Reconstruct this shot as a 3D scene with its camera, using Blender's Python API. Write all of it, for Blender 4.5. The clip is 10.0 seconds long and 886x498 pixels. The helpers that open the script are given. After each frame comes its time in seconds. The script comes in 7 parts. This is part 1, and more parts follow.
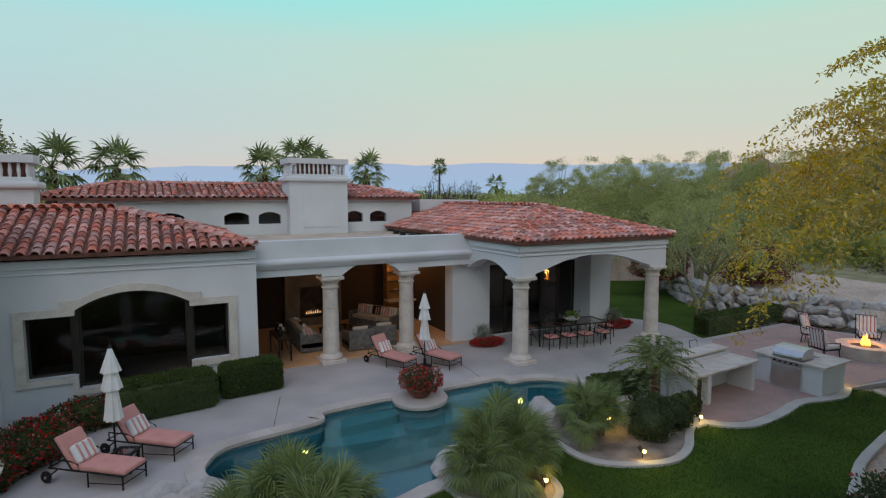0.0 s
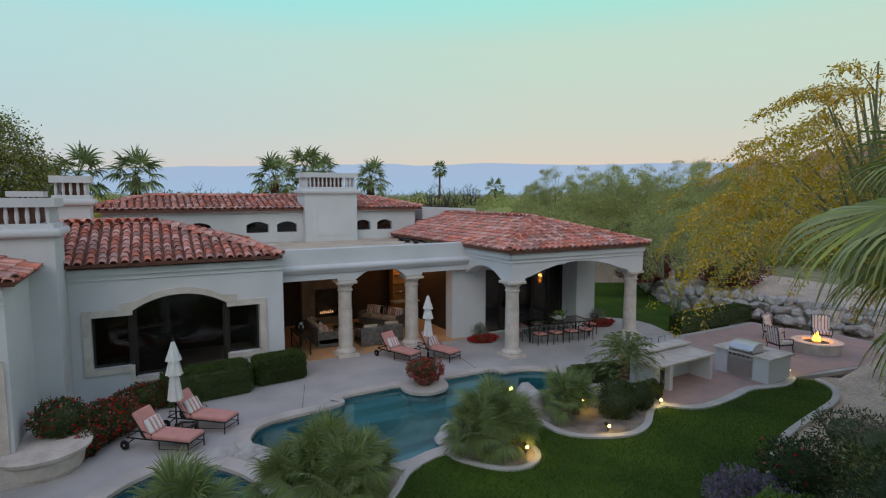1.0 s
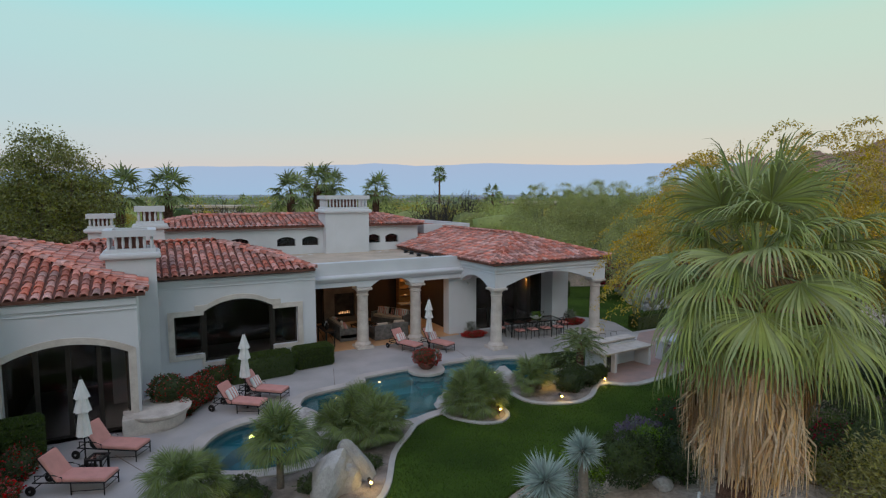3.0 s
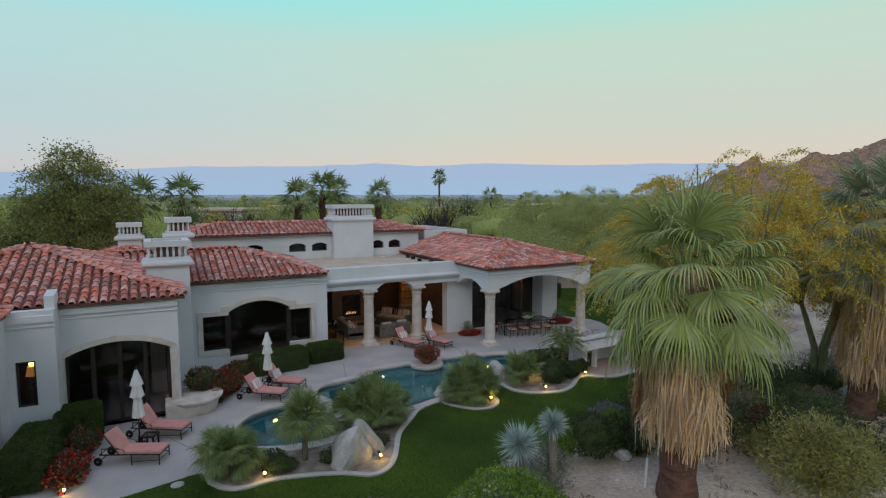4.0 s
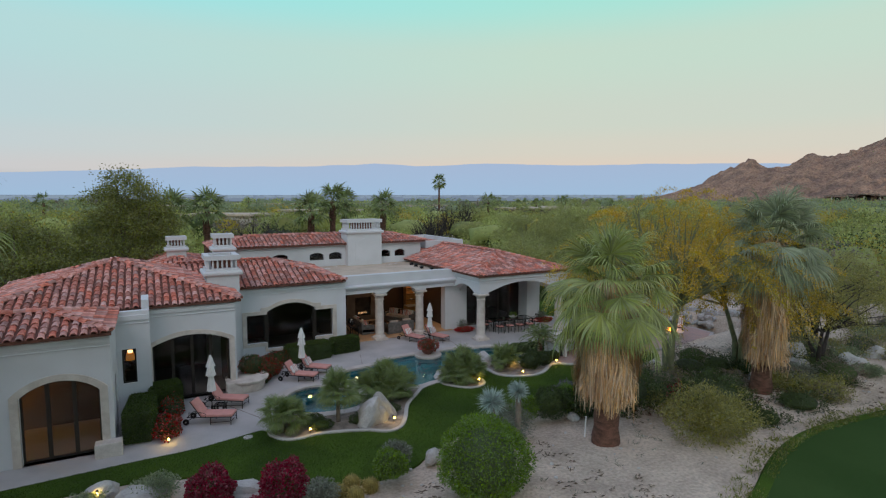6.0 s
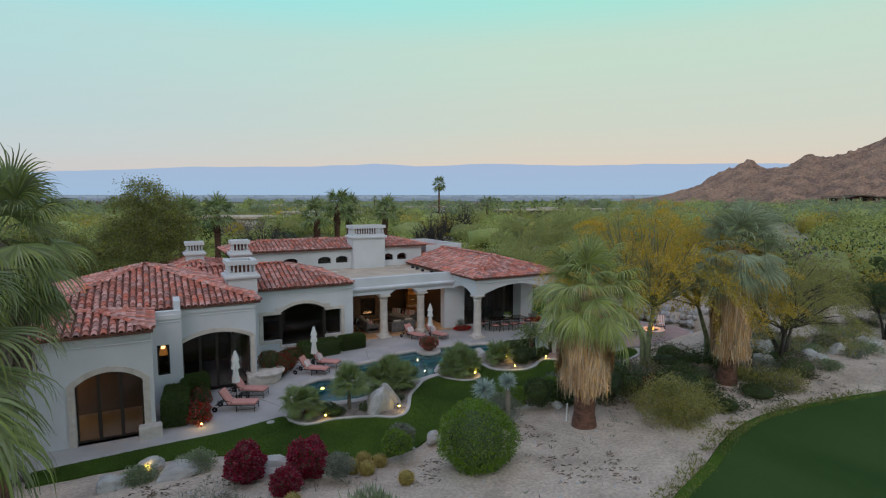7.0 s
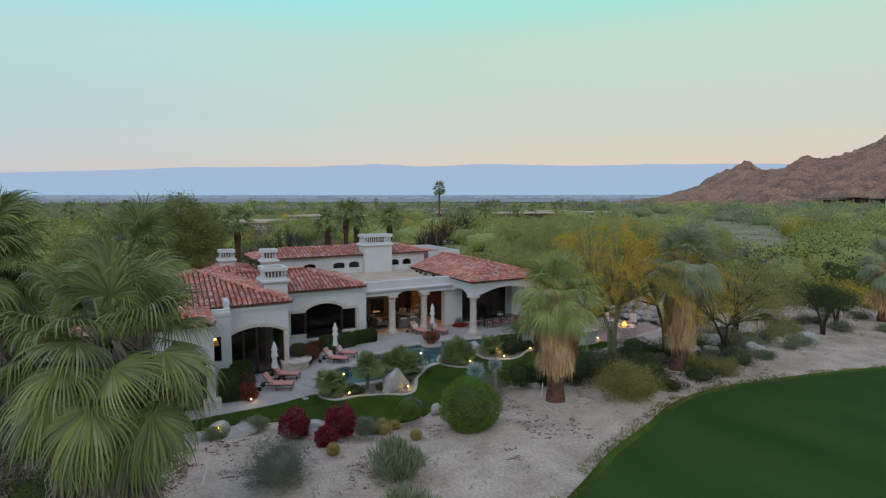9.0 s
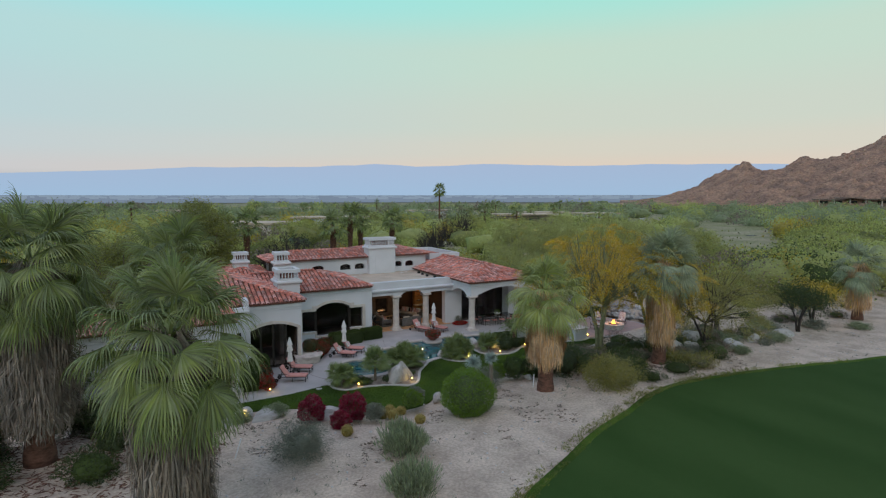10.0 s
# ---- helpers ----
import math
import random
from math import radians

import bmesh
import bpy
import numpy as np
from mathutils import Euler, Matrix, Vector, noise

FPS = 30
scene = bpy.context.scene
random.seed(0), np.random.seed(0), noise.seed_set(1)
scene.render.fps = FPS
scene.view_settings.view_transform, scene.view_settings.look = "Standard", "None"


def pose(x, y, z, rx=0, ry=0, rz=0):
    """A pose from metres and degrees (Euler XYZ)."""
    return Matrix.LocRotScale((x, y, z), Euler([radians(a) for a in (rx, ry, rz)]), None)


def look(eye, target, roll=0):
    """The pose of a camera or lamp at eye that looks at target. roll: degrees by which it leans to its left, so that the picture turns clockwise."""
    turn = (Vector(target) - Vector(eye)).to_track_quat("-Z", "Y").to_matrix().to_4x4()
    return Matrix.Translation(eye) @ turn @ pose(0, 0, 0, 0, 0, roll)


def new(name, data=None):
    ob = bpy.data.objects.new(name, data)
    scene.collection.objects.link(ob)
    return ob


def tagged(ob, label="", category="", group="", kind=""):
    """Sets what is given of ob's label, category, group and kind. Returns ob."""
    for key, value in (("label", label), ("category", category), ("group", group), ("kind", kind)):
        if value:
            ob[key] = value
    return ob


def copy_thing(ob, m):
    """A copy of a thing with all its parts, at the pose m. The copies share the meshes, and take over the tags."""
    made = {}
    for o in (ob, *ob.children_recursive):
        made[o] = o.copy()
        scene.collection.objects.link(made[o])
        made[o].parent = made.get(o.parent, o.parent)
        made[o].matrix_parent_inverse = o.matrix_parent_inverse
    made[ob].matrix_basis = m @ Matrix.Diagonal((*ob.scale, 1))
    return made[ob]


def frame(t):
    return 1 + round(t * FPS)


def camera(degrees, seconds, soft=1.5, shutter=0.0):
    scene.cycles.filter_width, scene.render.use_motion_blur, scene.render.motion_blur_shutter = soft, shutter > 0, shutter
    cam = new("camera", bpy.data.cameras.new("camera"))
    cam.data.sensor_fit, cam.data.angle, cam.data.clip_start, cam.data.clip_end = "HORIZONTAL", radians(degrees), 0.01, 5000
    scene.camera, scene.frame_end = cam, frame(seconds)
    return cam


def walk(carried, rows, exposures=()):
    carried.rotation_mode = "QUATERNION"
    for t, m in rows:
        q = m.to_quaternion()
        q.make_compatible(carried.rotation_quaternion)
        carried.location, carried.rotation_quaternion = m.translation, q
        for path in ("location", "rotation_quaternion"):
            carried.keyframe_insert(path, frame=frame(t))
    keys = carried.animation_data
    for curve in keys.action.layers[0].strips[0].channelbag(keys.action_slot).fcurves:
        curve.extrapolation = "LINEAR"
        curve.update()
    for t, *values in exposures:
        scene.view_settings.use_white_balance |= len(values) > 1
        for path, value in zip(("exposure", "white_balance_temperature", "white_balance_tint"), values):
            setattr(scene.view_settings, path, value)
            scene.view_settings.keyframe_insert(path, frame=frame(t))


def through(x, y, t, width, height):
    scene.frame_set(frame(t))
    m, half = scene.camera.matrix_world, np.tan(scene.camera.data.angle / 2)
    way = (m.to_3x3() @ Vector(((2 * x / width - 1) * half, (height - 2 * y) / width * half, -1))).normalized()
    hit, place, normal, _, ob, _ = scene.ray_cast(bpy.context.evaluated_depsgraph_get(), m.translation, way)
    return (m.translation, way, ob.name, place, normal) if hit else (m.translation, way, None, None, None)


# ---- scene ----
cam = camera(78.0, 10.0, 1.2)
YAW, PITCH, ROLL = -28.242, -5.409, 0.05
PATH = [
    (0, -11.091, -15.028, 5.688),
    (0.5, -11.719, -16.147, 5.963),
    (1, -12.348, -17.282, 6.230),
    (1.5, -12.949, -18.429, 6.513),
    (2, -13.543, -19.588, 6.790),
    (2.5, -14.139, -20.759, 7.074),
    (4, -15.964, -24.374, 7.969),
    (4.5, -16.602, -25.615, 8.263),
    (5, -17.260, -26.890, 8.569),
    (5.5, -17.923, -28.171, 8.873),
    (7, -19.875, -31.948, 9.774),
    (7.5, -20.554, -33.219, 10.085),
    (8, -21.251, -34.504, 10.380),
    (8.5, -21.965, -35.791, 10.654),
    (9, -22.678, -37.091, 10.922),
    (9.5, -23.398, -38.394, 11.193),
    (10, -24.138, -39.707, 11.448),
]
walk(cam, [(t, pose(x, y, z, 90 + PITCH, ROLL, YAW)) for t, x, y, z in PATH])

# ---- light ----
world = bpy.data.worlds.new("dusk_sky")
scene.world = world
world.use_nodes = True
wn, wl = world.node_tree.nodes, world.node_tree.links
wn.clear()
w_out = wn.new("ShaderNodeOutputWorld")
w_bg = wn.new("ShaderNodeBackground")
w_sky = wn.new("ShaderNodeTexSky")
w_sky.sky_type, w_sky.sun_disc = "NISHITA", False
w_sky.sun_elevation, w_sky.sun_rotation = radians(4), radians(250)
w_co = wn.new("ShaderNodeTexCoord")
w_sep = wn.new("ShaderNodeSeparateXYZ")
w_ramp = wn.new("ShaderNodeValToRGB")
w_ramp.color_ramp.interpolation = "EASE"
SKY_STOPS = [(0.0, (0.24, 0.22, 0.21)), (0.045, (0.715, 0.605, 0.52)), (0.085, (0.655, 0.635, 0.555)), (0.13, (0.60, 0.655, 0.575)),
             (0.24, (0.55, 0.705, 0.60)), (0.33, (0.385, 0.775, 0.69)), (0.5, (0.44, 0.53, 0.63)), (1.0, (0.44, 0.455, 0.59))]
ramp = w_ramp.color_ramp
while len(ramp.elements) < len(SKY_STOPS):
    ramp.elements.new(0.5)
for el, (p, c) in zip(ramp.elements, SKY_STOPS):
    el.position, el.color = p, (*c, 1)
w_mix = wn.new("ShaderNodeMixRGB")
w_mix.inputs[0].default_value = 0.06
w_scale = wn.new("ShaderNodeMixRGB")
w_scale.blend_type = "MULTIPLY"
w_scale.inputs[0].default_value = 1.0
w_scale.inputs[2].default_value = (0.12, 0.12, 0.12, 1)
# the sky is a little bluer towards the west
w_west = wn.new("ShaderNodeMapRange")
w_west.inputs[1].default_value, w_west.inputs[2].default_value = 0.60, -0.35
w_blue = wn.new("ShaderNodeMixRGB")
w_blue.blend_type = "MULTIPLY"
w_blue.inputs[2].default_value = (0.80, 0.99, 1.22, 1)
wl.new(w_co.outputs["Generated"], w_sep.inputs[0])
wl.new(w_sep.outputs["Z"], w_ramp.inputs[0])
wl.new(w_sep.outputs["X"], w_west.inputs[0])
wl.new(w_west.outputs[0], w_blue.inputs[0])
wl.new(w_ramp.outputs[0], w_blue.inputs[1])
wl.new(w_sky.outputs[0], w_scale.inputs[1])
wl.new(w_blue.outputs[0], w_mix.inputs[1])
wl.new(w_scale.outputs[0], w_mix.inputs[2])
wl.new(w_mix.outputs[0], w_bg.inputs[0])
w_bg.inputs[1].default_value = 1.0
wl.new(w_bg.outputs[0], w_out.inputs[0])

sun = new("sun", bpy.data.lights.new("sun", "SUN"))
sun.data.energy, sun.data.angle, sun.data.color = 0.6, radians(35), (1.0, 0.88, 0.78)
sun.matrix_world = look((-30, -40, 40), (0, 0, 0))
scene.view_settings.exposure = 0.06


def lamp(name, where, energy, color=(1.0, 0.62, 0.28), radius=0.06):
    ob = new(name, bpy.data.lights.new(name, "POINT"))
    ob.data.energy, ob.data.color, ob.data.shadow_soft_size = energy, color, radius
    ob.location = where
    return ob


# ---- materials ----
def material(name, color, rough=0.8, metal=0.0, vary=0.15, scale=3.0, fine=40.0, bump=0.3, dist=0.01, tint=None, spec=0.4, rand=0.0, island=False, stretch=None):
    """A surface with variation at two scales (patches and grain), bump, and tone that differs from piece to piece."""
    m = bpy.data.materials.new(name)
    m.use_nodes = True
    n, l = m.node_tree.nodes, m.node_tree.links
    b = n["Principled BSDF"]
    b.inputs["Roughness"].default_value, b.inputs["Metallic"].default_value = rough, metal
    b.inputs["Specular IOR Level"].default_value = spec
    co = n.new("ShaderNodeTexCoord")
    src = co.outputs["Object"]
    if stretch:
        mp = n.new("ShaderNodeMapping")
        mp.inputs["Scale"].default_value = stretch
        l.new(src, mp.inputs[0])
        src = mp.outputs[0]
    big, small = n.new("ShaderNodeTexNoise"), n.new("ShaderNodeTexNoise")
    big.inputs["Scale"].default_value, small.inputs["Scale"].default_value = scale, fine
    big.inputs["Detail"].default_value, small.inputs["Detail"].default_value = 5, 3
    l.new(src, big.inputs[0])
    l.new(src, small.inputs[0])
    second = tint or tuple(c * (1 - 2.2 * vary) for c in color)
    mix = n.new("ShaderNodeMixRGB")
    mix.inputs[1].default_value, mix.inputs[2].default_value = (*color, 1), (*second, 1)
    ra = n.new("ShaderNodeMapRange")
    ra.inputs[1].default_value, ra.inputs[2].default_value = 0.38, 0.68
    l.new(big.outputs[0], ra.inputs[0])
    l.new(ra.outputs[0], mix.inputs[0])
    mul = n.new("ShaderNodeMixRGB")
    mul.blend_type = "MULTIPLY"
    mul.inputs[0].default_value = 1.0
    gr = n.new("ShaderNodeMapRange")
    gr.inputs[1].default_value, gr.inputs[2].default_value = 0.25, 0.75
    gr.inputs[3].default_value, gr.inputs[4].default_value = 1 - vary, 1 + vary
    l.new(small.outputs[0], gr.inputs[0])
    l.new(mix.outputs[0], mul.inputs[1])
    l.new(gr.outputs[0], mul.inputs[2])
    last = mul.outputs[0]
    if rand:
        g = n.new("ShaderNodeNewGeometry")
        oi = n.new("ShaderNodeObjectInfo")
        s = n.new("ShaderNodeMath")
        s.operation = "ADD"
        l.new(oi.outputs["Random"], s.inputs[0])
        if island:
            l.new(g.outputs["Random Per Island"], s.inputs[1])
        else:
            s.inputs[1].default_value = 0
        f = n.new("ShaderNodeMath")
        f.operation = "FRACT"
        l.new(s.outputs[0], f.inputs[0])
        hsv = n.new("ShaderNodeHueSaturation")
        rr = n.new("ShaderNodeMapRange")
        rr.inputs[3].default_value, rr.inputs[4].default_value = 1 - rand, 1 + rand
        l.new(f.outputs[0], rr.inputs[0])
        l.new(rr.outputs[0], hsv.inputs["Value"])
        f2 = n.new("ShaderNodeMath")
        f2.operation = "MULTIPLY"
        f2.inputs[1].default_value = 7.3
        f3 = n.new("ShaderNodeMath")
        f3.operation = "FRACT"
        l.new(f.outputs[0], f2.inputs[0])
        l.new(f2.outputs[0], f3.inputs[0])
        rs = n.new("ShaderNodeMapRange")
        rs.inputs[3].default_value, rs.inputs[4].default_value = 1 - rand * 0.8, 1 + rand * 0.5
        l.new(f3.outputs[0], rs.inputs[0])
        l.new(rs.outputs[0], hsv.inputs["Saturation"])
        l.new(last, hsv.inputs["Color"])
        last = hsv.outputs[0]
    l.new(last, b.inputs["Base Color"])
    if bump:
        bp = n.new("ShaderNodeBump")
        bp.inputs["Strength"].default_value, bp.inputs["Distance"].default_value = bump, dist
        l.new(small.outputs[0], bp.inputs["Height"])
        l.new(bp.outputs[0], b.inputs["Normal"])
    return m


def glow(name, color, strength):
    m = bpy.data.materials.new(name)
    m.use_nodes = True
    b = m.node_tree.nodes["Principled BSDF"]
    b.inputs["Base Color"].default_value = (*color, 1)
    b.inputs["Emission Color"].default_value, b.inputs["Emission Strength"].default_value = (*color, 1), strength
    return m


def leaf_material(name, color, rand=0.35, through=0.35, rough=0.6, tint=None):
    """A leaf: a matt skin through which part of the light passes."""
    m = material(name, color, rough, vary=0.12, scale=0.7, fine=6, bump=0, rand=rand, island=True, tint=tint, spec=0.25)
    n, l = m.node_tree.nodes, m.node_tree.links
    b, out = n["Principled BSDF"], n["Material Output"]
    tr, mx = n.new("ShaderNodeBsdfTranslucent"), n.new("ShaderNodeMixShader")
    mx.inputs[0].default_value = through
    l.new(b.inputs["Base Color"].links[0].from_socket, tr.inputs["Color"])
    l.new(b.outputs[0], mx.inputs[1])
    l.new(tr.outputs[0], mx.inputs[2])
    l.new(mx.outputs[0], out.inputs[0])
    return m


def clear(name, color, rough=0.02, ior=1.45, ripple=0.0):
    m = bpy.data.materials.new(name)
    m.use_nodes = True
    n, l = m.node_tree.nodes, m.node_tree.links
    b = n["Principled BSDF"]
    b.inputs["Base Color"].default_value = (*color, 1)
    b.inputs["Roughness"].default_value, b.inputs["IOR"].default_value = rough, ior
    b.inputs["Transmission Weight"].default_value = 1.0
    if ripple:
        co, no, bp = n.new("ShaderNodeTexCoord"), n.new("ShaderNodeTexNoise"), n.new("ShaderNodeBump")
        no.inputs["Scale"].default_value = 2.2
        bp.inputs["Strength"].default_value, bp.inputs["Distance"].default_value = ripple, 0.02
        l.new(co.outputs["Object"], no.inputs[0])
        l.new(no.outputs[0], bp.inputs["Height"])
        l.new(bp.outputs[0], b.inputs["Normal"])
    return m


STUCCO = material("stucco", (0.675, 0.655, 0.675), 0.9, vary=0.05, scale=0.6, fine=60, bump=0.25, dist=0.006, tint=(0.61, 0.59, 0.605))
STONE = material("cast_stone", (0.66, 0.58, 0.52), 0.85, vary=0.10, scale=2.5, fine=25, bump=0.35, dist=0.01, tint=(0.52, 0.44, 0.39))
TILE = material("terracotta_tile", (0.66, 0.275, 0.215), 0.85, vary=0.16, scale=4, fine=30, bump=0.3, dist=0.005, tint=(0.47, 0.175, 0.135), rand=0.36, island=True)
UNDERTILE = material("tile_pan", (0.22, 0.095, 0.07), 0.9, vary=0.2, scale=3, fine=20)
CONCRETE = material("patio_concrete", (0.49, 0.45, 0.435), 0.85, vary=0.07, scale=0.5, fine=35, bump=0.2, dist=0.004, tint=(0.37, 0.345, 0.33))
COPING = material("pool_coping", (0.55, 0.485, 0.44), 0.8, vary=0.08, scale=1.2, fine=30, bump=0.25, dist=0.005, rand=0.06)
CURBSTONE = material("curb_concrete", (0.52, 0.49, 0.46), 0.85, vary=0.08, scale=1.5, fine=30)
PAVER = material("brick_paver", (0.42, 0.28, 0.245), 0.85, vary=0.12, scale=2, fine=25, rand=0.15, tint=(0.34, 0.25, 0.23))
LAWN = material("lawn_grass", (0.072, 0.125, 0.016), 0.9, vary=0.25, scale=0.35, fine=55, bump=0.8, dist=0.03, tint=(0.036, 0.068, 0.011), spec=0.1)
FAIRWAY = material("fairway_grass", (0.044, 0.083, 0.021), 0.9, vary=0.15, scale=0.22, fine=45, bump=0.6, dist=0.02, tint=(0.026, 0.060, 0.012), spec=0.1, stretch=(1.0, 0.35, 1))
SAND = material("desert_sand", (0.60, 0.485, 0.395), 0.95, vary=0.24, scale=0.7, fine=9, bump=1.0, dist=0.07, tint=(0.42, 0.335, 0.27), spec=0.15)
SOIL = material("bed_gravel", (0.36, 0.30, 0.26), 0.95, vary=0.25, scale=2, fine=40, bump=0.8, dist=0.03, spec=0.15)
GRAVEL = material("roof_gravel", (0.60, 0.47, 0.365), 0.95, vary=0.10, scale=0.8, fine=60, bump=0.4, dist=0.01)
BRONZE = material("dark_bronze", (0.045, 0.036, 0.030), 0.5, metal=0.4, vary=0.1, bump=0.05)
IRON = material("black_iron", (0.025, 0.022, 0.021), 0.5, metal=0.5, vary=0.1, bump=0.1)
GLASS = clear("window_glass", (0.55, 0.55, 0.55), 0.01)
WATER = clear("pool_water", (0.50, 0.80, 0.86), 0.03, 1.33, ripple=0.12)
PLASTER = material("pool_plaster", (0.055, 0.20, 0.255), 0.8, vary=0.08, scale=0.8, fine=20, bump=0.1, tint=(0.045, 0.165, 0.215))
# inner walls and ceilings: near-black brown puts the dim interior into the colour
WALLIN = material("dimmed_inner_wall", (0.055, 0.032, 0.022), 0.9, vary=0.06, scale=0.8, fine=30, bump=0.1)
WOOD = material("dark_wood", (0.085, 0.045, 0.028), 0.5, vary=0.2, scale=2, fine=30, stretch=(1, 1, 6))
WARMFLOOR = material("warm_floor_tile", (0.66, 0.38, 0.20), 0.45, vary=0.08, scale=1.2, fine=15, bump=0.05)
CORAL = material("coral_cushion", (0.66, 0.305, 0.265), 0.9, vary=0.06, scale=3, fine=60, bump=0.2, dist=0.004)
WHITECLOTH = material("white_cloth", (0.76, 0.73, 0.71), 0.9, vary=0.05, scale=4, fine=50, bump=0.2, dist=0.004)
WICKER = material("grey_wicker", (0.17, 0.155, 0.145), 0.8, vary=0.2, scale=6, fine=80, bump=0.6, dist=0.006)
BOULDER = material("pale_boulder", (0.50, 0.47, 0.45), 0.9, vary=0.14, scale=1.6, fine=14, bump=0.7, dist=0.03, tint=(0.36, 0.33, 0.31), rand=0.12)
STEEL = material("brushed_steel", (0.62, 0.60, 0.58), 0.32, metal=1.0, vary=0.05, bump=0.05)
PALMTRUNK = material("palm_trunk", (0.20, 0.095, 0.065), 0.95, vary=0.25, scale=3, fine=18, bump=0.9, dist=0.04, stretch=(1, 1, 2.5))
SKIRT = material("dry_palm_fronds", (0.66, 0.41, 0.21), 0.95, vary=0.18, scale=1.5, fine=20, bump=0.2, rand=0.35, island=True, tint=(0.52, 0.31, 0.165))
SKIRTGREY = material("grey_palm_fronds", (0.27, 0.215, 0.165), 0.95, vary=0.18, scale=1.5, fine=20, bump=0.2, rand=0.35, island=True)
PALMLEAF = leaf_material("fan_palm_leaf", (0.285, 0.335, 0.105), through=0.22, rand=0.28, tint=(0.41, 0.42, 0.145))
PALMBLUE = leaf_material("blue_fan_palm_leaf", (0.345, 0.38, 0.225), through=0.22, rand=0.30)
STEM = material("palm_stem", (0.26, 0.27, 0.11), 0.7, vary=0.15)
PALMDEEP = leaf_material("deep_fan_palm_leaf", (0.170, 0.215, 0.080), through=0.22, rand=0.34, tint=(0.27, 0.30, 0.105))
STEPTILE = material("pool_step_plaster", (0.17, 0.335, 0.36), 0.8, vary=0.06, bump=0.1)
TWIG = leaf_material("bare_twigs", (0.30, 0.235, 0.185), rand=0.3)
PALMDARK = leaf_material("low_palm_leaf", (0.200, 0.255, 0.085), through=0.22, rand=0.30)
SCRUB = material("scrub_ground", (0.24, 0.235, 0.12), 0.95, vary=0.3, scale=0.12, fine=1.5, bump=0.8, dist=0.2, tint=(0.36, 0.31, 0.22), spec=0.1)
YELLOWGREEN = leaf_material("palo_verde_leaf", (0.66, 0.41, 0.040), rand=0.28, tint=(0.50, 0.40, 0.055))
SHADETREE = leaf_material("shade_tree_leaf", (0.27, 0.275, 0.075), rand=0.4)
GREENTREE = leaf_material("tree_leaf", (0.355, 0.325, 0.10), rand=0.35)
PALEGREEN = leaf_material("pale_tree_leaf", (0.47, 0.475, 0.165), rand=0.30)
DARKLEAF = leaf_material("dark_leaf", (0.085, 0.115, 0.040), rand=0.40)
HEDGE = leaf_material("hedge_leaf", (0.085, 0.125, 0.026), rand=0.40)
BUSHGREEN = leaf_material("bush_leaf", (0.165, 0.265, 0.035), rand=0.40)
GREYLEAF = leaf_material("grey_leaf", (0.25, 0.26, 0.20), rand=0.30)
SAGE = leaf_material("sage_leaf", (0.30, 0.345, 0.20), rand=0.30)
BLUELEAF = leaf_material("blue_yucca_leaf", (0.42, 0.50, 0.46), rand=0.25)
RED = leaf_material("red_flower", (0.60, 0.020, 0.022), rand=0.40)
MAGENTA = leaf_material("magenta_bract", (0.33, 0.016, 0.050), rand=0.45)
PURPLE = leaf_material("purple_flower", (0.22, 0.15, 0.27), rand=0.30)
BARK = material("tree_bark", (0.22, 0.17, 0.13), 0.95, vary=0.25, scale=3, fine=20, bump=0.6, dist=0.02)
GREENBARK = material("green_bark", (0.27, 0.27, 0.15), 0.9, vary=0.15, scale=3, fine=20, bump=0.3)
DARKBARK = material("dark_bark", (0.07, 0.055, 0.05), 0.95, vary=0.25, scale=3, fine=20, bump=0.6, dist=0.02)
# hill noise paints lit orange rock and dark crevices into the colour
ROCKHILL = material("rocky_hill", (0.50, 0.305, 0.21), 0.95, vary=0.42, scale=0.06, fine=0.55, bump=1.0, dist=3.5, tint=(0.27, 0.175, 0.14), spec=0.1)
LIT = glow("garden_lamp_glass", (1.0, 0.62, 0.12), 14)


# ---- building helpers ----
from mathutils.geometry import tessellate_polygon


def fast_mesh(name, verts, faces, mat, smooth=False):
    me = bpy.data.meshes.new(name)
    verts = np.asarray(verts, dtype=np.float32)
    faces = np.asarray(faces, dtype=np.int32)
    k = faces.shape[1]
    me.vertices.add(len(verts))
    me.vertices.foreach_set("co", verts.ravel())
    me.loops.add(faces.size)
    me.loops.foreach_set("vertex_index", faces.ravel())
    me.polygons.add(len(faces))
    me.polygons.foreach_set("loop_start", np.arange(0, faces.size, k, dtype=np.int32))
    me.polygons.foreach_set("use_smooth", np.full(len(faces), smooth))
    me.update(calc_edges=True)
    me.materials.append(mat)
    return me


def bm_mesh(name, bm, mat, smooth=False):
    me = bpy.data.meshes.new(name)
    bmesh.ops.recalc_face_normals(bm, faces=bm.faces)
    bm.to_mesh(me)
    bm.free()
    if smooth:
        for p in me.polygons:
            p.use_smooth = True
    me.materials.append(mat)
    return me


def part(name, bm, mat, parent=None, label="", smooth=False):
    """Links a bmesh (or a finished mesh) as one object under a thing or under a part."""
    me = bm if isinstance(bm, bpy.types.Mesh) else bm_mesh(name, bm, mat, smooth)
    ob = new(name, me)
    ob.parent = parent
    if label:
        ob["label"] = label
    return ob


def structure(name, bm, mat, label, category, smooth=False):
    return tagged(part(name, bm, mat, None, "", smooth), label, category, kind="structure")


def thing(name, label, category, m=None, group="", kind=""):
    ob = new(name)
    ob.empty_display_size = 0.2
    if m is not None:
        ob.matrix_basis = m
    return tagged(ob, label, category, group, kind)


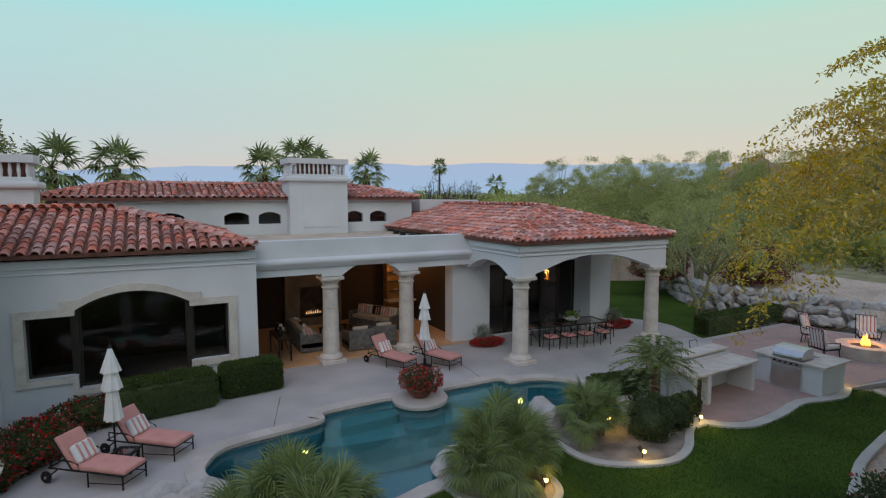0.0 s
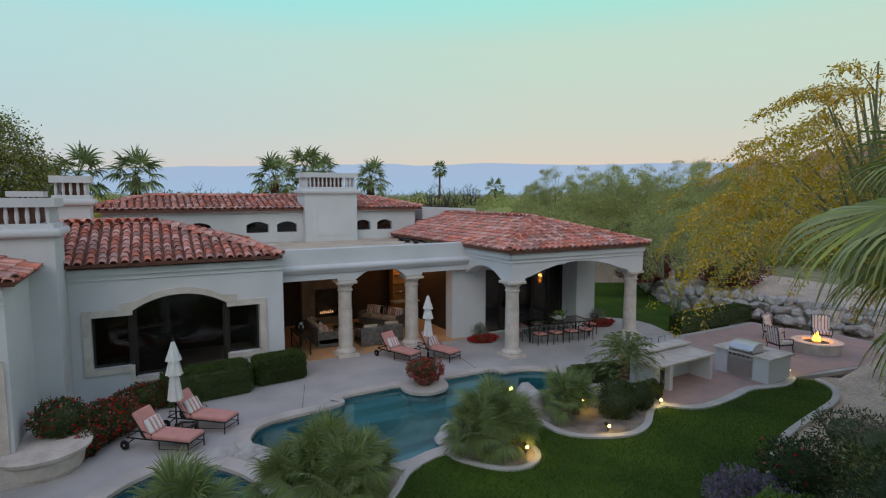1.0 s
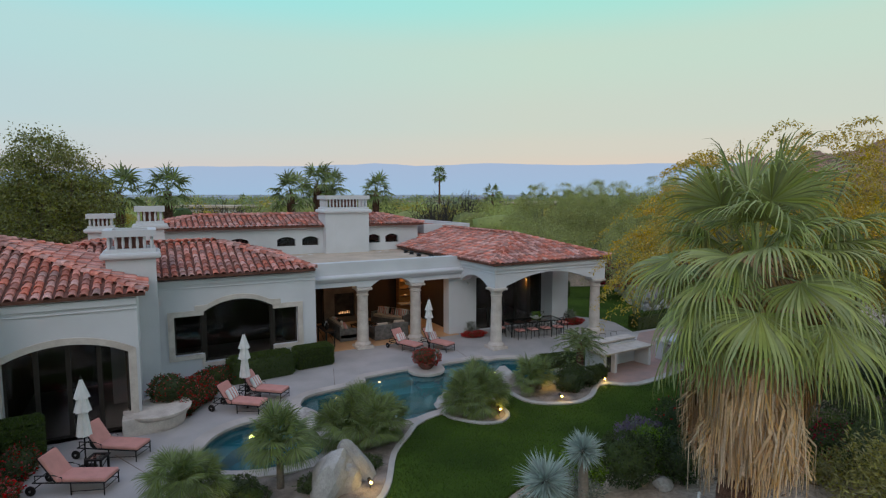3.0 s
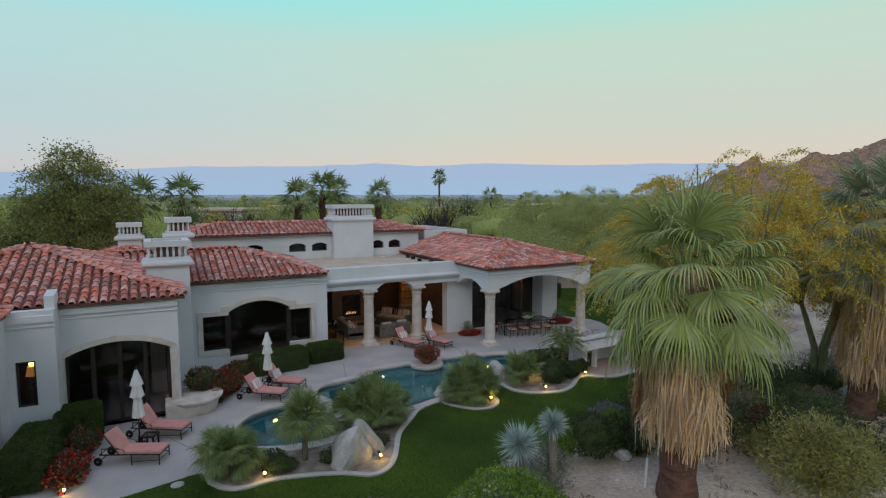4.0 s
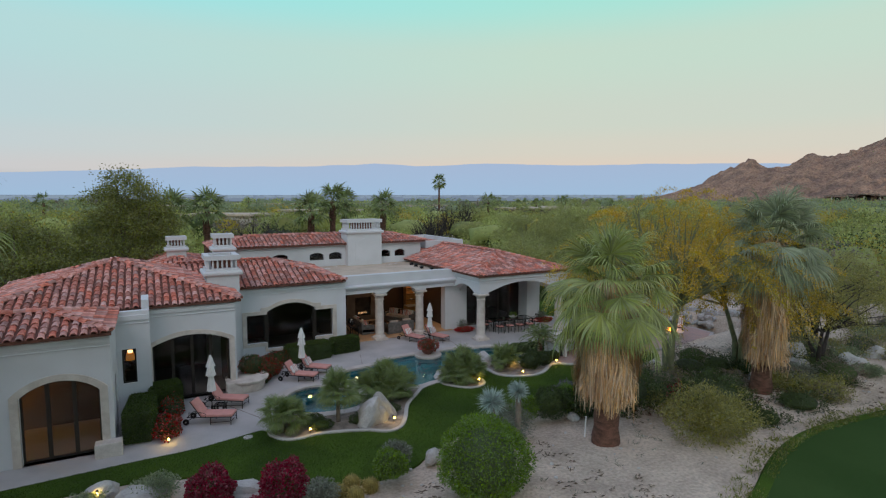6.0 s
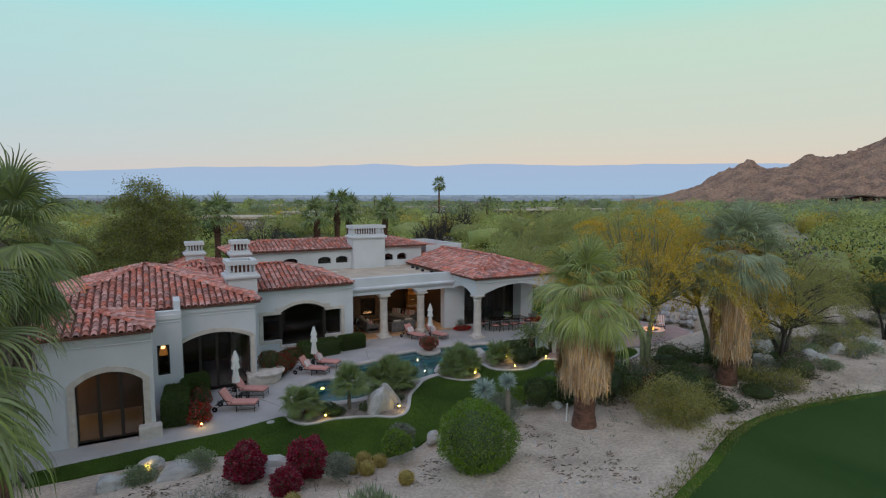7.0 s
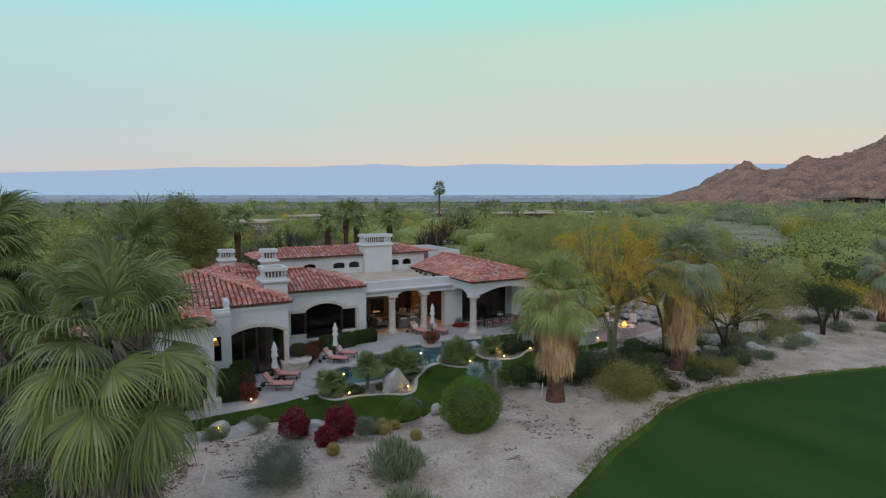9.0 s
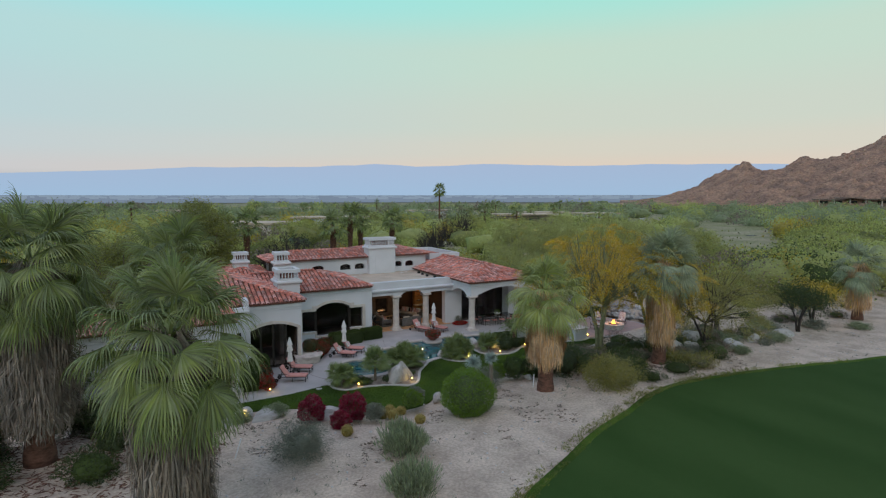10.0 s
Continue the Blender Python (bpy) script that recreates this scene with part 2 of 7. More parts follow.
def box(bm, c, s, rz=0.0, rx=0.0, ry=0.0, bevel=0.0):
    r = bmesh.ops.create_cube(bm, size=1.0, matrix=pose(*c, rx, ry, rz) @ Matrix.Diagonal((*s, 1)))
    if bevel:
        edges = {e for v in r["verts"] for e in v.link_edges}
        bmesh.ops.bevel(bm, geom=list(edges), offset=bevel, segments=2, affect="EDGES", profile=0.5)
    return bm


def boxm(c, s, rz=0.0, rx=0.0, ry=0.0, bevel=0.0):
    return box(bmesh.new(), c, s, rz, rx, ry, bevel)


def tube(bm, pts, radii, n=8, caps=True):
    """A round bar through the points, with a radius at each."""
    pts = [Vector(p) for p in pts]
    rings = []
    for i, p in enumerate(pts):
        d = (pts[min(i + 1, len(pts) - 1)] - pts[max(i - 1, 0)]).normalized()
        a = d.orthogonal().normalized() if abs(d.z) < 0.95 else Vector((1, 0, 0))
        a = (a - d * a.dot(d)).normalized()
        b = d.cross(a)
        r = radii[i] if isinstance(radii, (list, tuple)) else radii
        rings.append([bm.verts.new(p + a * r * math.cos(2 * math.pi * k / n) + b * r * math.sin(2 * math.pi * k / n)) for k in range(n)])
    for q, w in zip(rings, rings[1:]):
        for k in range(n):
            bm.faces.new((q[k], q[(k + 1) % n], w[(k + 1) % n], w[k]))
    if caps:
        bm.faces.new(rings[0][::-1])
        bm.faces.new(rings[-1])
    return bm


def lathe(bm, profile, n=24, c=(0, 0, 0)):
    rings = [[bm.verts.new((c[0] + r * math.cos(2 * math.pi * k / n), c[1] + r * math.sin(2 * math.pi * k / n), c[2] + z)) for k in range(n)] for r, z in profile]
    for q, w in zip(rings, rings[1:]):
        for k in range(n):
            bm.faces.new((q[k], q[(k + 1) % n], w[(k + 1) % n], w[k]))
    bm.faces.new(rings[0][::-1])
    bm.faces.new(rings[-1])
    return bm


def plate(loops, thick, m=None):
    """A flat plate with holes: loops of (u, v), the first the outline; it is thick metres deep towards -normal."""
    flat = [[Vector((u, v, 0)) for u, v in lp] for lp in loops]
    pts = [p for lp in flat for p in lp]
    bm = bmesh.new()
    top = [bm.verts.new(p) for p in pts]
    low = [bm.verts.new(p - Vector((0, 0, thick))) for p in pts]
    for tri in tessellate_polygon(flat):
        if len(set(tri)) == 3:
            for face in ([top[i] for i in tri], [low[i] for i in tri][::-1]):
                if bm.faces.get(face) is None:
                    bm.faces.new(face)
    start = 0
    for lp in flat:
        n = len(lp)
        for i in range(n):
            p, q = start + i, start + (i + 1) % n
            bm.faces.new((top[p], low[p], low[q], top[q]))
        start += n
    bmesh.ops.remove_doubles(bm, verts=bm.verts, dist=0.0005)
    if m is not None:
        bmesh.ops.transform(bm, matrix=m, verts=bm.verts)
    return bm


def facing(axis, at):
    """The pose of a wall plate whose outline is in (along, height): 'front' faces -y at y=at; 'right' faces +x at x=at."""
    if axis == "front":
        return Matrix(((1, 0, 0, 0), (0, 0, -1, at), (0, 1, 0, 0), (0, 0, 0, 1)))
    return Matrix(((0, 0, 1, at), (1, 0, 0, 0), (0, 1, 0, 0), (0, 0, 0, 1)))


def arc(x0, x1, z0, crown, n=16):
    """Points of a segmental arch from (x0, z0) to (x1, z0) that rises to the height crown."""
    w, h = (x1 - x0) / 2, crown - z0
    r = (w * w + h * h) / (2 * h)
    a = math.asin(min(1, abs(w) / r))
    return [((x0 + x1) / 2 + math.copysign(r, w) * math.sin(-a + 2 * a * i / n), crown - r + r * math.cos(-a + 2 * a * i / n)) for i in range(n + 1)]


def smooth_loop(pts, closed=True, step=4):
    """A smooth line through the points (Catmull-Rom)."""
    P = [Vector((*p, 0)) if len(p) == 2 else Vector(p) for p in pts]
    n, out = len(P), []
    for i in range(n if closed else n - 1):
        g = [P[(i + k) % n] if closed else P[min(max(i + k, 0), n - 1)] for k in (-1, 0, 1, 2)]
        for s in range(step):
            t = s / step
            q = 0.5 * ((2 * g[1]) + (g[2] - g[0]) * t + (2 * g[0] - 5 * g[1] + 4 * g[2] - g[3]) * t * t + (3 * g[1] - g[0] - 3 * g[2] + g[3]) * t ** 3)
            out.append((q.x, q.y))
    if not closed:
        out.append((P[-1].x, P[-1].y))
    return out


def offset_loop(lp, d, closed=True):
    out, n = [], len(lp)
    for i, (x, y) in enumerate(lp):
        a, b = (lp[i - 1] if closed or i else lp[i]), (lp[(i + 1) % n] if closed or i < n - 1 else lp[i])
        t = Vector((b[0] - a[0], b[1] - a[1], 0)).normalized()
        out.append((x + t.y * d, y - t.x * d))
    return out


def ribbon(name, lp, width, height, mat, parent=None, closed=False, base=-0.1, z=0.0):
    """A kerb that follows a line, with a slightly rounded top."""
    prof = [(-width / 2, base), (-width / 2, height * 0.8), (-width * 0.35, height), (width * 0.35, height), (width / 2, height * 0.8), (width / 2, base)]
    rails = [offset_loop(lp, u, closed) for u, _ in prof]
    n, k = len(lp), len(prof)
    verts = [(rails[j][i][0], rails[j][i][1], z + prof[j][1]) for i in range(n) for j in range(k)]
    faces = [(i * k + j, i * k + j + 1, ((i + 1) % n) * k + j + 1, ((i + 1) % n) * k + j) for i in range(n if closed else n - 1) for j in range(k - 1)]
    return part(name, fast_mesh(name, verts, faces, mat), mat, parent)


def inside(p, poly):
    x, y = p
    c = False
    for (x0, y0), (x1, y1) in zip(poly, poly[1:] + poly[:1]):
        if (y0 > y) != (y1 > y) and x < (x1 - x0) * (y - y0) / (y1 - y0) + x0:
            c = not c
    return c


rng = np.random.default_rng(7)


def sprays(centres, dirs, length, width, bend=0.0):
    """Many small pointed leaves: a rhombus each, from a base point along a direction."""
    n = len(centres)
    d = dirs / np.linalg.norm(dirs, axis=1, keepdims=True)
    r = rng.normal(size=(n, 3))
    s = np.cross(d, r)
    s /= np.linalg.norm(s, axis=1, keepdims=True)
    ln = (length * rng.uniform(0.6, 1.3, (n, 1)))
    w = width * rng.uniform(0.7, 1.2, (n, 1))
    mid = centres + d * ln * 0.5
    tip = centres + d * ln
    tip[:, 2] -= (bend * ln)[:, 0]
    v = np.stack([centres, mid + s * w / 2, tip, mid - s * w / 2], 1).reshape(-1, 3)
    return v, np.arange(4 * n).reshape(-1, 4)


def leaf_part(name, pts, dirs, length, width, mat, parent, label="", bend=0.0):
    v, f = sprays(np.asarray(pts, dtype=float), np.asarray(dirs, dtype=float), length, width, bend)
    return part(name, fast_mesh(name, v, f, mat), mat, parent, label)


def ball(n, shell=0.75):
    """Points and outward ways of a ball of radius 1, most of them near its skin."""
    d = rng.normal(size=(n, 3))
    d /= np.linalg.norm(d, axis=1, keepdims=True)
    return d * rng.uniform(shell, 1.0, (n, 1)), d

# ---- ground ----
PATIO_EDGE = [(-24, -8.5), (-21, -8.3), (-19.1, -8.2), (-17.5, -8.15), (-16, -7.85), (-14.9, -7.65), (-14.78, -8.35), (-14.4, -8.95), (-13.9, -9.12), (-13.2, -9.05), (-12.3, -9.25),
              (-11.3, -9.65), (-10.7, -10.1), (-10.1, -10.0), (-9.55, -9.3), (-8.8, -7.9), (-7.9, -6.95), (-7.45, -6.45), (-6.85, -6.15), (-6.2, -6.05), (-6.12, -6.4), (-5.85, -6.85),
              (-5.4, -7.35), (-4.9, -7.5), (-4.45, -7.32), (-4.2, -6.95), (-4.05, -6.2), (-3.6, -5.3), (-3.1, -4.95), (-3.0, -5.6), (-2.98, -6.3), (-2.7, -6.8), (-2.05, -7.2), (-1.3, -7.38),
              (-0.55, -7.15), (0.1, -6.68), (0.55, -6.4), (1.05, -6.4), (1.45, -6.82), (2.1, -7.05), (3.4, -6.95), (4.6, -6.75), (5.9, -7.05), (6.6, -6.9), (7.0, -6.75)]
EDGE = smooth_loop(PATIO_EDGE, False, 3)
LAWN_OUT = [(7.5, -7.3), (7.05, -8.05), (5.9, -8.65), (4.0, -9.0), (2.0, -9.4), (0.4, -10.0), (-2.2, -10.6), (-4.2, -10.7), (-7.0, -11.2), (-9.9, -12.5), (-10.9, -13.1), (-12.1, -13.4),
            (-13.5, -13.2), (-15.4, -11.9), (-17.1, -10.7), (-18.4, -10.0), (-20.2, -9.7), (-24, -9.6)]
LAWN_EDGE = smooth_loop(LAWN_OUT, False, 3)
POOL = smooth_loop([(-10.32, -3.2), (-10.2, -2.6), (-9.85, -2.15), (-9.2, -1.95), (-8.4, -1.85), (-7.65, -1.72), (-7.35, -1.55), (-7.25, -1.15), (-6.3, -1.05), (-5.25, -1.03), (-5.2, -1.45), (-4.85, -1.85),
                    (-4.3, -1.8), (-3.75, -1.3), (-3.55, -1.08), (-2.5, -1.08), (-1.6, -1.08), (-1.45, -1.5), (-0.8, -1.55), (-0.1, -1.9), (0.35, -2.7), (0.4, -3.6), (0.12, -4.5), (-0.4, -5.0),
                    (-1.2, -5.0), (-1.9, -4.5), (-2.4, -4.0), (-3.2, -4.15), (-4.2, -4.3), (-5.1, -4.5), (-5.9, -5.55), (-6.6, -5.75), (-7.4, -5.95), (-8.2, -5.6), (-9.0, -4.9), (-9.9, -4.2)], True, 3)
SPA = smooth_loop([(-13.85, -5.6), (-13.5, -4.65), (-13.0, -4.05), (-12.3, -3.7), (-11.6, -3.75), (-11.0, -4.4), (-10.55, -5.3), (-10.4, -6.4), (-10.9, -7.2), (-12.0, -7.25), (-13.1, -6.9), (-13.75, -6.3)], True, 4)
REACH = [(9.0, -7.1), (12, -7.6), (14.9, -6.0), (15.0, -4.5), (14.1, -2.3), (14.0, -0.85), (8.6, -0.9), (9.2, 1.2), (9.2, 2.2), (8.4, 3.8), (7.6, 6), (7.6, 18), (-28, 18), (-28, -8.6)]


LAWN_NP = np.array(LAWN_EDGE)
FAIR = smooth_loop([(-13.5, -25.2), (-12.5, -24.0), (-9.2, -22.4), (-6.3, -21.0), (-3.3, -20.0), (-0.5, -18.9), (2.2, -18.35), (5.2, -18.5), (8.5, -18.95), (12.5, -19.75), (17.1, -20.9), (22, -22), (40, -28)], False, 4)
FAIR = [(x + 0.3, y - 0.4) for x, y in FAIR]
FAIR_ALL = FAIR + [(40, -70), (-13.5, -70)]
FAIR_NP = np.array(FAIR)


def ground_z(x, y):
    """Height of the sand: level with the lawn at its edge, rising a little towards the fairway."""
    far = math.hypot(x, y)
    z = 0.42
    if far < 60:
        near = math.sqrt(float(((LAWN_NP - (x, y)) ** 2).sum(1).min()))
        t = min(near / 4.0, 1)
        t = t * t * (3 - 2 * t)
        z = -0.05 + 0.45 * t + t * (0.10 * noise.noise((x * 0.25, y * 0.25, 0)) + 0.03 * noise.noise((x * 1.3, y * 1.3, 4)))
        if float(((FAIR_NP - (x, y)) ** 2).sum(1).min()) < 1.5 or inside((x, y), FAIR_ALL):
            z = min(z, 0.43)
    if x > 11 and y > -12:
        z += min((x - 11) * 0.10, 1.6) * min(max((y + 12) / 8, 0), 1)
    if far > 60:
        z += (noise.noise((x * 0.01, y * 0.01, 9)) - 0.2) * min((far - 60) / 80, 1) * 2.0
    return z


HOLE = offset_loop(LAWN_EDGE, 0, False) + [(-40, -9.6), (-40, 20), (12, 20), (19.8, 11.2), (16.3, 7.2), (14.5, 4.8), (13.6, 2.6), (14.8, 1.2), (15.1, -0.6), (15.3, -2.6), (15.8, -5.0), (15.6, -7.6)]


def build_ground():
    def axis(lo, hi, dense_lo, dense_hi, step):
        mid = list(np.arange(dense_lo, dense_hi + 0.01, step))
        out, s, v = [], step, dense_hi
        while v < hi:
            s *= 1.25
            v += s
            out.append(min(v, hi))
        back, s, v = [], step, dense_lo
        while v > lo:
            s *= 1.25
            v -= s
            back.append(max(v, lo))
        return back[::-1] + mid + out
    xs, ys = axis(-4200, 4200, -42, 40, 0.6), axis(-400, 4200, -46, 24, 0.6)
    nx = len(xs)
    hole = offset_loop(HOLE, 0.0)
    verts = []
    for y in ys:
        for x in xs:
            z = ground_z(x, y)
            if -40 < x < 20 and -14 < y < 20 and inside((x, y), hole):
                near = min((x - a) ** 2 + (y - b) ** 2 for a, b in LAWN_EDGE)
                z = -3.0 if near > 1.0 else -0.12
            verts.append((x, y, z))
    faces = [(j * nx + i, j * nx + i + 1, (j + 1) * nx + i + 1, (j + 1) * nx + i) for j in range(len(ys) - 1) for i in range(nx - 1)]
    me = fast_mesh("ground", verts, faces, SAND, True)
    me.materials.append(SCRUB)
    V = np.array(verts)[np.array(faces)].mean(1)
    me.polygons.foreach_set("material_index", ((V[:, 1] > 21) | ((V[:, 0] > 21) & (V[:, 1] > -9)) | ((V[:, 0] < -33) & (V[:, 1] > -12)) | (V[:, 0] > 60)).astype(np.int32))
    return tagged(part("ground", me, SAND), "pale sandy desert ground with scattered stones", "ground", kind="structure")


build_ground()
structure("lawn", plate([EDGE + LAWN_EDGE], 0.3, pose(0, 0, -0.015)), LAWN, "dark green mown lawn curving round the pool terrace", "lawn")
structure("patio", plate([EDGE + REACH, POOL, SPA], 0.14), CONCRETE, "pale grey concrete pool terrace with thin joints", "patio")
structure("fairway", plate([FAIR_ALL], 0.1, pose(0, 0, 0.48)), FAIRWAY, "dark green striped golf fairway grass", "fairway")
tagged(ribbon("fairway_edge", offset_loop(FAIR, -0.1, False), 0.5, 0.49, LAWN, None, base=0.3), "ragged green grass strip along the fairway", "grass edge", kind="structure")
structure("rear_lawn", plate([[(8.4, -0.9), (9.2, 1.2), (9.2, 2.2), (8.2, 3.9), (7.7, 6), (7.7, 12), (13, 14), (19.5, 10.5), (14.6, 5.2), (13.2, 2.2), (12.6, 1.0), (12.6, -0.6)]], 0.2, pose(0, 0, 0.012)), LAWN, "small green lawn beside the covered dining terrace", "lawn")
for (x0, y0, x1, y1) in ((-8.6, -1.5, -8.0, 0.6), (-2.1, -0.9, -1.6, 3.0), (-15.9, -4.2, -14.2, -7.7), (6.8, 0.2, 8.6, -0.8)):
    structure("joint", tube(bmesh.new(), [(x0, y0, 0.001), (x1, y1, 0.001)], 0.012, 6), SOIL, "dark expansion joint in the concrete terrace", "joint")



def grass_blades(name, poly, z, n, mat, label):
    P = np.array(poly)
    pts = rng.uniform(P.min(0), P.max(0), (n * 4, 2))
    hit = np.zeros(len(pts), dtype=bool)
    for (x0, y0), (x1, y1) in zip(P, np.roll(P, -1, 0)):
        if y0 != y1:
            hit ^= ((y0 > pts[:, 1]) != (y1 > pts[:, 1])) & (pts[:, 0] < (x1 - x0) * (pts[:, 1] - y0) / (y1 - y0) + x0)
    pts = pts[hit][:n]
    n = len(pts)
    pts = np.column_stack([pts, np.full(n, z)])
    d = rng.normal(size=(n, 3)) * 0.45
    d[:, 2] = 1
    tagged(leaf_part(name, pts, d, 0.055, 0.016, mat, None), label, "grass", kind="stuff")


BLADE = leaf_material("grass_blade", (0.072, 0.128, 0.016), rand=0.40)
grass_blades("grass", EDGE + LAWN_EDGE, -0.02, 60000, BLADE, "short dark green grass blades of the lawn")
# ---- pool and spa ----
def basin(name, lp, depth, label):
    n = len(lp)
    low = offset_loop(lp, 0.0)
    verts = [(x, y, 0.0) for x, y in lp] + [(x, y, -depth) for x, y in low]
    faces = [(i, (i + 1) % n, n + (i + 1) % n, n + i) for i in range(n)]
    me = bpy.data.meshes.new(name)
    me.from_pydata(verts, [], faces)
    me.materials.append(PLASTER)
    ob = tagged(part(name, me, PLASTER), label, "pool", kind="structure")
    part("pool_floor", plate([offset_loop(lp, 0.04)], 0.05, pose(0, 0, -depth + 0.04)), PLASTER, ob)
    return ob


def signed(lp):
    return sum(a[0] * b[1] - b[0] * a[1] for a, b in zip(lp, lp[1:] + lp[:1])) > 0


for lp in (POOL, SPA):
    if not signed(lp):
        lp.reverse()
pool_ob = basin("swimming_pool", POOL, 1.5, "free-form swimming pool lined with blue-green plaster")
spa_ob = basin("spa", SPA, 0.95, "round spa pool beside the swimming pool")
part("water", plate([offset_loop(POOL, -0.005)], 0.004, pose(0, 0, -0.13)), WATER, pool_ob, "still teal water").visible_shadow = False
part("water", plate([offset_loop(SPA, -0.005)], 0.004, pose(0, 0, -0.11)), WATER, spa_ob, "still teal water").visible_shadow = False
for k, (a, d) in enumerate((([(-7.2, -1.12), (-5.3, -1.1), (-5.3, -1.55), (-7.2, -1.62)], 0.30), ([(-7.2, -1.6), (-5.2, -1.55), (-4.8, -1.95), (-3.7, -1.5), (-3.4, -1.1), (-1.7, -1.12), (-1.6, -1.7), (-3.5, -2.0), (-5.0, -2.35), (-7.3, -2.1)], 0.55),
                            ([(-5.3, -2.3), (-4.5, -2.5), (-3.6, -2.3), (-3.2, -1.8), (-4.0, -1.5), (-5.0, -1.6)], 0.42), ([(-3.5, -1.1), (-1.7, -1.1), (-1.6, -1.5), (-3.5, -1.55)], 0.28))):
    part("pool_step", plate([smooth_loop(a, True, 3)], 0.9, pose(0, 0, -d)), STEPTILE, pool_ob)
part("spa_bench", plate([offset_loop(SPA, -0.0), offset_loop(SPA, -0.5)], 0.5, pose(0, 0, -0.45)), PLASTER, spa_ob)


def coping(owner, lp, width, skip=None, high=0.03, pieces=44):
    n = len(lp)
    outer = offset_loop(lp, width)
    inner = offset_loop(lp, -0.03)
    step = max(2, n // pieces)
    i = 0
    while i < n:
        j = min(i + step, n)
        idx = [k % n for k in range(i, j + 1)]
        if not (skip and skip(lp[idx[0]])):
            ring = [inner[k] for k in idx] + [outer[k] for k in idx][::-1]
            c = Vector((sum(p[0] for p in ring) / len(ring), sum(p[1] for p in ring) / len(ring)))
            ring = [(c.x + (x - c.x) * 0.992, c.y + (y - c.y) * 0.992) for x, y in ring]
            part("coping_stone", plate([ring], 0.09, pose(0, 0, high)), COPING, owner)
        i = j


coping(pool_ob, POOL, 0.36, lambda p: p[1] < -4.0 and p[0] > -5.0 and p[0] < -0.2)
coping(spa_ob, SPA, 0.42, None, 0.07, 30)
# bed kerbs, the near one round the spa, the small one, and the one round the shrub bed and barbecue terrace
def stretch_of(a, b):
    i0 = min(range(len(EDGE)), key=lambda i: (EDGE[i][0] - a[0]) ** 2 + (EDGE[i][1] - a[1]) ** 2)
    i1 = min(range(len(EDGE)), key=lambda i: (EDGE[i][0] - b[0]) ** 2 + (EDGE[i][1] - b[1]) ** 2)
    return EDGE[i0:i1 + 1]


for a, b, w in (((-14.9, -7.65), (-7.0, -6.2), 0.17), ((-6.2, -6.05), (-4.05, -6.2), 0.15), ((-3.1, -4.95), (0.55, -6.4), 0.2), ((0.55, -6.4), (7.0, -6.75), 0.28)):
    tagged(ribbon("bed_curb", stretch_of(a, b), w, 0.05, CURBSTONE), "pale curved concrete kerb along the lawn", "kerb", kind="structure")
tagged(ribbon("bed_curb", LAWN_EDGE[:16], 0.2, 0.06, CURBSTONE), "pale curved concrete kerb along the lawn", "kerb", kind="structure")
BED1 = stretch_of((-14.9, -7.65), (-7.45, -6.45)) + [(-7.6, -6.2), (-8.3, -6.0), (-9.1, -5.4), (-10.0, -4.6), (-10.3, -5.0), (-10.1, -6.4), (-10.6, -7.55), (-12.0, -7.7), (-13.3, -7.35), (-14.2, -6.8)]
BED2 = stretch_of((-6.2, -6.05), (-4.05, -6.2)) + [(-3.8, -5.2), (-4.1, -4.7), (-5.0, -4.95), (-5.8, -5.9)]
BED3 = stretch_of((-3.1, -4.95), (0.55, -6.4)) + [(0.8, -5.6), (0.9, -4.8), (0.5, -5.0), (-0.3, -5.4), (-1.3, -5.4), (-2.2, -4.9), (-2.7, -4.5)]
for bed in (BED1, BED2, BED3):
    structure("garden_bed", plate([bed], 0.05, pose(0, 0, 0.022)), SOIL, "planting bed of pale gravel and soil", "bed")

# ---- house walls ----
HOUSE_TOP = 4.08
WEST_TOP = 4.30
def wall(name, loops, axis, at, thick=0.35, mat=None, label="smooth pale grey-white stucco house wall"):
    return structure(name, plate(loops, thick, facing(axis, at)), mat or STUCCO, label, "wall")


def rect(x0, x1, z0, z1):
    return [(x0, z0), (x1, z0), (x1, z1), (x0, z1)]


def arched(x0, x1, z0, spring, crown):
    return [(x0, z0), (x1, z0)] + arc(x1, x0, spring, crown)


WING_HOLE = [(-14.04, 0.95), (-12.94, 0.95), (-12.94, 0.56), (-10.17, 0.56), (-10.17, 0.95), (-9.12, 0.95), (-9.12, 2.58), (-10.17, 2.58)] + arc(-10.17, -12.94, 2.72, 3.14) + [(-12.94, 2.58), (-14.04, 2.58)]
wall("wall_wing", [rect(-14.6, -8.3, -0.1, HOUSE_TOP), WING_HOLE], "front", 2.15)
WING_TRIM = [(-14.27, 0.78), (-13.06, 0.78), (-13.06, 0.42), (-10.05, 0.42), (-10.05, 0.78), (-8.9, 0.78), (-8.9, 2.78), (-9.85, 2.78), (-9.85, 2.98), (-10.1, 2.98)] + arc(-10.17, -12.94, 2.92, 3.34)[1:-1] + [(-13.01, 2.98), (-13.27, 2.98), (-13.27, 2.78), (-14.27, 2.78)]
structure("trim", plate([WING_TRIM, WING_HOLE], 0.10, facing("front", 2.07)), STONE, "carved cast-stone surround of the tripartite window", "trim")
wall("wall_wing_side", [rect(2.5, 9.0, -0.1, 4.0)], "right", -8.3, 0.3, WALLIN, "inner side wall of the loggia, darkened brown for the dim interior")
DOOR2 = arched(-18.7, -15.5, 0.0, 2.58, 2.98)
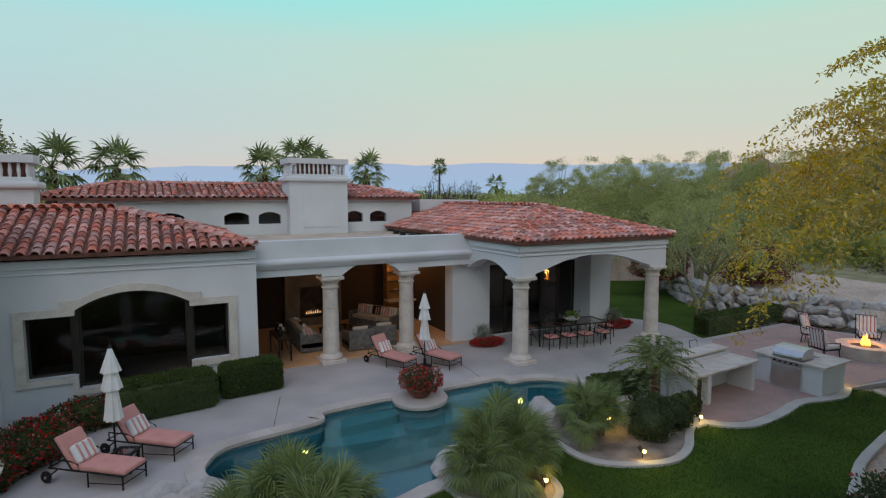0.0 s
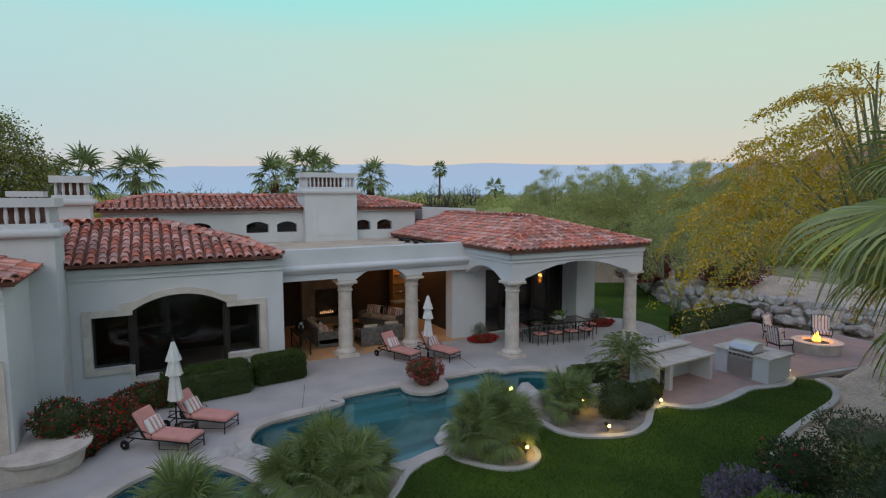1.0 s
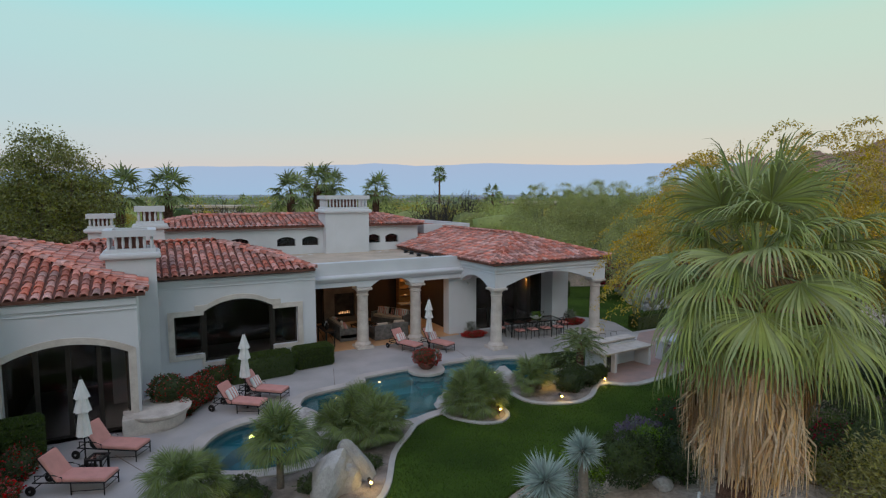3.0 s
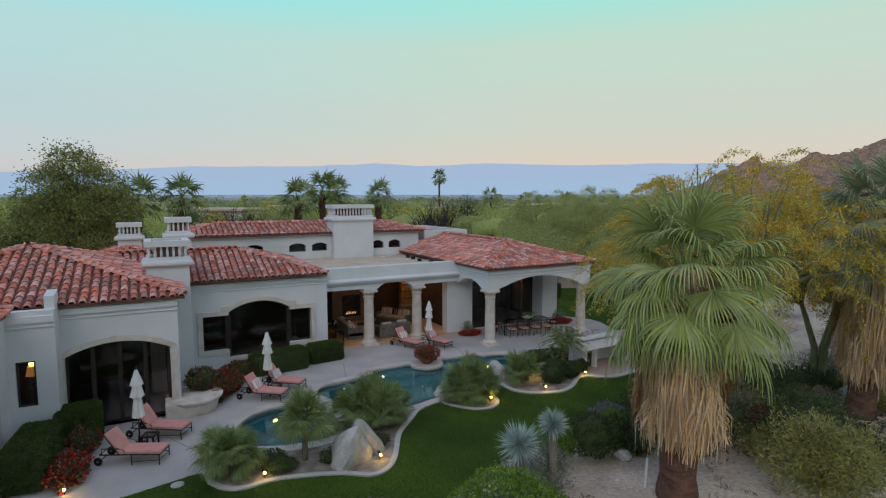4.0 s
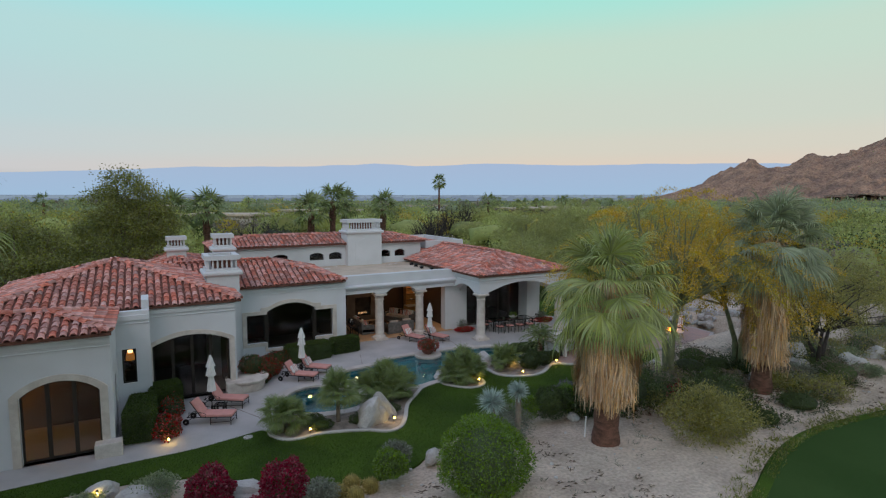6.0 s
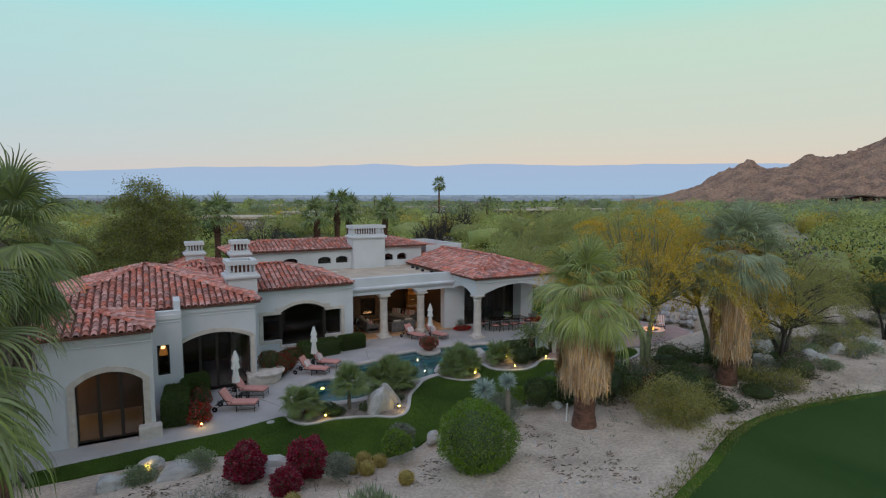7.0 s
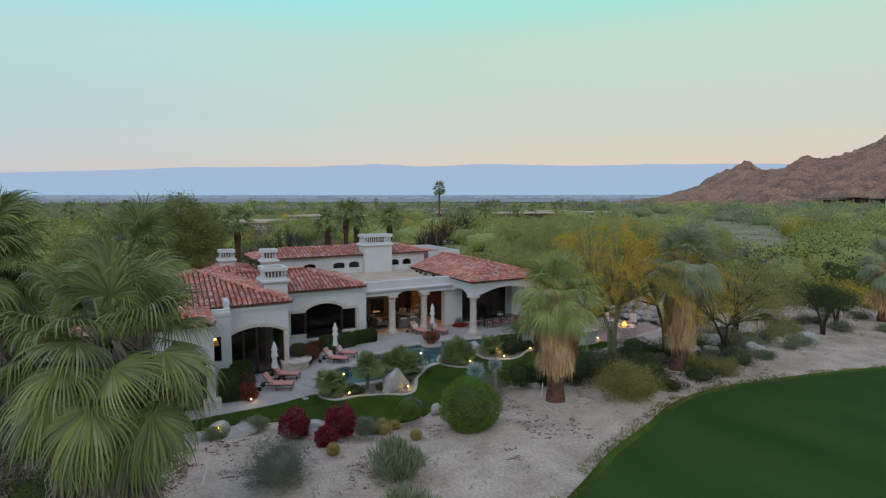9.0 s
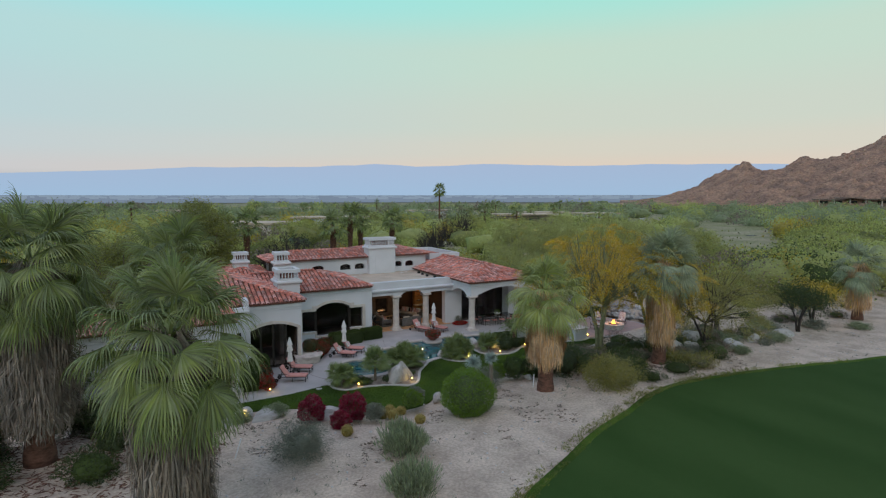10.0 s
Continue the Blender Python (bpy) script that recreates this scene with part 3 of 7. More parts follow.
wall("wall_guest", [rect(-18.95, -15.2, -0.1, WEST_TOP), DOOR2], "front", -2.5)
structure("trim", plate([[(-18.92, 0.0), (-18.7, 0.0)] + arc(-18.7, -15.5, 2.58, 2.98) + [(-15.5, 0.0), (-15.28, 0.0)] + arc(-15.28, -18.92, 2.66, 3.18)], 0.08, facing("front", -2.56)), STONE, "cast-stone surround of the arched door", "trim")
wall("wall_guest_side", [rect(-2.15, 2.15, -0.1, WEST_TOP)], "right", -15.2)
wall("wall_link", [rect(-20.0, -18.75, -0.1, 4.46), rect(-19.82, -19.30, 1.42, 2.88)], "front", -3.6, 0.3)
wall("wall_link_side", [[(-3.3, -0.1), (-2.5, -0.1), (-2.5, 4.95), (-3.3, 4.85)]], "right", -18.75, 0.28)
DOOR3 = arched(-22.75, -20.40, 0.0, 2.38, 2.86)
wall("wall_west", [rect(-28, -20.0, -0.1, WEST_TOP), DOOR3], "front", -6.9)
structure("trim", plate([[(-23.0, 0.0), (-22.75, 0.0)] + arc(-22.75, -20.40, 2.38, 2.86) + [(-20.40, 0.0), (-20.15, 0.0)] + arc(-20.15, -23.0, 2.46, 3.08)], 0.08, facing("front", -6.96)), STONE, "cast-stone surround of the arched door", "trim")
wall("wall_west_side", [rect(-6.55, -3.6, -0.1, WEST_TOP), arched(-5.7, -4.8, 0.3, 1.9, 2.4)], "right", -20.0)
structure("plinth", box(bmesh.new(), (-20.2, -7.2, 0.2), (0.85, 0.5, 0.6), bevel=0.04), STONE, "stone base block at the foot of the wall", "plinth")
structure("plinth", box(bmesh.new(), (-15.3, -2.8, 0.26), (0.9, 0.5, 0.58), bevel=0.04), STONE, "stone base block at the foot of the wall", "plinth")

# loggia: beam with one arch, parapet with a rounded cornice, flat gravel roof
BEAM = [(-8.3, 3.12), (-6.05, 3.12), (-6.05, 3.02), (-5.35, 3.02)] + arc(-5.3, -3.2, 3.05, 3.45)[1:-1] + [(-3.2, 3.02), (-2.45, 3.02), (-2.45, 3.12), (-0.2, 3.12), (-0.2, 4.28), (-8.3, 4.28)]
wall("wall_parapet", [BEAM], "front", 2.98, 0.5, label="pale stucco beam and parapet over the open loggia")
cor = bmesh.new()
for x in (-8.32, -0.22):
    pr = [cor.verts.new((x, 2.98 - d, z)) for d, z in ((0.0, 3.34), (0.07, 3.36), (0.09, 3.42), (0.19, 3.50), (0.23, 3.58), (0.19, 3.66), (0.0, 3.70))]
vs = list(cor.verts)
for k in range(6):
    cor.faces.new((vs[k], vs[k + 1], vs[k + 8], vs[k + 7]))
structure("cornice", cor, STUCCO, "rounded stucco cornice along the loggia parapet", "cornice", True)
structure("flat_roof", box(bmesh.new(), (-4.2, 7.2, 3.9), (8.6, 7.6, 0.16)), GRAVEL, "flat tan gravel roof behind the parapet", "roof")
structure("ceiling", box(bmesh.new(), (-4.2, 6.2, 3.55), (8.2, 5.6, 0.1)), WALLIN, "plain loggia ceiling, darkened brown for the dim interior", "ceiling")
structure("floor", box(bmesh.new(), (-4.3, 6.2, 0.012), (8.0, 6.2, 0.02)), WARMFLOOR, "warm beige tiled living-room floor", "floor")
wall("wall_back", [rect(-8.3, 0.0, 0, 3.6)], "front", 9.2, 0.2, WALLIN, "rear wall of the living room, darkened brown for the dim interior")
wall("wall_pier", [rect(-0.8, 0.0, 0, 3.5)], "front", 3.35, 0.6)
wall("wall_kitchen_side", [rect(3.9, 9.2, 0, 3.6)], "right", 0.0, 0.25, WALLIN, "inner wall beside the kitchen, darkened brown for the dim interior")

# dining pavilion
PAV_FRONT = [(-0.25, 3.0), (0.42, 3.0), (0.42, 3.08)] + arc(0.55, 5.75, 3.08, 3.62)[1:-1] + [(5.95, 3.08), (5.95, 3.0), (6.85, 3.0), (6.85, HOUSE_TOP), (-0.25, HOUSE_TOP)]
wall("wall_pavilion_front", [PAV_FRONT], "front", -0.25, 0.5)
PAV_SIDE = [(0.25, 3.0), (0.42, 3.0)] + arc(0.5, 2.95, 3.05, 3.42)[1:-1] + [(3.0, 3.0), (3.35, 3.0), (3.35, HOUSE_TOP), (0.25, HOUSE_TOP)]
wall("wall_pavilion_side", [PAV_SIDE], "right", 0.25, 0.5)
wall("wall_pavilion_side", [PAV_SIDE], "right", 6.85, 0.5)
wall("wall_pavilion_back", [rect(0.0, 6.85, 0, HOUSE_TOP), rect(0.95, 5.6, 0.03, 2.95)], "front", 3.4, 0.4)
wall("wall_pavilion_pier", [rect(5.62, 6.78, 0, 3.72)], "front", 2.6, 0.8)
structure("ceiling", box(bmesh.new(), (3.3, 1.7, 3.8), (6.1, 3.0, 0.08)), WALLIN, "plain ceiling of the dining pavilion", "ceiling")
for nm, y0, y1, xs in (("wall_east", 3.8, 18, 6.85),):
    wall(nm, [rect(y0, y1, 0, HOUSE_TOP)], "right", xs, 0.3)

# clerestory block
CLERE = [arched(x, x + w, 4.47, 4.86, 5.02) for x, w in ((-10.85, 1.1), (-8.15, 1.07), (-6.68, 1.0), (-2.55, 0.88), (-1.30, 0.90))]
wall("wall_clerestory", [rect(-14.2, 1.0, 3.8, 5.68)] + CLERE, "front", 10.95, 0.35)
wall("wall_clerestory_side", [rect(11.3, 15.5, 3.8, 5.68)], "right", 1.0, 0.3)
wall("wall_clerestory_back", [rect(-14.2, 1.0, 3.8, 5.6)], "front", 15.3, 0.2)
for lp in CLERE:
    xs = [p[0] for p in lp]
    wob = structure("window_clerestory", plate([lp], 0.02, facing("front", 11.15)), GLASS, "small arched dark clerestory window", "window")
    part("window_frame", boxm(((min(xs) + max(xs)) / 2, 11.12, 4.51), (max(xs) - min(xs), 0.06, 0.05)), BRONZE, wob)

# thin shadow-line bands below the eaves
def band(x0, x1, y, z=3.72):
    structure("trim", boxm(((x0 + x1) / 2, y - 0.02, z), (x1 - x0, 0.05, 0.04), bevel=0.01), STUCCO, "thin moulded stucco band below the eaves", "trim")
    structure("trim", boxm(((x0 + x1) / 2, y - 0.035, z + 0.24), (x1 - x0, 0.08, 0.22), bevel=0.012), STUCCO, "moulded stucco frieze below the eaves", "trim")


band(-14.6, -8.3, 2.15)
band(-18.75, -15.2, -2.5, 3.92)
band(-20.0, -18.75, -3.6, 3.95)
band(-28, -20.0, -6.9, 3.92)
band(-0.28, 6.88, -0.25)
band(-14.2, 1.0, 10.95, 5.42)
structure("trim", boxm((-0.27, 1.55, 3.72), (0.05, 3.55, 0.04), bevel=0.01), STUCCO, "thin moulded stucco band below the eaves", "trim")
structure("trim", boxm((-0.285, 1.55, 3.96), (0.08, 3.6, 0.22), bevel=0.012), STUCCO, "moulded stucco frieze below the eaves", "trim")

# columns
def column(x, y, high=3.02):
    ob = tagged(new("column"), "round pale cantera-stone column with moulded base and capital", "column", "terrace columns", "structure")
    ob.location = (x, y, 0)
    part("base", lathe(boxm((0, 0, 0.06), (0.86, 0.86, 0.14), bevel=0.02), [(0.40, 0.13), (0.41, 0.2), (0.36, 0.27), (0.31, 0.3), (0.29, 0.34)], 28), STONE, ob)
    for k, (a, b) in enumerate(((0.34, 1.15), (1.155, 1.9), (1.905, high - 0.42))):
        r0, r1 = 0.285 - 0.012 * k, 0.280 - 0.012 * k
        part("drum", lathe(bmesh.new(), [(r0 - 0.012, a), (r0, a + 0.015), (r1, b - 0.015), (r1 - 0.012, b)], 28), STONE, ob, smooth=False)
    part("capital", box(lathe(bmesh.new(), [(0.25, high - 0.42), (0.30, high - 0.40), (0.30, high - 0.36), (0.26, high - 0.34), (0.27, high - 0.24), (0.34, high - 0.16), (0.36, high - 0.11)], 28), (0, 0, high - 0.055), (0.78, 0.78, 0.11), bevel=0.02), STONE, ob)
    return ob


for x, y in ((-5.7, 3.23), (-2.83, 3.23), (0.0, 0.0), (6.4, 0.0)):
    column(x, y, 3.0)

# chimneys
def chimney(x0, x1, y0, y1, z0, zb, zt, panel=False):
    c = ((x0 + x1) / 2, (y0 + y1) / 2)
    w, d = x1 - x0, y1 - y0
    ob = tagged(new("chimney"), "pale stucco chimney crowned by a small balustrade", "chimney", "chimneys", "structure")
    ob.location = (*c, 0)
    part("shaft", boxm((0, 0, (z0 + zb) / 2), (w, d, zb - z0), bevel=0.01), STUCCO, ob)
    part("moulding", boxm((0, 0, zb + 0.02), (w + 0.34, d + 0.34, 0.22), bevel=0.08), STUCCO, ob)
    part("moulding", boxm((0, 0, zb + 0.18), (w + 0.02, d + 0.02, 0.16), bevel=0.02), STUCCO, ob)
    hb = zt - 0.24
    part("flue", boxm((0, 0, (zb + hb) / 2 + 0.1), (w * 0.55, d * 0.55, hb - zb - 0.1)), UNDERTILE, ob)
    k = max(4, int(w / 0.2))
    for i in range(k):
        for s in (-1, 1):
            part("baluster", lathe(bmesh.new(), [(0.035, zb + 0.26), (0.055, zb + 0.26 + (hb - zb - 0.26) * 0.4), (0.035, hb)], 8, (-w / 2 + 0.12 + (w - 0.24) * i / (k - 1), s * (d / 2 - 0.1), 0)), STUCCO, ob)
    k2 = max(3, int(d / 0.22))
    for i in range(1, k2 - 1):
        for s in (-1, 1):
            part("baluster", lathe(bmesh.new(), [(0.035, zb + 0.26), (0.055, zb + 0.26 + (hb - zb - 0.26) * 0.4), (0.035, hb)], 8, (s * (w / 2 - 0.1), -d / 2 + 0.1 + (d - 0.2) * i / (k2 - 1), 0)), STUCCO, ob)
    ring = lambda a, b: [(-a, -b), (a, -b), (a, b), (-a, b)]
    cap = plate([ring(w / 2 + 0.05, d / 2 + 0.05), ring(w / 2 - 0.22, d / 2 - 0.22)], 0.24, pose(0, 0, zt))
    part("cap", cap, STUCCO, ob)
    if panel:
        part("panel", plate([arched(-0.75, 0.75, z0 + 0.35, z0 + 1.85, z0 + 2.05)], 0.05, pose(0, 0, 0) @ facing("front", -d / 2 - 0.03)), STUCCO, ob)
    return ob


chimney(-5.4, -2.65, 10.35, 11.9, 3.95, 6.50, 7.48, True)
chimney(-16.15, -14.58, 0.35, 2.1, -0.05, 5.28, 6.22)
chimney(-15.25, -14.15, 5.6, 6.7, 4.0, 6.05, 6.98)
chimney(-17.6, -16.4, 12.0, 13.2, 4.0, 5.6, 6.5)

# ---- tiled roofs ----
TILE_W, TILE_L, TILE_ROW = 0.30, 0.46, 0.38
def tile_arrays():
    """One barrel tile along +y, wide end first, with a little thickness at its mouth."""
    vs, fs = [], []
    for y, r, lift in ((0.0, 0.115, 0.035), (TILE_L, 0.095, 0.0)):
        for k in range(6):
            a = math.pi * k / 5
            vs.append((r * math.cos(a), y, r * 0.85 * math.sin(a) + lift))
    for k in range(6):
        a = math.pi * k / 5
        vs.append((0.092 * math.cos(a), 0.004, 0.092 * 0.8 * math.sin(a) + 0.03))
    for k in range(5):
        fs.append((k, k + 1, 7 + k, 6 + k))
        fs.append((k + 1, k, 12 + k, 13 + k))
    return np.array(vs), np.array(fs)


TV, TF = tile_arrays()
TILE_MESH = fast_mesh("roof_tile", TV, TF, TILE, False)


def tiled_slope(owner, corners, budget):
    """A roof plane: corners in order, the first two along the eave. Tiles the camera passes nearest are pieces, the rest joined."""
    C = [Vector(c) for c in corners]
    u = (C[1] - C[0]).normalized()
    nrm = u.cross(C[2] - C[0]).normalized()
    if nrm.z < 0:
        nrm = -nrm
    v = nrm.cross(u)
    if v.z < 0:
        v = -v
    poly = [((c - C[0]).dot(u), (c - C[0]).dot(v)) for c in C]
    me = bpy.data.meshes.new("roof_deck")
    me.from_pydata([c - nrm * 0.10 for c in C] + [c + nrm * 0.005 for c in C], [], [tuple(range(len(C))), tuple(range(2 * len(C) - 1, len(C) - 1, -1))] + [(i, (i + 1) % len(C), len(C) + (i + 1) % len(C), len(C) + i) for i in range(len(C))])
    me.materials.append(UNDERTILE)
    part("roof_deck", me, UNDERTILE, owner)
    width = max(p[0] for p in poly)
    low, high_u = min(p[0] for p in poly), width
    rise = max(p[1] for p in poly)
    rot = Matrix((u, v, nrm)).transposed()
    spots = []
    for r in range(int(rise / TILE_ROW) + 1):
        y = -0.06 + r * TILE_ROW
        for c in range(int((high_u - low) / TILE_W) + 1):
            x = low + (c + 0.5) * TILE_W
            if inside((x, max(y + 0.12, 0.02)), poly):
                spots.append((x + random.uniform(-0.012, 0.012), y + random.uniform(-0.03, 0.03)))
    rest = []
    for i, (x, y) in enumerate(spots):
        m = Matrix.Translation(C[0] + u * x + v * y + nrm * 0.012) @ (rot.to_4x4() @ pose(0, 0, 0, random.uniform(-1.5, 1.5), random.uniform(-3, 3), random.uniform(-2.5, 2.5)))
        if i < budget:
            ob = new("roof_tile", TILE_MESH)
            ob.parent = owner
            ob.matrix_basis = m
        else:
            rest.append(np.array([m @ Vector(p) for p in TV]))
    if rest:
        k = len(TV)
        vs = np.concatenate(rest)
        fs = np.concatenate([TF + i * k for i in range(len(rest))])
        tagged(part("roof_tiles", fast_mesh("roof_tiles", vs, fs, TILE), TILE, owner), kind="stuff")


def ridge_caps(owner, a, b):
    a, b = Vector(a), Vector(b)
    d = (b - a).normalized()
    side = Vector((-d.y, d.x, 0)).normalized()
    up = side.cross(d)
    up = up if up.z > 0 else -up
    rot = Matrix((d.cross(up), d, up)).transposed().to_4x4()
    n = int((b - a).length / 0.36)
    for i in range(n):
        ob = new("ridge_tile", TILE_MESH)
        ob.parent = owner
        ob.matrix_basis = Matrix.Translation(a + d * (i * 0.36) + up * 0.05) @ rot @ pose(0, 0, 0, 0, random.uniform(-4, 4), random.uniform(-3, 3)) @ Matrix.Diagonal((1.15, 1, 1.2, 1))


def hip_roof(x0, x1, y0, y1, z, slope, label, budgets, front_only=False, ridge=None):
    """A hip roof over a rectangle; its ridge lies along the longer side."""
    ob = tagged(new("roof"), label, "roof", kind="structure")
    w, d = x1 - x0, y1 - y0
    h = min(w, d) / 2
    zt = z + slope * h
    if w >= d:
        r0, r1 = (x0 + h, (y0 + y1) / 2, zt), (x1 - h, (y0 + y1) / 2, zt)
        sl = [[(x0, y0, z), (x1, y0, z), r1, r0], [(x1, y0, z), (x1, y1, z), r1], [(x1, y1, z), (x0, y1, z), r0, r1], [(x0, y1, z), (x0, y0, z), r0]]
        hips = [((x0, y0, z), r0), ((x1, y0, z), r1), ((x1, y1, z), r1), ((x0, y1, z), r0), (r0, r1)]
    else:
        r0, r1 = ((x0 + x1) / 2, y0 + h, zt), ((x0 + x1) / 2, y1 - h, zt)
        sl = [[(x0, y0, z), (x1, y0, z), r0], [(x1, y0, z), (x1, y1, z), r1, r0], [(x1, y1, z), (x0, y1, z), r1], [(x0, y1, z), (x0, y0, z), r0, r1]]
        hips = [((x0, y0, z), r0), ((x1, y0, z), r0), ((x1, y1, z), r1), ((x0, y1, z), r1), (r0, r1)]
    for s, b in zip(sl, budgets):
        tiled_slope(ob, s, b)
    for a, b in hips:
        ridge_caps(ob, a, b)
    return ob


ROOF = "weathered red barrel-tile hip roof"
hip_roof(-0.5, 7.0, -0.5, 19.0, 4.2, 0.29, ROOF, (200, 40, 0, 60))
hip_roof(-21.0, -8.36, 1.78, 9.2, 4.24, 0.29, ROOF, (300, 20, 0, 0))
hip_roof(-25.4, -14.95, -2.72, 7.7, 4.42, 0.31, ROOF, (260, 40, 0, 0))
hip_roof(-30.5, -19.93, -7.2, -3.0, 4.42, 0.27, ROOF, (200, 90, 0, 0))
hip_roof(-15.0, 1.3, 10.6, 15.6, 5.66, 0.24, ROOF, (260, 30, 0, 0))
hip_roof(-19.4, -14.6, 9.6, 17.0, 4.5, 0.26, ROOF, (60, 60, 0, 0))
hip_roof(-6.0, 5.0, 17.0, 24.0, 4.9, 0.24, ROOF, (40, 20, 0, 0))
structure("wall_rear", boxm((-0.5, 20.5, 2.4), (10.5, 6.4, 4.9)), STUCCO, "plain stucco rear wing of the house", "wall")
structure("wall_rear_west", boxm((-17.0, 13.2, 2.2), (4.3, 7.0, 4.4)), STUCCO, "plain stucco rear wing of the house", "wall")
structure("parapet_rear", plate([[(1.6, 11.2), (5.2, 11.2), (5.2, 18.5), (1.6, 18.5)], [(1.85, 11.45), (4.95, 11.45), (4.95, 18.25), (1.85, 18.25)]], 0.6, pose(0, 0, 5.55)), STUCCO, "low stucco roof parapet", "parapet")

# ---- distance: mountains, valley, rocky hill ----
# distance haze painted on as emission colour, blended from low to high
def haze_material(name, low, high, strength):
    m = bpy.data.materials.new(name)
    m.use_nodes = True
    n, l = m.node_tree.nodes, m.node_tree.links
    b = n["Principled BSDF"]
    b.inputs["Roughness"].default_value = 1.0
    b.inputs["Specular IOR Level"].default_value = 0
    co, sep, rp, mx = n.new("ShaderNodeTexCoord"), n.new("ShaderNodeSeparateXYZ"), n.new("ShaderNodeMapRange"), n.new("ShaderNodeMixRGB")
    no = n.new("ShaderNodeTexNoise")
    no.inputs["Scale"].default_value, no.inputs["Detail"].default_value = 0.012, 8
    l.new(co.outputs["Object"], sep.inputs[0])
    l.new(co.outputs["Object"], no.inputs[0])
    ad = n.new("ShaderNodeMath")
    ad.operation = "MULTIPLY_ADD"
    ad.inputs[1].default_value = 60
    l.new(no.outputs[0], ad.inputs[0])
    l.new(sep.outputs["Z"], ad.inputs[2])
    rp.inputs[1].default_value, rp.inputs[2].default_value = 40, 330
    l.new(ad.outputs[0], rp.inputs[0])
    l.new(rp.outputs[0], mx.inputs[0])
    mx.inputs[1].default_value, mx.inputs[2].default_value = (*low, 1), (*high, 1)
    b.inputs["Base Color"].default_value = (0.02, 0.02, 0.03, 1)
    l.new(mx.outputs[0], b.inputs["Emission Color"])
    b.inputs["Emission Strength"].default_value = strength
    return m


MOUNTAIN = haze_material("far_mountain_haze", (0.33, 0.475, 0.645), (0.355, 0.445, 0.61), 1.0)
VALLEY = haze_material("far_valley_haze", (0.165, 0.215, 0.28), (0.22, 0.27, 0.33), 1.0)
AHEAD = radians(28.24)


def polar(dist, px):
    """A place at that distance along the ground in the direction given by its tangent off the camera's heading."""
    a = AHEAD + math.atan(px)
    return dist * math.sin(a) - 18, dist * math.cos(a) - 27


# skyline of the far range: tangent off the heading, height
RANGE = [(-1.6, 160), (-0.81, 182), (-0.60, 200), (-0.45, 222), (-0.30, 221), (-0.16, 232), (-0.122, 246), (-0.085, 236), (-0.05, 224), (0.02, 229), (0.07, 242), (0.11, 243), (0.16, 233), (0.22, 229), (0.32, 232), (0.37, 240), (0.44, 239), (0.53, 244), (0.7, 236), (1.6, 220)]


def build_mountains():
    verts, faces, n = [], [], 260
    for i in range(n + 1):
        u = -1.6 + 3.2 * i / n
        d = 4000
        x, y = polar(d, u)
        s = math.sqrt(1 + u * u)
        h = float(np.interp(u, [k[0] for k in RANGE], [k[1] for k in RANGE])) / s + 5 * noise.fractal((u * 14 + 3, 0, 0), 1.0, 2.0, 5)
        verts += [(x, y, 5), (x, y, 5 + h * 0.5), (x, y, 9 + h)]
    for i in range(n):
        for k in (0, 1):
            faces.append((3 * i + k, 3 * i + 3 + k, 3 * i + 4 + k, 3 * i + 1 + k))
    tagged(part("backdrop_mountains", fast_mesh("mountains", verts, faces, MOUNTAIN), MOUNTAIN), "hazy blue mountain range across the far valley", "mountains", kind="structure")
    verts, faces = [], []
    rings = (900, 1400, 2200, 3990)
    for j, d in enumerate(rings):
        for i in range(61):
            u = -1.6 + 3.2 * i / 60
            verts.append((*polar(d, u), (3.0, 5.0, 10.0, 25.0)[j]))
    for j in range(3):
        for i in range(60):
            faces.append((j * 61 + i, j * 61 + i + 1, (j + 1) * 61 + i + 1, (j + 1) * 61 + i))
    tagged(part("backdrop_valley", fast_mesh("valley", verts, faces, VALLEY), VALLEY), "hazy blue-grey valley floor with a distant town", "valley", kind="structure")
    bm = bmesh.new()
    for i in range(420):
        d = random.uniform(1300, 3700)
        x, y = polar(d, random.uniform(-1.1, 0.42))
        box(bm, (x, y, 4 + 20 * (d / 3990) ** 1.3), (random.uniform(8, 40), 8, random.uniform(2, 6)), rz=-28)
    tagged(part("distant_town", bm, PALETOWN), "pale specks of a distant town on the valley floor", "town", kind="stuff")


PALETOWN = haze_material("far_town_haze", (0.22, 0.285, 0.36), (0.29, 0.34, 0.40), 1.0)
build_mountains()


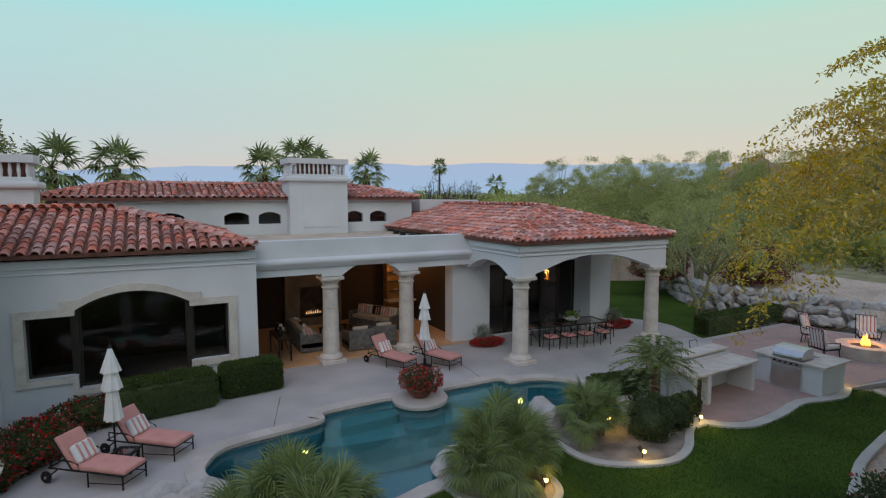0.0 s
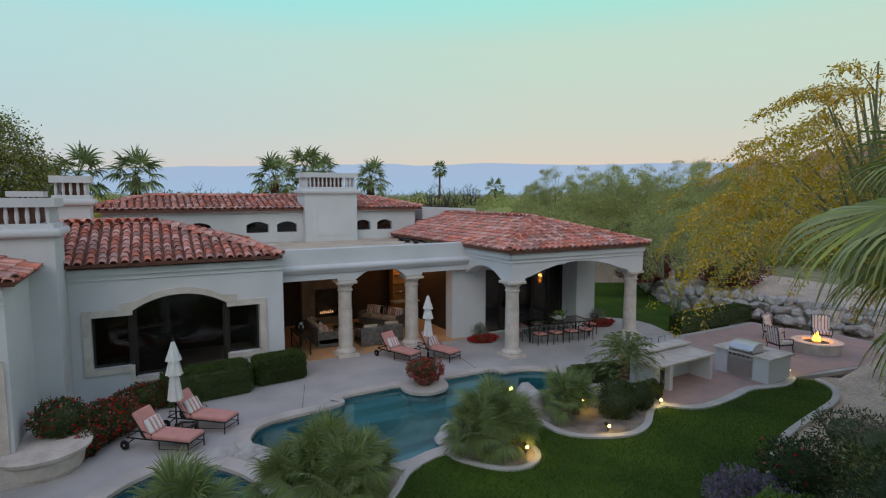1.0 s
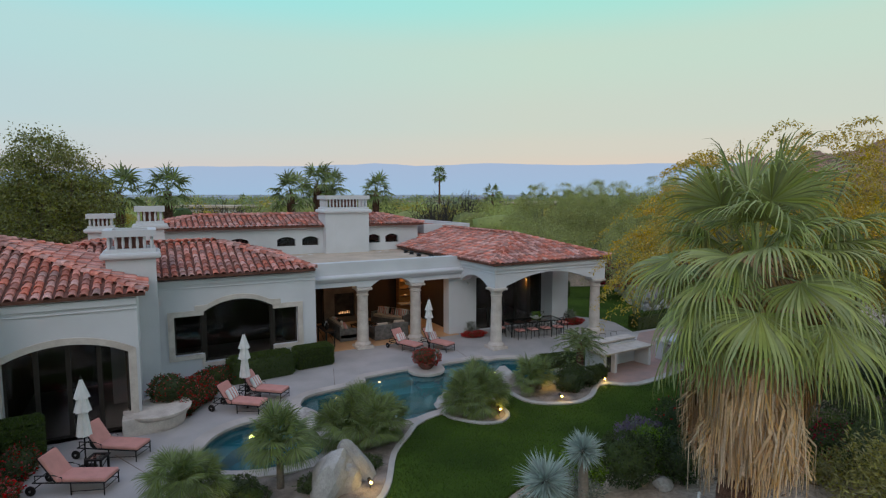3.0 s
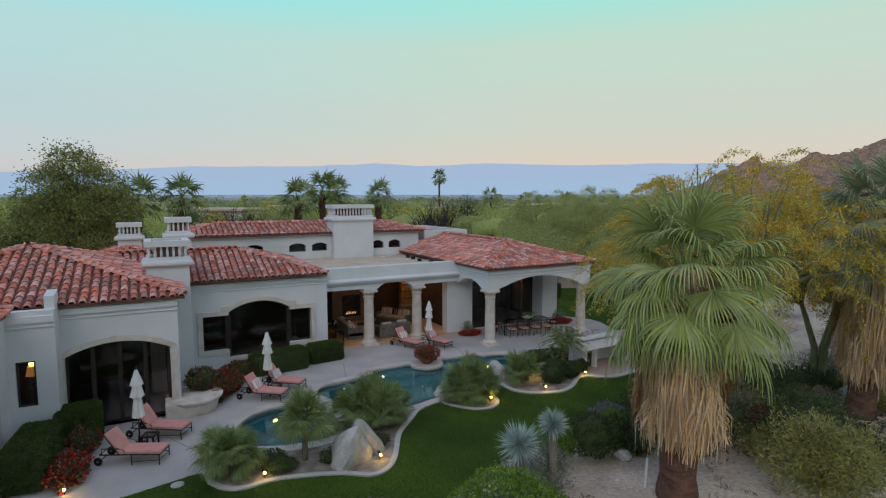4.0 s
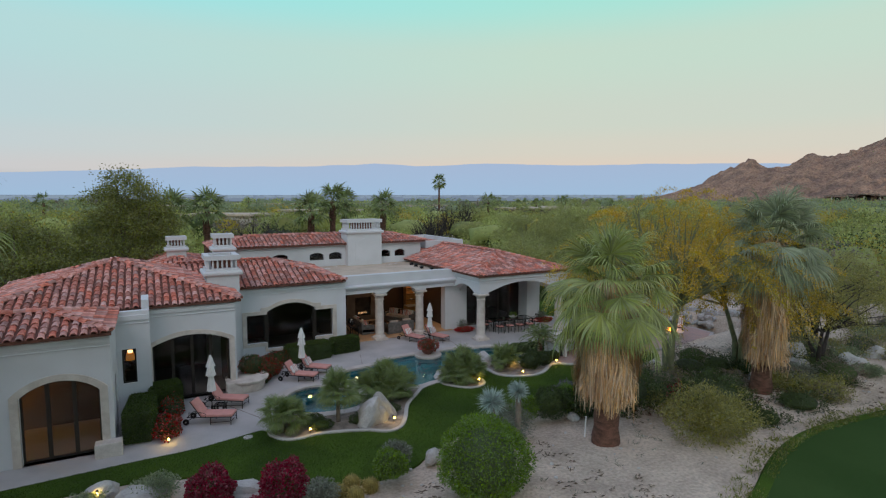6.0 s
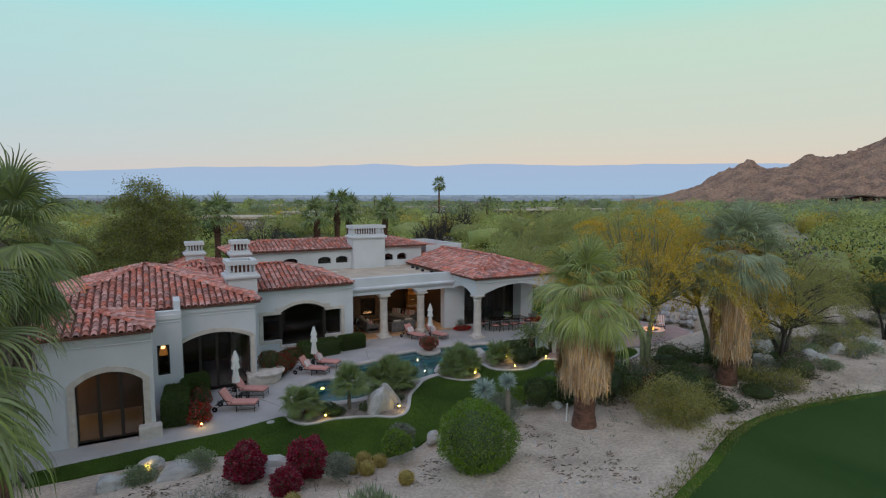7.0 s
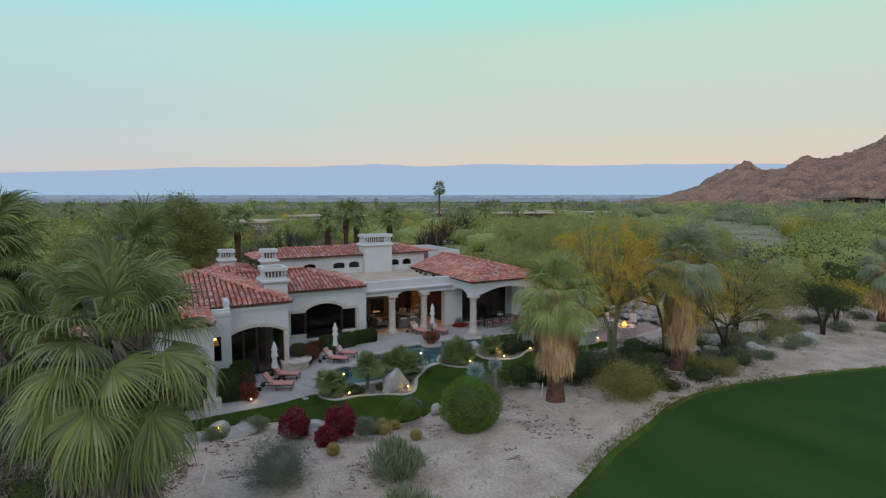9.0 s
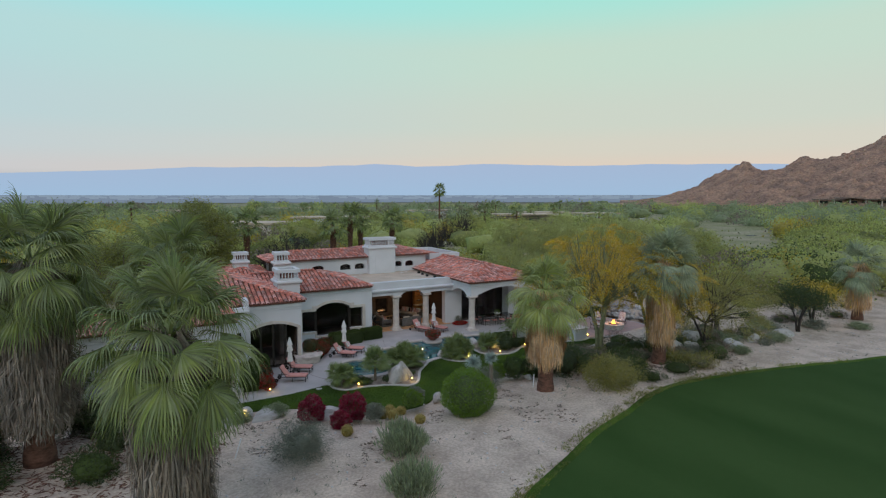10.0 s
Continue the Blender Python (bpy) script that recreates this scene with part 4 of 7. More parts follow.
def build_hill():
    """Bare rocky hill: its skyline falls from the right to a low saddle."""
    sky = [(0.36, 0), (0.40, 4), (0.45, 15), (0.50, 32), (0.54, 46), (0.560, 51), (0.578, 45), (0.60, 46), (0.625, 48), (0.645, 53), (0.665, 60), (0.69, 56), (0.72, 61), (0.77, 74), (0.82, 86), (0.9, 92), (1.05, 108), (1.3, 126), (1.7, 130)]
    us, hs = [s[0] for s in sky], [s[1] for s in sky]
    verts, faces, nu, nv = [], [], 300, 90
    for j in range(nv + 1):
        f = j / nv
        for i in range(nu + 1):
            u = 0.33 + 1.35 * i / nu
            d = 430 + 330 * f
            x, y = polar(d, u)
            top = float(np.interp(u, us, hs)) * 760 / 968
            z = (top + 9) * (f ** 0.8) + 0.5
            amp = min(1, top / 18) * (1 if f < 1 else 0.35)
            z += amp * (8.0 * noise.fractal((x * 0.02, y * 0.02, 0), 1.0, 2.0, 6) + 4.6 * abs(noise.noise((x * 0.11, y * 0.11, 3))) + 3.6 * abs(noise.noise((x * 0.28, y * 0.28, 8))))
            verts.append((x, y, z - 2))
    for j in range(nv):
        for i in range(nu):
            a = j * (nu + 1) + i
            faces.append((a, a + 1, a + nu + 2, a + nu + 1))
    tagged(part("rocky_hill", fast_mesh("rocky_hill", verts, faces, ROCKHILL), ROCKHILL), "bare brown rocky desert hill", "hill", kind="structure")
    lp, ld = [], []
    for k in range(2600):
        u, f = random.uniform(0.36, 1.3), random.uniform(0.0, 0.95)
        x, y = polar(430 + 330 * f, u)
        top = float(np.interp(u, us, hs)) * 760 / 968
        z = (top + 9) * (f ** 0.8) - 1.5 + min(1, top / 18) * 7.0 * noise.fractal((x * 0.02, y * 0.02, 0), 1.0, 2.0, 6)
        for q in range(4):
            lp.append((x + random.uniform(-1, 1), y + random.uniform(-1, 1), z))
            ld.append((random.uniform(-1, 1), random.uniform(-1, 1), 1.2))
    tagged(leaf_part("hill_scrub", lp, ld, 1.1, 0.7, GREENTREE, None), "sparse scrub on the rocky hill", "scrub", kind="stuff")
    # long low house on the hillside
    x, y = polar(452, 0.815)
    hs_ob = thing("hillside_house", "long brown flat-roofed house on the rocky hillside", "house", pose(x, y, 8.6, 0, 0, -52))
    part("wall", boxm((0, 0, -1.5), (64, 10, 4)), ROCKHILL, hs_ob)
    for k in range(8):
        part("window", boxm((-28 + 8 * k, -5.05, -0.6), (5.0, 0.2, 1.8)), IRON, hs_ob)
        part("post", boxm((-31 + 8.6 * k, -7.5, -1.2), (0.6, 0.6, 4.6)), STONE, hs_ob)
    for k in range(5):
        part("roof", boxm((-26 + 13 * k, -2, 1.2 + 0.9 * (k % 2)), (14, 15, 0.6), bevel=0.1), BARK, hs_ob)


build_hill()

# ---- palms ----
def fan_leaf(n_blades, radius, petiole, el, droop, seed, steps=7, spread=112):
    """A fan leaf that rises at an angle: a sagging stem, and a pleated fan whose split tips hang by their weight."""
    r = random.Random(seed)
    vs, fs = [], []
    def strip(points, widths, side):
        b = len(vs)
        for p, w in zip(points, widths):
            vs.append(p - side * w)
            vs.append(p + side * w)
        for i in range(len(points) - 1):
            fs.append((b + 2 * i, b + 2 * i + 1, b + 2 * i + 3, b + 2 * i + 2))
    out, across, down = Vector((math.cos(el), 0, math.sin(el))), Vector((0, 1, 0)), Vector((0, 0, -1))
    sag = 0.13 * math.cos(el)
    stem = [out * petiole * t + down * sag * petiole * t * t for t in (0, 0.35, 0.7, 1.0)]
    strip(stem, (0.045, 0.030, 0.024, 0.020), across)
    hub = stem[-1]
    ahead = (out + down * (2 * sag + 0.22 * droop * math.cos(el))).normalized()
    up = ahead.cross(across)
    half = radians(spread / (n_blades - 1))
    for k in range(n_blades):
        a = radians(-spread + 2 * spread * k / (n_blades - 1))
        ln = radius * (0.76 + 0.24 * math.cos(a * 0.8)) * r.uniform(0.88, 1.1)
        d = (ahead * math.cos(a) + across * math.sin(a) - up * 0.22 * abs(math.sin(a))).normalized()
        side = (across * math.cos(a) - ahead * math.sin(a) + up * (0.38 if k % 2 else -0.38)).normalized()
        pos, pts, wid = hub + d * 0.02, [], []
        hang = droop * r.uniform(0.7, 1.35)
        for j in range(steps + 1):
            u = j / steps
            pts.append(pos.copy())
            wid.append(0.004 + half * ln * (u if u < 0.42 else 0.42 * (1 - (u - 0.42) / 0.60)) * 1.02)
            d = (d + down * hang * max(0, u - 0.30) * 7.5 / steps).normalized()
            pos = pos + d * ln / steps
        strip(pts, wid, side)
    return np.array([tuple(v) for v in vs]), np.array(fs)


RISE = (80, 62, 46, 30, 12, -8, -28, -50)


def leaf_set(prefix, mat, blades, radius, petiole, droop=1.0, steps=7):
    """Leaves for each rise above the level, two of each."""
    out = []
    for i, el in enumerate(RISE):
        out.append([fast_mesh(prefix, *fan_leaf(blades, radius, petiole, radians(el), droop * (0.85 + 0.08 * i), 40 + 9 * i + v, steps), mat) for v in (0, 1)])
    return out


FAN_GREEN = leaf_set("fan_leaf", PALMLEAF, 48, 1.24, 1.38, 1.15)
FAN_DEEP = leaf_set("deep_fan_leaf", PALMDEEP, 48, 1.24, 1.40, 1.15)
FAN_BLUE = leaf_set("blue_fan_leaf", PALMBLUE, 44, 1.24, 1.38, 1.15)
FAN_FAR = leaf_set("far_fan_leaf", PALMDEEP, 13, 0.95, 1.0, 0.8, 5)
FAN_SMALL = leaf_set("small_fan_leaf", PALMDARK, 32, 0.50, 0.55, 0.5, 5)
FAN_DEAD = leaf_set("dead_fan_leaf", SKIRT, 20, 1.0, 0.9, 1.8, 6)


def put_leaf(ob, where, leaves, el, az, scale):
    k = min(range(len(RISE)), key=lambda i: abs(RISE[i] - el))
    lf = new("leaf", leaves[k][random.randrange(2)])
    lf.parent = ob
    lf.matrix_basis = Matrix.Translation(where) @ pose(0, 0, 0, random.uniform(-6, 6), random.uniform(-6, 6), az) @ pose(0, 0, 0, random.uniform(-24, 24)) @ Matrix.Scale(scale, 4)


def skirt_mesh(name, z0, z1, r0, r1, mat, n):
    """Hanging dead fronds round a trunk: many narrow strips in overlapping rings."""
    vs, fs = [], []
    for i in range(n):
        t = random.random()
        z = z0 + (z1 - z0) * t + random.uniform(0, 0.5)
        a = random.uniform(0, 2 * math.pi)
        r = (r0 + (r1 - r0) * t) * random.uniform(0.55, 1.02) * (1 + 0.16 * math.sin(3 * a + 5 * t) + 0.10 * math.sin(7 * a - 9 * t))
        ln = random.uniform(0.8, 1.6)
        w = random.uniform(0.006, 0.026)
        top = Vector((0.45 * r * math.cos(a), 0.45 * r * math.sin(a), z + 0.25))
        a2 = a + random.uniform(-0.12, 0.12)
        mid = Vector((r * math.cos(a2), r * math.sin(a2), z - ln * 0.3))
        a3 = a2 + random.uniform(-0.10, 0.10)
        end = Vector((r * random.uniform(0.86, 1.08) * math.cos(a3), r * random.uniform(0.86, 1.08) * math.sin(a3), z - ln))
        end.z = max(end.z, z0 + 0.25 - 1.15 * random.random() ** 2)
        s = Vector((-math.sin(a), math.cos(a), random.uniform(-0.4, 0.4))).normalized()
        b = len(vs)
        for p, ww in ((top, w), (mid, w * 1.2), (end, w * 0.4)):
            vs += [tuple(p - s * ww), tuple(p + s * ww)]
        fs += [(b, b + 1, b + 3, b + 2), (b + 2, b + 3, b + 5, b + 4)]
    return fast_mesh(name, vs, fs, mat)


def trunk_mesh(base, top, r0, r1, mat=PALMTRUNK):
    bm = bmesh.new()
    b, t = Vector(base), Vector(top)
    pts, rad = [], []
    n = 14
    for i in range(n + 1):
        f = i / n
        pts.append(b.lerp(t, f))
        rad.append((r0 + (r1 - r0) * min(1, f * 1.6) + 0.12 * r0 * max(0, 1 - f * 8)) * (1.05 if i % 2 else 0.97))
    tube(bm, pts, rad, 14)
    return bm_mesh("trunk", bm, mat, True)


def fan_palm(name, base, heart, leaves, count, scale, skirt=None, skirt_mat=None, r_trunk=0.38, low=-60, label="", strips=3200, group="fan palms", core=True):
    ob = thing(name, label, "palm tree", pose(*base), group)
    h = Vector(heart) - Vector(base)
    part("trunk", trunk_mesh((0, 0, -0.25), h, r_trunk * 1.12, r_trunk * 0.85), PALMTRUNK, ob)
    if skirt:
        z0, rr0, rr1 = skirt
        me = skirt_mesh("skirt", z0 - base[2], h.z - 0.2, rr0, rr1, skirt_mat, strips)
        sk = part("skirt", me, skirt_mat, ob, "thick skirt of hanging dry fronds")
        sk.location = (h.x * 0.6, h.y * 0.6, 0)
        bm = lathe(bmesh.new(), [(rr0 * 0.5, z0 - base[2] + 0.35), (rr0 * 0.74, z0 - base[2] + 0.8), (rr1 * 0.62, h.z - 0.5), (0.2, h.z)], 18)
        part("skirt_core", bm_mesh("skirt_core", bm, skirt_mat, True), skirt_mat, sk)
    for i in range(count):
        f = (i + 0.5) / count
        el = 86 - (86 - low) * f ** 0.9 + random.uniform(-6, 6)
        put_leaf(ob, h + Vector((0, 0, 0.22 * math.sin(radians(el)))), leaves, el, i * 137.5 + random.uniform(-14, 14), scale * random.uniform(0.88, 1.1))
    if strips > 1500 and skirt_mat is SKIRT:
        for i in range(14):
            put_leaf(ob, h + Vector((0, 0, -0.15)), FAN_DEAD, random.choice((-28, -50, -50)), i * 137.5, scale * random.uniform(0.7, 0.95))
    return ob


fan_palm("fan_palm", (-4.4, -15.45, 0.40), (-4.65, -15.7, 5.85), FAN_GREEN, 46, 1.06, (2.45, 1.0, 1.1), SKIRT, 0.42, -38, "tall fan palm with a thick tan skirt and reddish trunk", 11000)
fan_palm("fan_palm", (5.5, -15.0, 0.42), (5.4, -15.3, 6.95), FAN_BLUE, 46, 1.05, (2.1, 0.85, 1.0), SKIRT, 0.40, -46, "blue-green fan palm with a tan skirt", 7000)
fan_palm("fan_palm", (-23.9, -21.9, 0.45), (-23.75, -21.8, 7.1), FAN_DEEP, 58, 1.16, (0.9, 1.05, 1.15), SKIRTGREY, 0.45, -62, "large fan palm with a grey shaggy skirt of old fronds", 10000)
fan_palm("fan_palm", (-28.6, -12.4, 0.42), (-28.4, -12.4, 8.6), FAN_DEEP, 62, 1.25, (2.2, 1.5, 1.3), SKIRTGREY, 0.5, -76, "large dark fan palm with a drooping skirt", 7000)
fan_palm("fan_palm", (-24.1, -14.0, 0.42), (-23.5, -14.2, 8.4), FAN_DEEP, 46, 1.0, (5.0, 1.0, 1.0), SKIRTGREY, 0.45, -64, "tall blue-green fan palm beside the house", 3000)
fan_palm("fan_palm", (32.0, -14.5, 0.6), (31.5, -14.6, 5.2), FAN_BLUE, 36, 1.0, (1.6, 1.1, 1.0), SKIRT, 0.4, -58, "fan palm with an orange-tan skirt by the fairway", 2200)
for i, (x, y, h, s) in enumerate(((-17.0, 31, 7.6, 1.35), (-13.3, 34, 7.9, 1.35), (-3.0, 30.5, 7.6, 1.3), (0.2, 33, 8.6, 1.3), (2.2, 34.5, 8.2, 1.2), (7.3, 35, 7.9, 1.2), (24, 22, 3.2, 1.0), (35, 6, 5.4, 1.1), (46, 12, 5.0, 1.1), (22, 6, 4.6, 1.0), (-20.5, 40, 7.0, 1.2))):
    fan_palm("fan_palm", (x, y, 0.1), (x + 0.2, y, h), FAN_FAR, 24, s, (h - 2.6, 0.5, 0.42), PALMTRUNK, 0.36, -30, "fan palm with a dark reddish trunk behind the house", 260, "palms behind the house")
fan_palm("fan_palm", (57.2, 114, 0), (57.2, 114.1, 13.6), FAN_FAR, 30, 1.35, None, None, 0.3, -50, "lone tall slender fan palm far behind the house")

# small bushy palms in the beds
def bush_palm(base, heads, scale, count, label):
    ob = thing("bush_palm", label, "palm", pose(*base), "small palms in the beds")
    for (x, y, z) in heads:
        tube_b = tube(bmesh.new(), [(x * 0.6, y * 0.6, -0.1), (x, y, z)], [0.10, 0.075], 8)
        part("trunk", tube_b, BARK, ob)
        for i in range(count):
            el = 82 - 92 * (i + 0.5) / count + random.uniform(-8, 8)
            put_leaf(ob, Vector((x, y, z)), FAN_SMALL, el, i * 137.5 + random.uniform(-15, 15), scale * random.uniform(0.8, 1.15))
    return ob


bush_palm((-5.0, -6.25, 0.02), [(-0.35, 0.1, 0.55), (0.35, -0.1, 0.6), (0, 0.35, 0.75), (0.1, -0.35, 0.4), (-0.6, -0.1, 0.35), (0.65, 0.2, 0.4)], 0.9, 26, "low bushy fan palm spreading beside the pool")
bush_palm((-9.35, -6.9, 0.02), [(-0.45, 0.1, 0.6), (0.4, -0.1, 0.65), (0, 0.4, 0.8), (0.1, -0.4, 0.45), (-0.8, 0.35, 0.4), (0.8, 0.3, 0.4)], 0.95, 26, "dense bushy fan palm between pool and spa")
bush_palm((-12.1, -8.3, 0.02), [(0, 0, 1.2)], 1.0, 40, "young fan palm with a short trunk beside the spa")
bush_palm((-14.3, -8.25, 0.02), [(-0.1, 0, 0.75), (0.3, 0.2, 0.4)], 0.88, 30, "young fan palm at the bed's end")
bush_palm((-2.0, -5.75, 0.02), [(-0.3, 0, 0.45), (0.3, 0.1, 0.55), (0, 0.35, 0.6)], 0.75, 22, "low bushy palm among boulders by the pool")


def feather_palm(base, height, label):
    ob = thing("date_palm", label, "palm", pose(*base), "small palms in the beds")
    tr = bmesh.new()
    for i in range(9):
        z = height * i / 9
        lathe(tr, [(0.12, z), (0.16, z + height / 12), (0.11, z + height / 9)], 10)
    part("trunk", tr, PALMTRUNK, ob)
    for i in range(34):
        el, az = radians(75 - 95 * i / 34), radians(i * 137.5)
        pts, dirs = [], []
        spine = []
        for k in range(26):
            t = k / 25
            r = 1.2 * t
            spine.append((r * math.cos(el) * math.cos(az), r * math.cos(el) * math.sin(az), height + r * math.sin(el) - 0.55 * t * t))
        for k in range(3, 26):
            for s in (-1, 1):
                pts.append(spine[k])
                dirs.append((-math.sin(az) * s + 0.5 * math.cos(az), math.cos(az) * s + 0.5 * math.sin(az), -0.35))
        leaf_part("leaf", pts, dirs, 0.30, 0.032, PALMDEEP, ob)
    return ob


feather_palm((0.9, -4.95, 0.02), 1.3, "small feathery date palm between pool and bar")

# ---- shrubs ----
def shrub(name, base, r, h, mat, n, size, label, category="shrub", flower=None, flowers=0, group="", lumpy=0.18, boxy=False, narrow=0.5, rise=0.0):
    """A clipped or wild shrub: leaves over a lumpy body, some with flowers between them."""
    ob = thing(name, label, category, pose(*base), group)
    rx, ry = r if isinstance(r, tuple) else (r, r)
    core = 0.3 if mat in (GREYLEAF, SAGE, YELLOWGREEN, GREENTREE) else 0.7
    def skin(k, push=1.0):
        if boxy:
            q = rng.uniform(-1, 1, (k, 3))
            ax = rng.choice([0, 1, 2], size=k, p=[0.3, 0.3, 0.4])
            sg = rng.choice([-1, 1], size=k)
            q[np.arange(k), ax] = sg
            q[ax == 2, 2] = 1
            d = q * 0.25
            d[np.arange(k), ax] += q[np.arange(k), ax]
            c = np.clip(np.abs(q[:, :2]).max(1, keepdims=True), 0, 1)
            q = q * (1 - 0.05 * (np.abs(q) > 0.9).sum(1, keepdims=True))
            p = np.stack([q[:, 0] * rx, q[:, 1] * ry, (q[:, 2] * 0.5 + 0.5) * h], 1) * push
        else:
            p0, d = ball(k, 0.35 if core < 0.5 else 0.8)
            lump = np.array([1 + lumpy * 2 * noise.noise((v[0] * 2.2 + base[0], v[1] * 2.2 + base[1], v[2] * 2.2)) for v in p0])[:, None]
            p0 = p0 * lump * push
            p0[:, 2] = np.clip(p0[:, 2] * 0.55 + 0.45, 0.0, None)
            p = p0 * np.array([rx, ry, h / 1.0])
        return p, d
    p, d = skin(n)
    leaf_part("foliage", p, d + rng.normal(size=p.shape) * (0.35 if rise else 0.9) + np.array([0, 0, rise]), size, size * narrow, mat, ob)
    # the stem part is a filler core; its dark colour stands for inner shade
    if boxy:
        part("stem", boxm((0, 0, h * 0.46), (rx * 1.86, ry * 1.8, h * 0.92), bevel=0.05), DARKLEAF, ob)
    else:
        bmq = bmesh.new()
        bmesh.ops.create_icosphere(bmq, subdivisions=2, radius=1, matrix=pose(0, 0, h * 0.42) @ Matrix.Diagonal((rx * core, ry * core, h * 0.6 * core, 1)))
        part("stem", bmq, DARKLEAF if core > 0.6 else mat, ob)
    if flower:
        p, d = skin(int(flowers * 1.6), 1.05)
        leaf_part("blossom", p, d + rng.normal(size=p.shape) * 0.8, size * 0.95, size * 0.8, flower, ob)
    return ob


def hedge(cx, cy, sx, sy, h, rz, label, n=9000):
    ob = shrub("hedge", (cx, cy, 0), (sx / 2, sy / 2), h, HEDGE, n, 0.075, label, "hedge", boxy=True)
    ob.matrix_basis = pose(cx, cy, 0, 0, 0, rz)
    return ob


hedge(-10.95, 0.95, 2.6, 1.0, 0.95, 6, "clipped boxy green hedge below the large window")
hedge(-8.65, 1.5, 1.7, 0.85, 0.88, 6, "clipped boxy green hedge at the loggia corner")
hedge(11.6, -0.4, 5.8, 0.75, 0.78, 2, "long clipped green hedge beside the rear lawn")
hedge(-19.2, -5.6, 1.0, 2.4, 1.25, -6, "tall clipped green hedge beside the west wing")
hedge(-18.3, -3.35, 1.3, 0.95, 1.15, 6, "clipped green hedge by the arched door")
hedge(11.0, 9.2, 3.0, 1.2, 1.2, 8, "clipped hedge behind the dining pavilion")
hedge(1.35, -3.9, 3.2, 0.55, 0.55, -10, "low loose green hedge along the pool's end", 5000)
shrub("flower_bush", (-13.55, -0.55, 0), (0.75, 1.15), 0.72, DARKLEAF, 5600, 0.08, "dark green bush with many deep red flowers", "flowers", RED, 800)
shrub("flower_bush", (-12.7, 0.75, 0), (0.85, 0.5), 0.75, DARKLEAF, 3500, 0.08, "dark green bush with many deep red flowers", "flowers", RED, 380)
shrub("flower_bush", (-14.0, -1.7, 0), (0.45, 0.7), 0.7, DARKLEAF, 2500, 0.08, "dark green bush with many deep red flowers", "flowers", RED, 320)
shrub("flower_bush", (-18.35, -6.15, 0), (0.5, 0.95), 0.6, DARKLEAF, 3000, 0.08, "dark bush with red flowers beside the tall hedge", "flowers", RED, 900)
shrub("flower_bush", (-18.1, -4.2, 0), (0.45, 0.9), 0.75, DARKLEAF, 2600, 0.08, "dark leafy bush with a few red flowers", "flowers", RED, 260)
for x, y, r, h, n in ((-17.4, -13.2, 0.78, 1.45, 5200), (-15.45, -13.9, 0.80, 1.5, 5200), (-16.4, -14.8, 0.55, 0.95, 2800)):
    shrub("bougainvillea", (x, y, 0.35), r * 0.77, h * 0.76, DARKLEAF, n // 3, 0.08, "rounded bougainvillea covered in crimson bracts", "bougainvillea", MAGENTA, n, "bougainvilleas")
shrub("bougainvillea", (1.2, -14.6, 0.4), 0.9, 0.9, DARKLEAF, 2500, 0.09, "loose bougainvillea with scattered crimson bracts", "bougainvillea", MAGENTA, 500)
for x, y, z, r, h in ((17.5, 3.0, 1.2, 1.9, 1.9), (14.8, 6.8, 1.0, 1.5, 1.7), (17.5, 8.5, 1.2, 1.4, 1.6)):
    shrub("bougainvillea", (x, y, z), r, h, DARKLEAF, 5200, 0.1, "large dark bougainvillea with crimson bracts on the bank", "bougainvillea", MAGENTA, 2600, "bougainvilleas on the bank")
shrub("round_bush", (-10.05, -16.15, 0.38), (1.42, 1.4), 2.3, BUSHGREEN, 17000, 0.085, "large dome-shaped bright green bush on the sand", "bush", lumpy=0.08)
shrub("grey_shrub", (-18.9, -17.2, 0.35), 1.35, 1.75, GREYLEAF, 15000, 0.10, "large loose blue-grey shrub on the sand", "shrub", narrow=0.2, lumpy=0.3)
shrub("sage_shrub", (-14.85, -18.8, 0.38), 0.95, 1.2, SAGE, 5200, 0.30, "upright pale green sage shrub", "shrub", narrow=0.13, lumpy=0.35, rise=2.2)
shrub("sage_shrub", (-15.9, -22.0, 0.4), 0.9, 1.0, SAGE, 4400, 0.30, "upright pale green sage shrub", "shrub", narrow=0.13, lumpy=0.35, rise=2.2)
shrub("grey_shrub", (-7.3, -13.4, 0.3), (1.1, 0.8), 1.3, GREYLEAF, 6500, 0.10, "loose grey-green shrub behind the round bush", "shrub", narrow=0.25, lumpy=0.3)
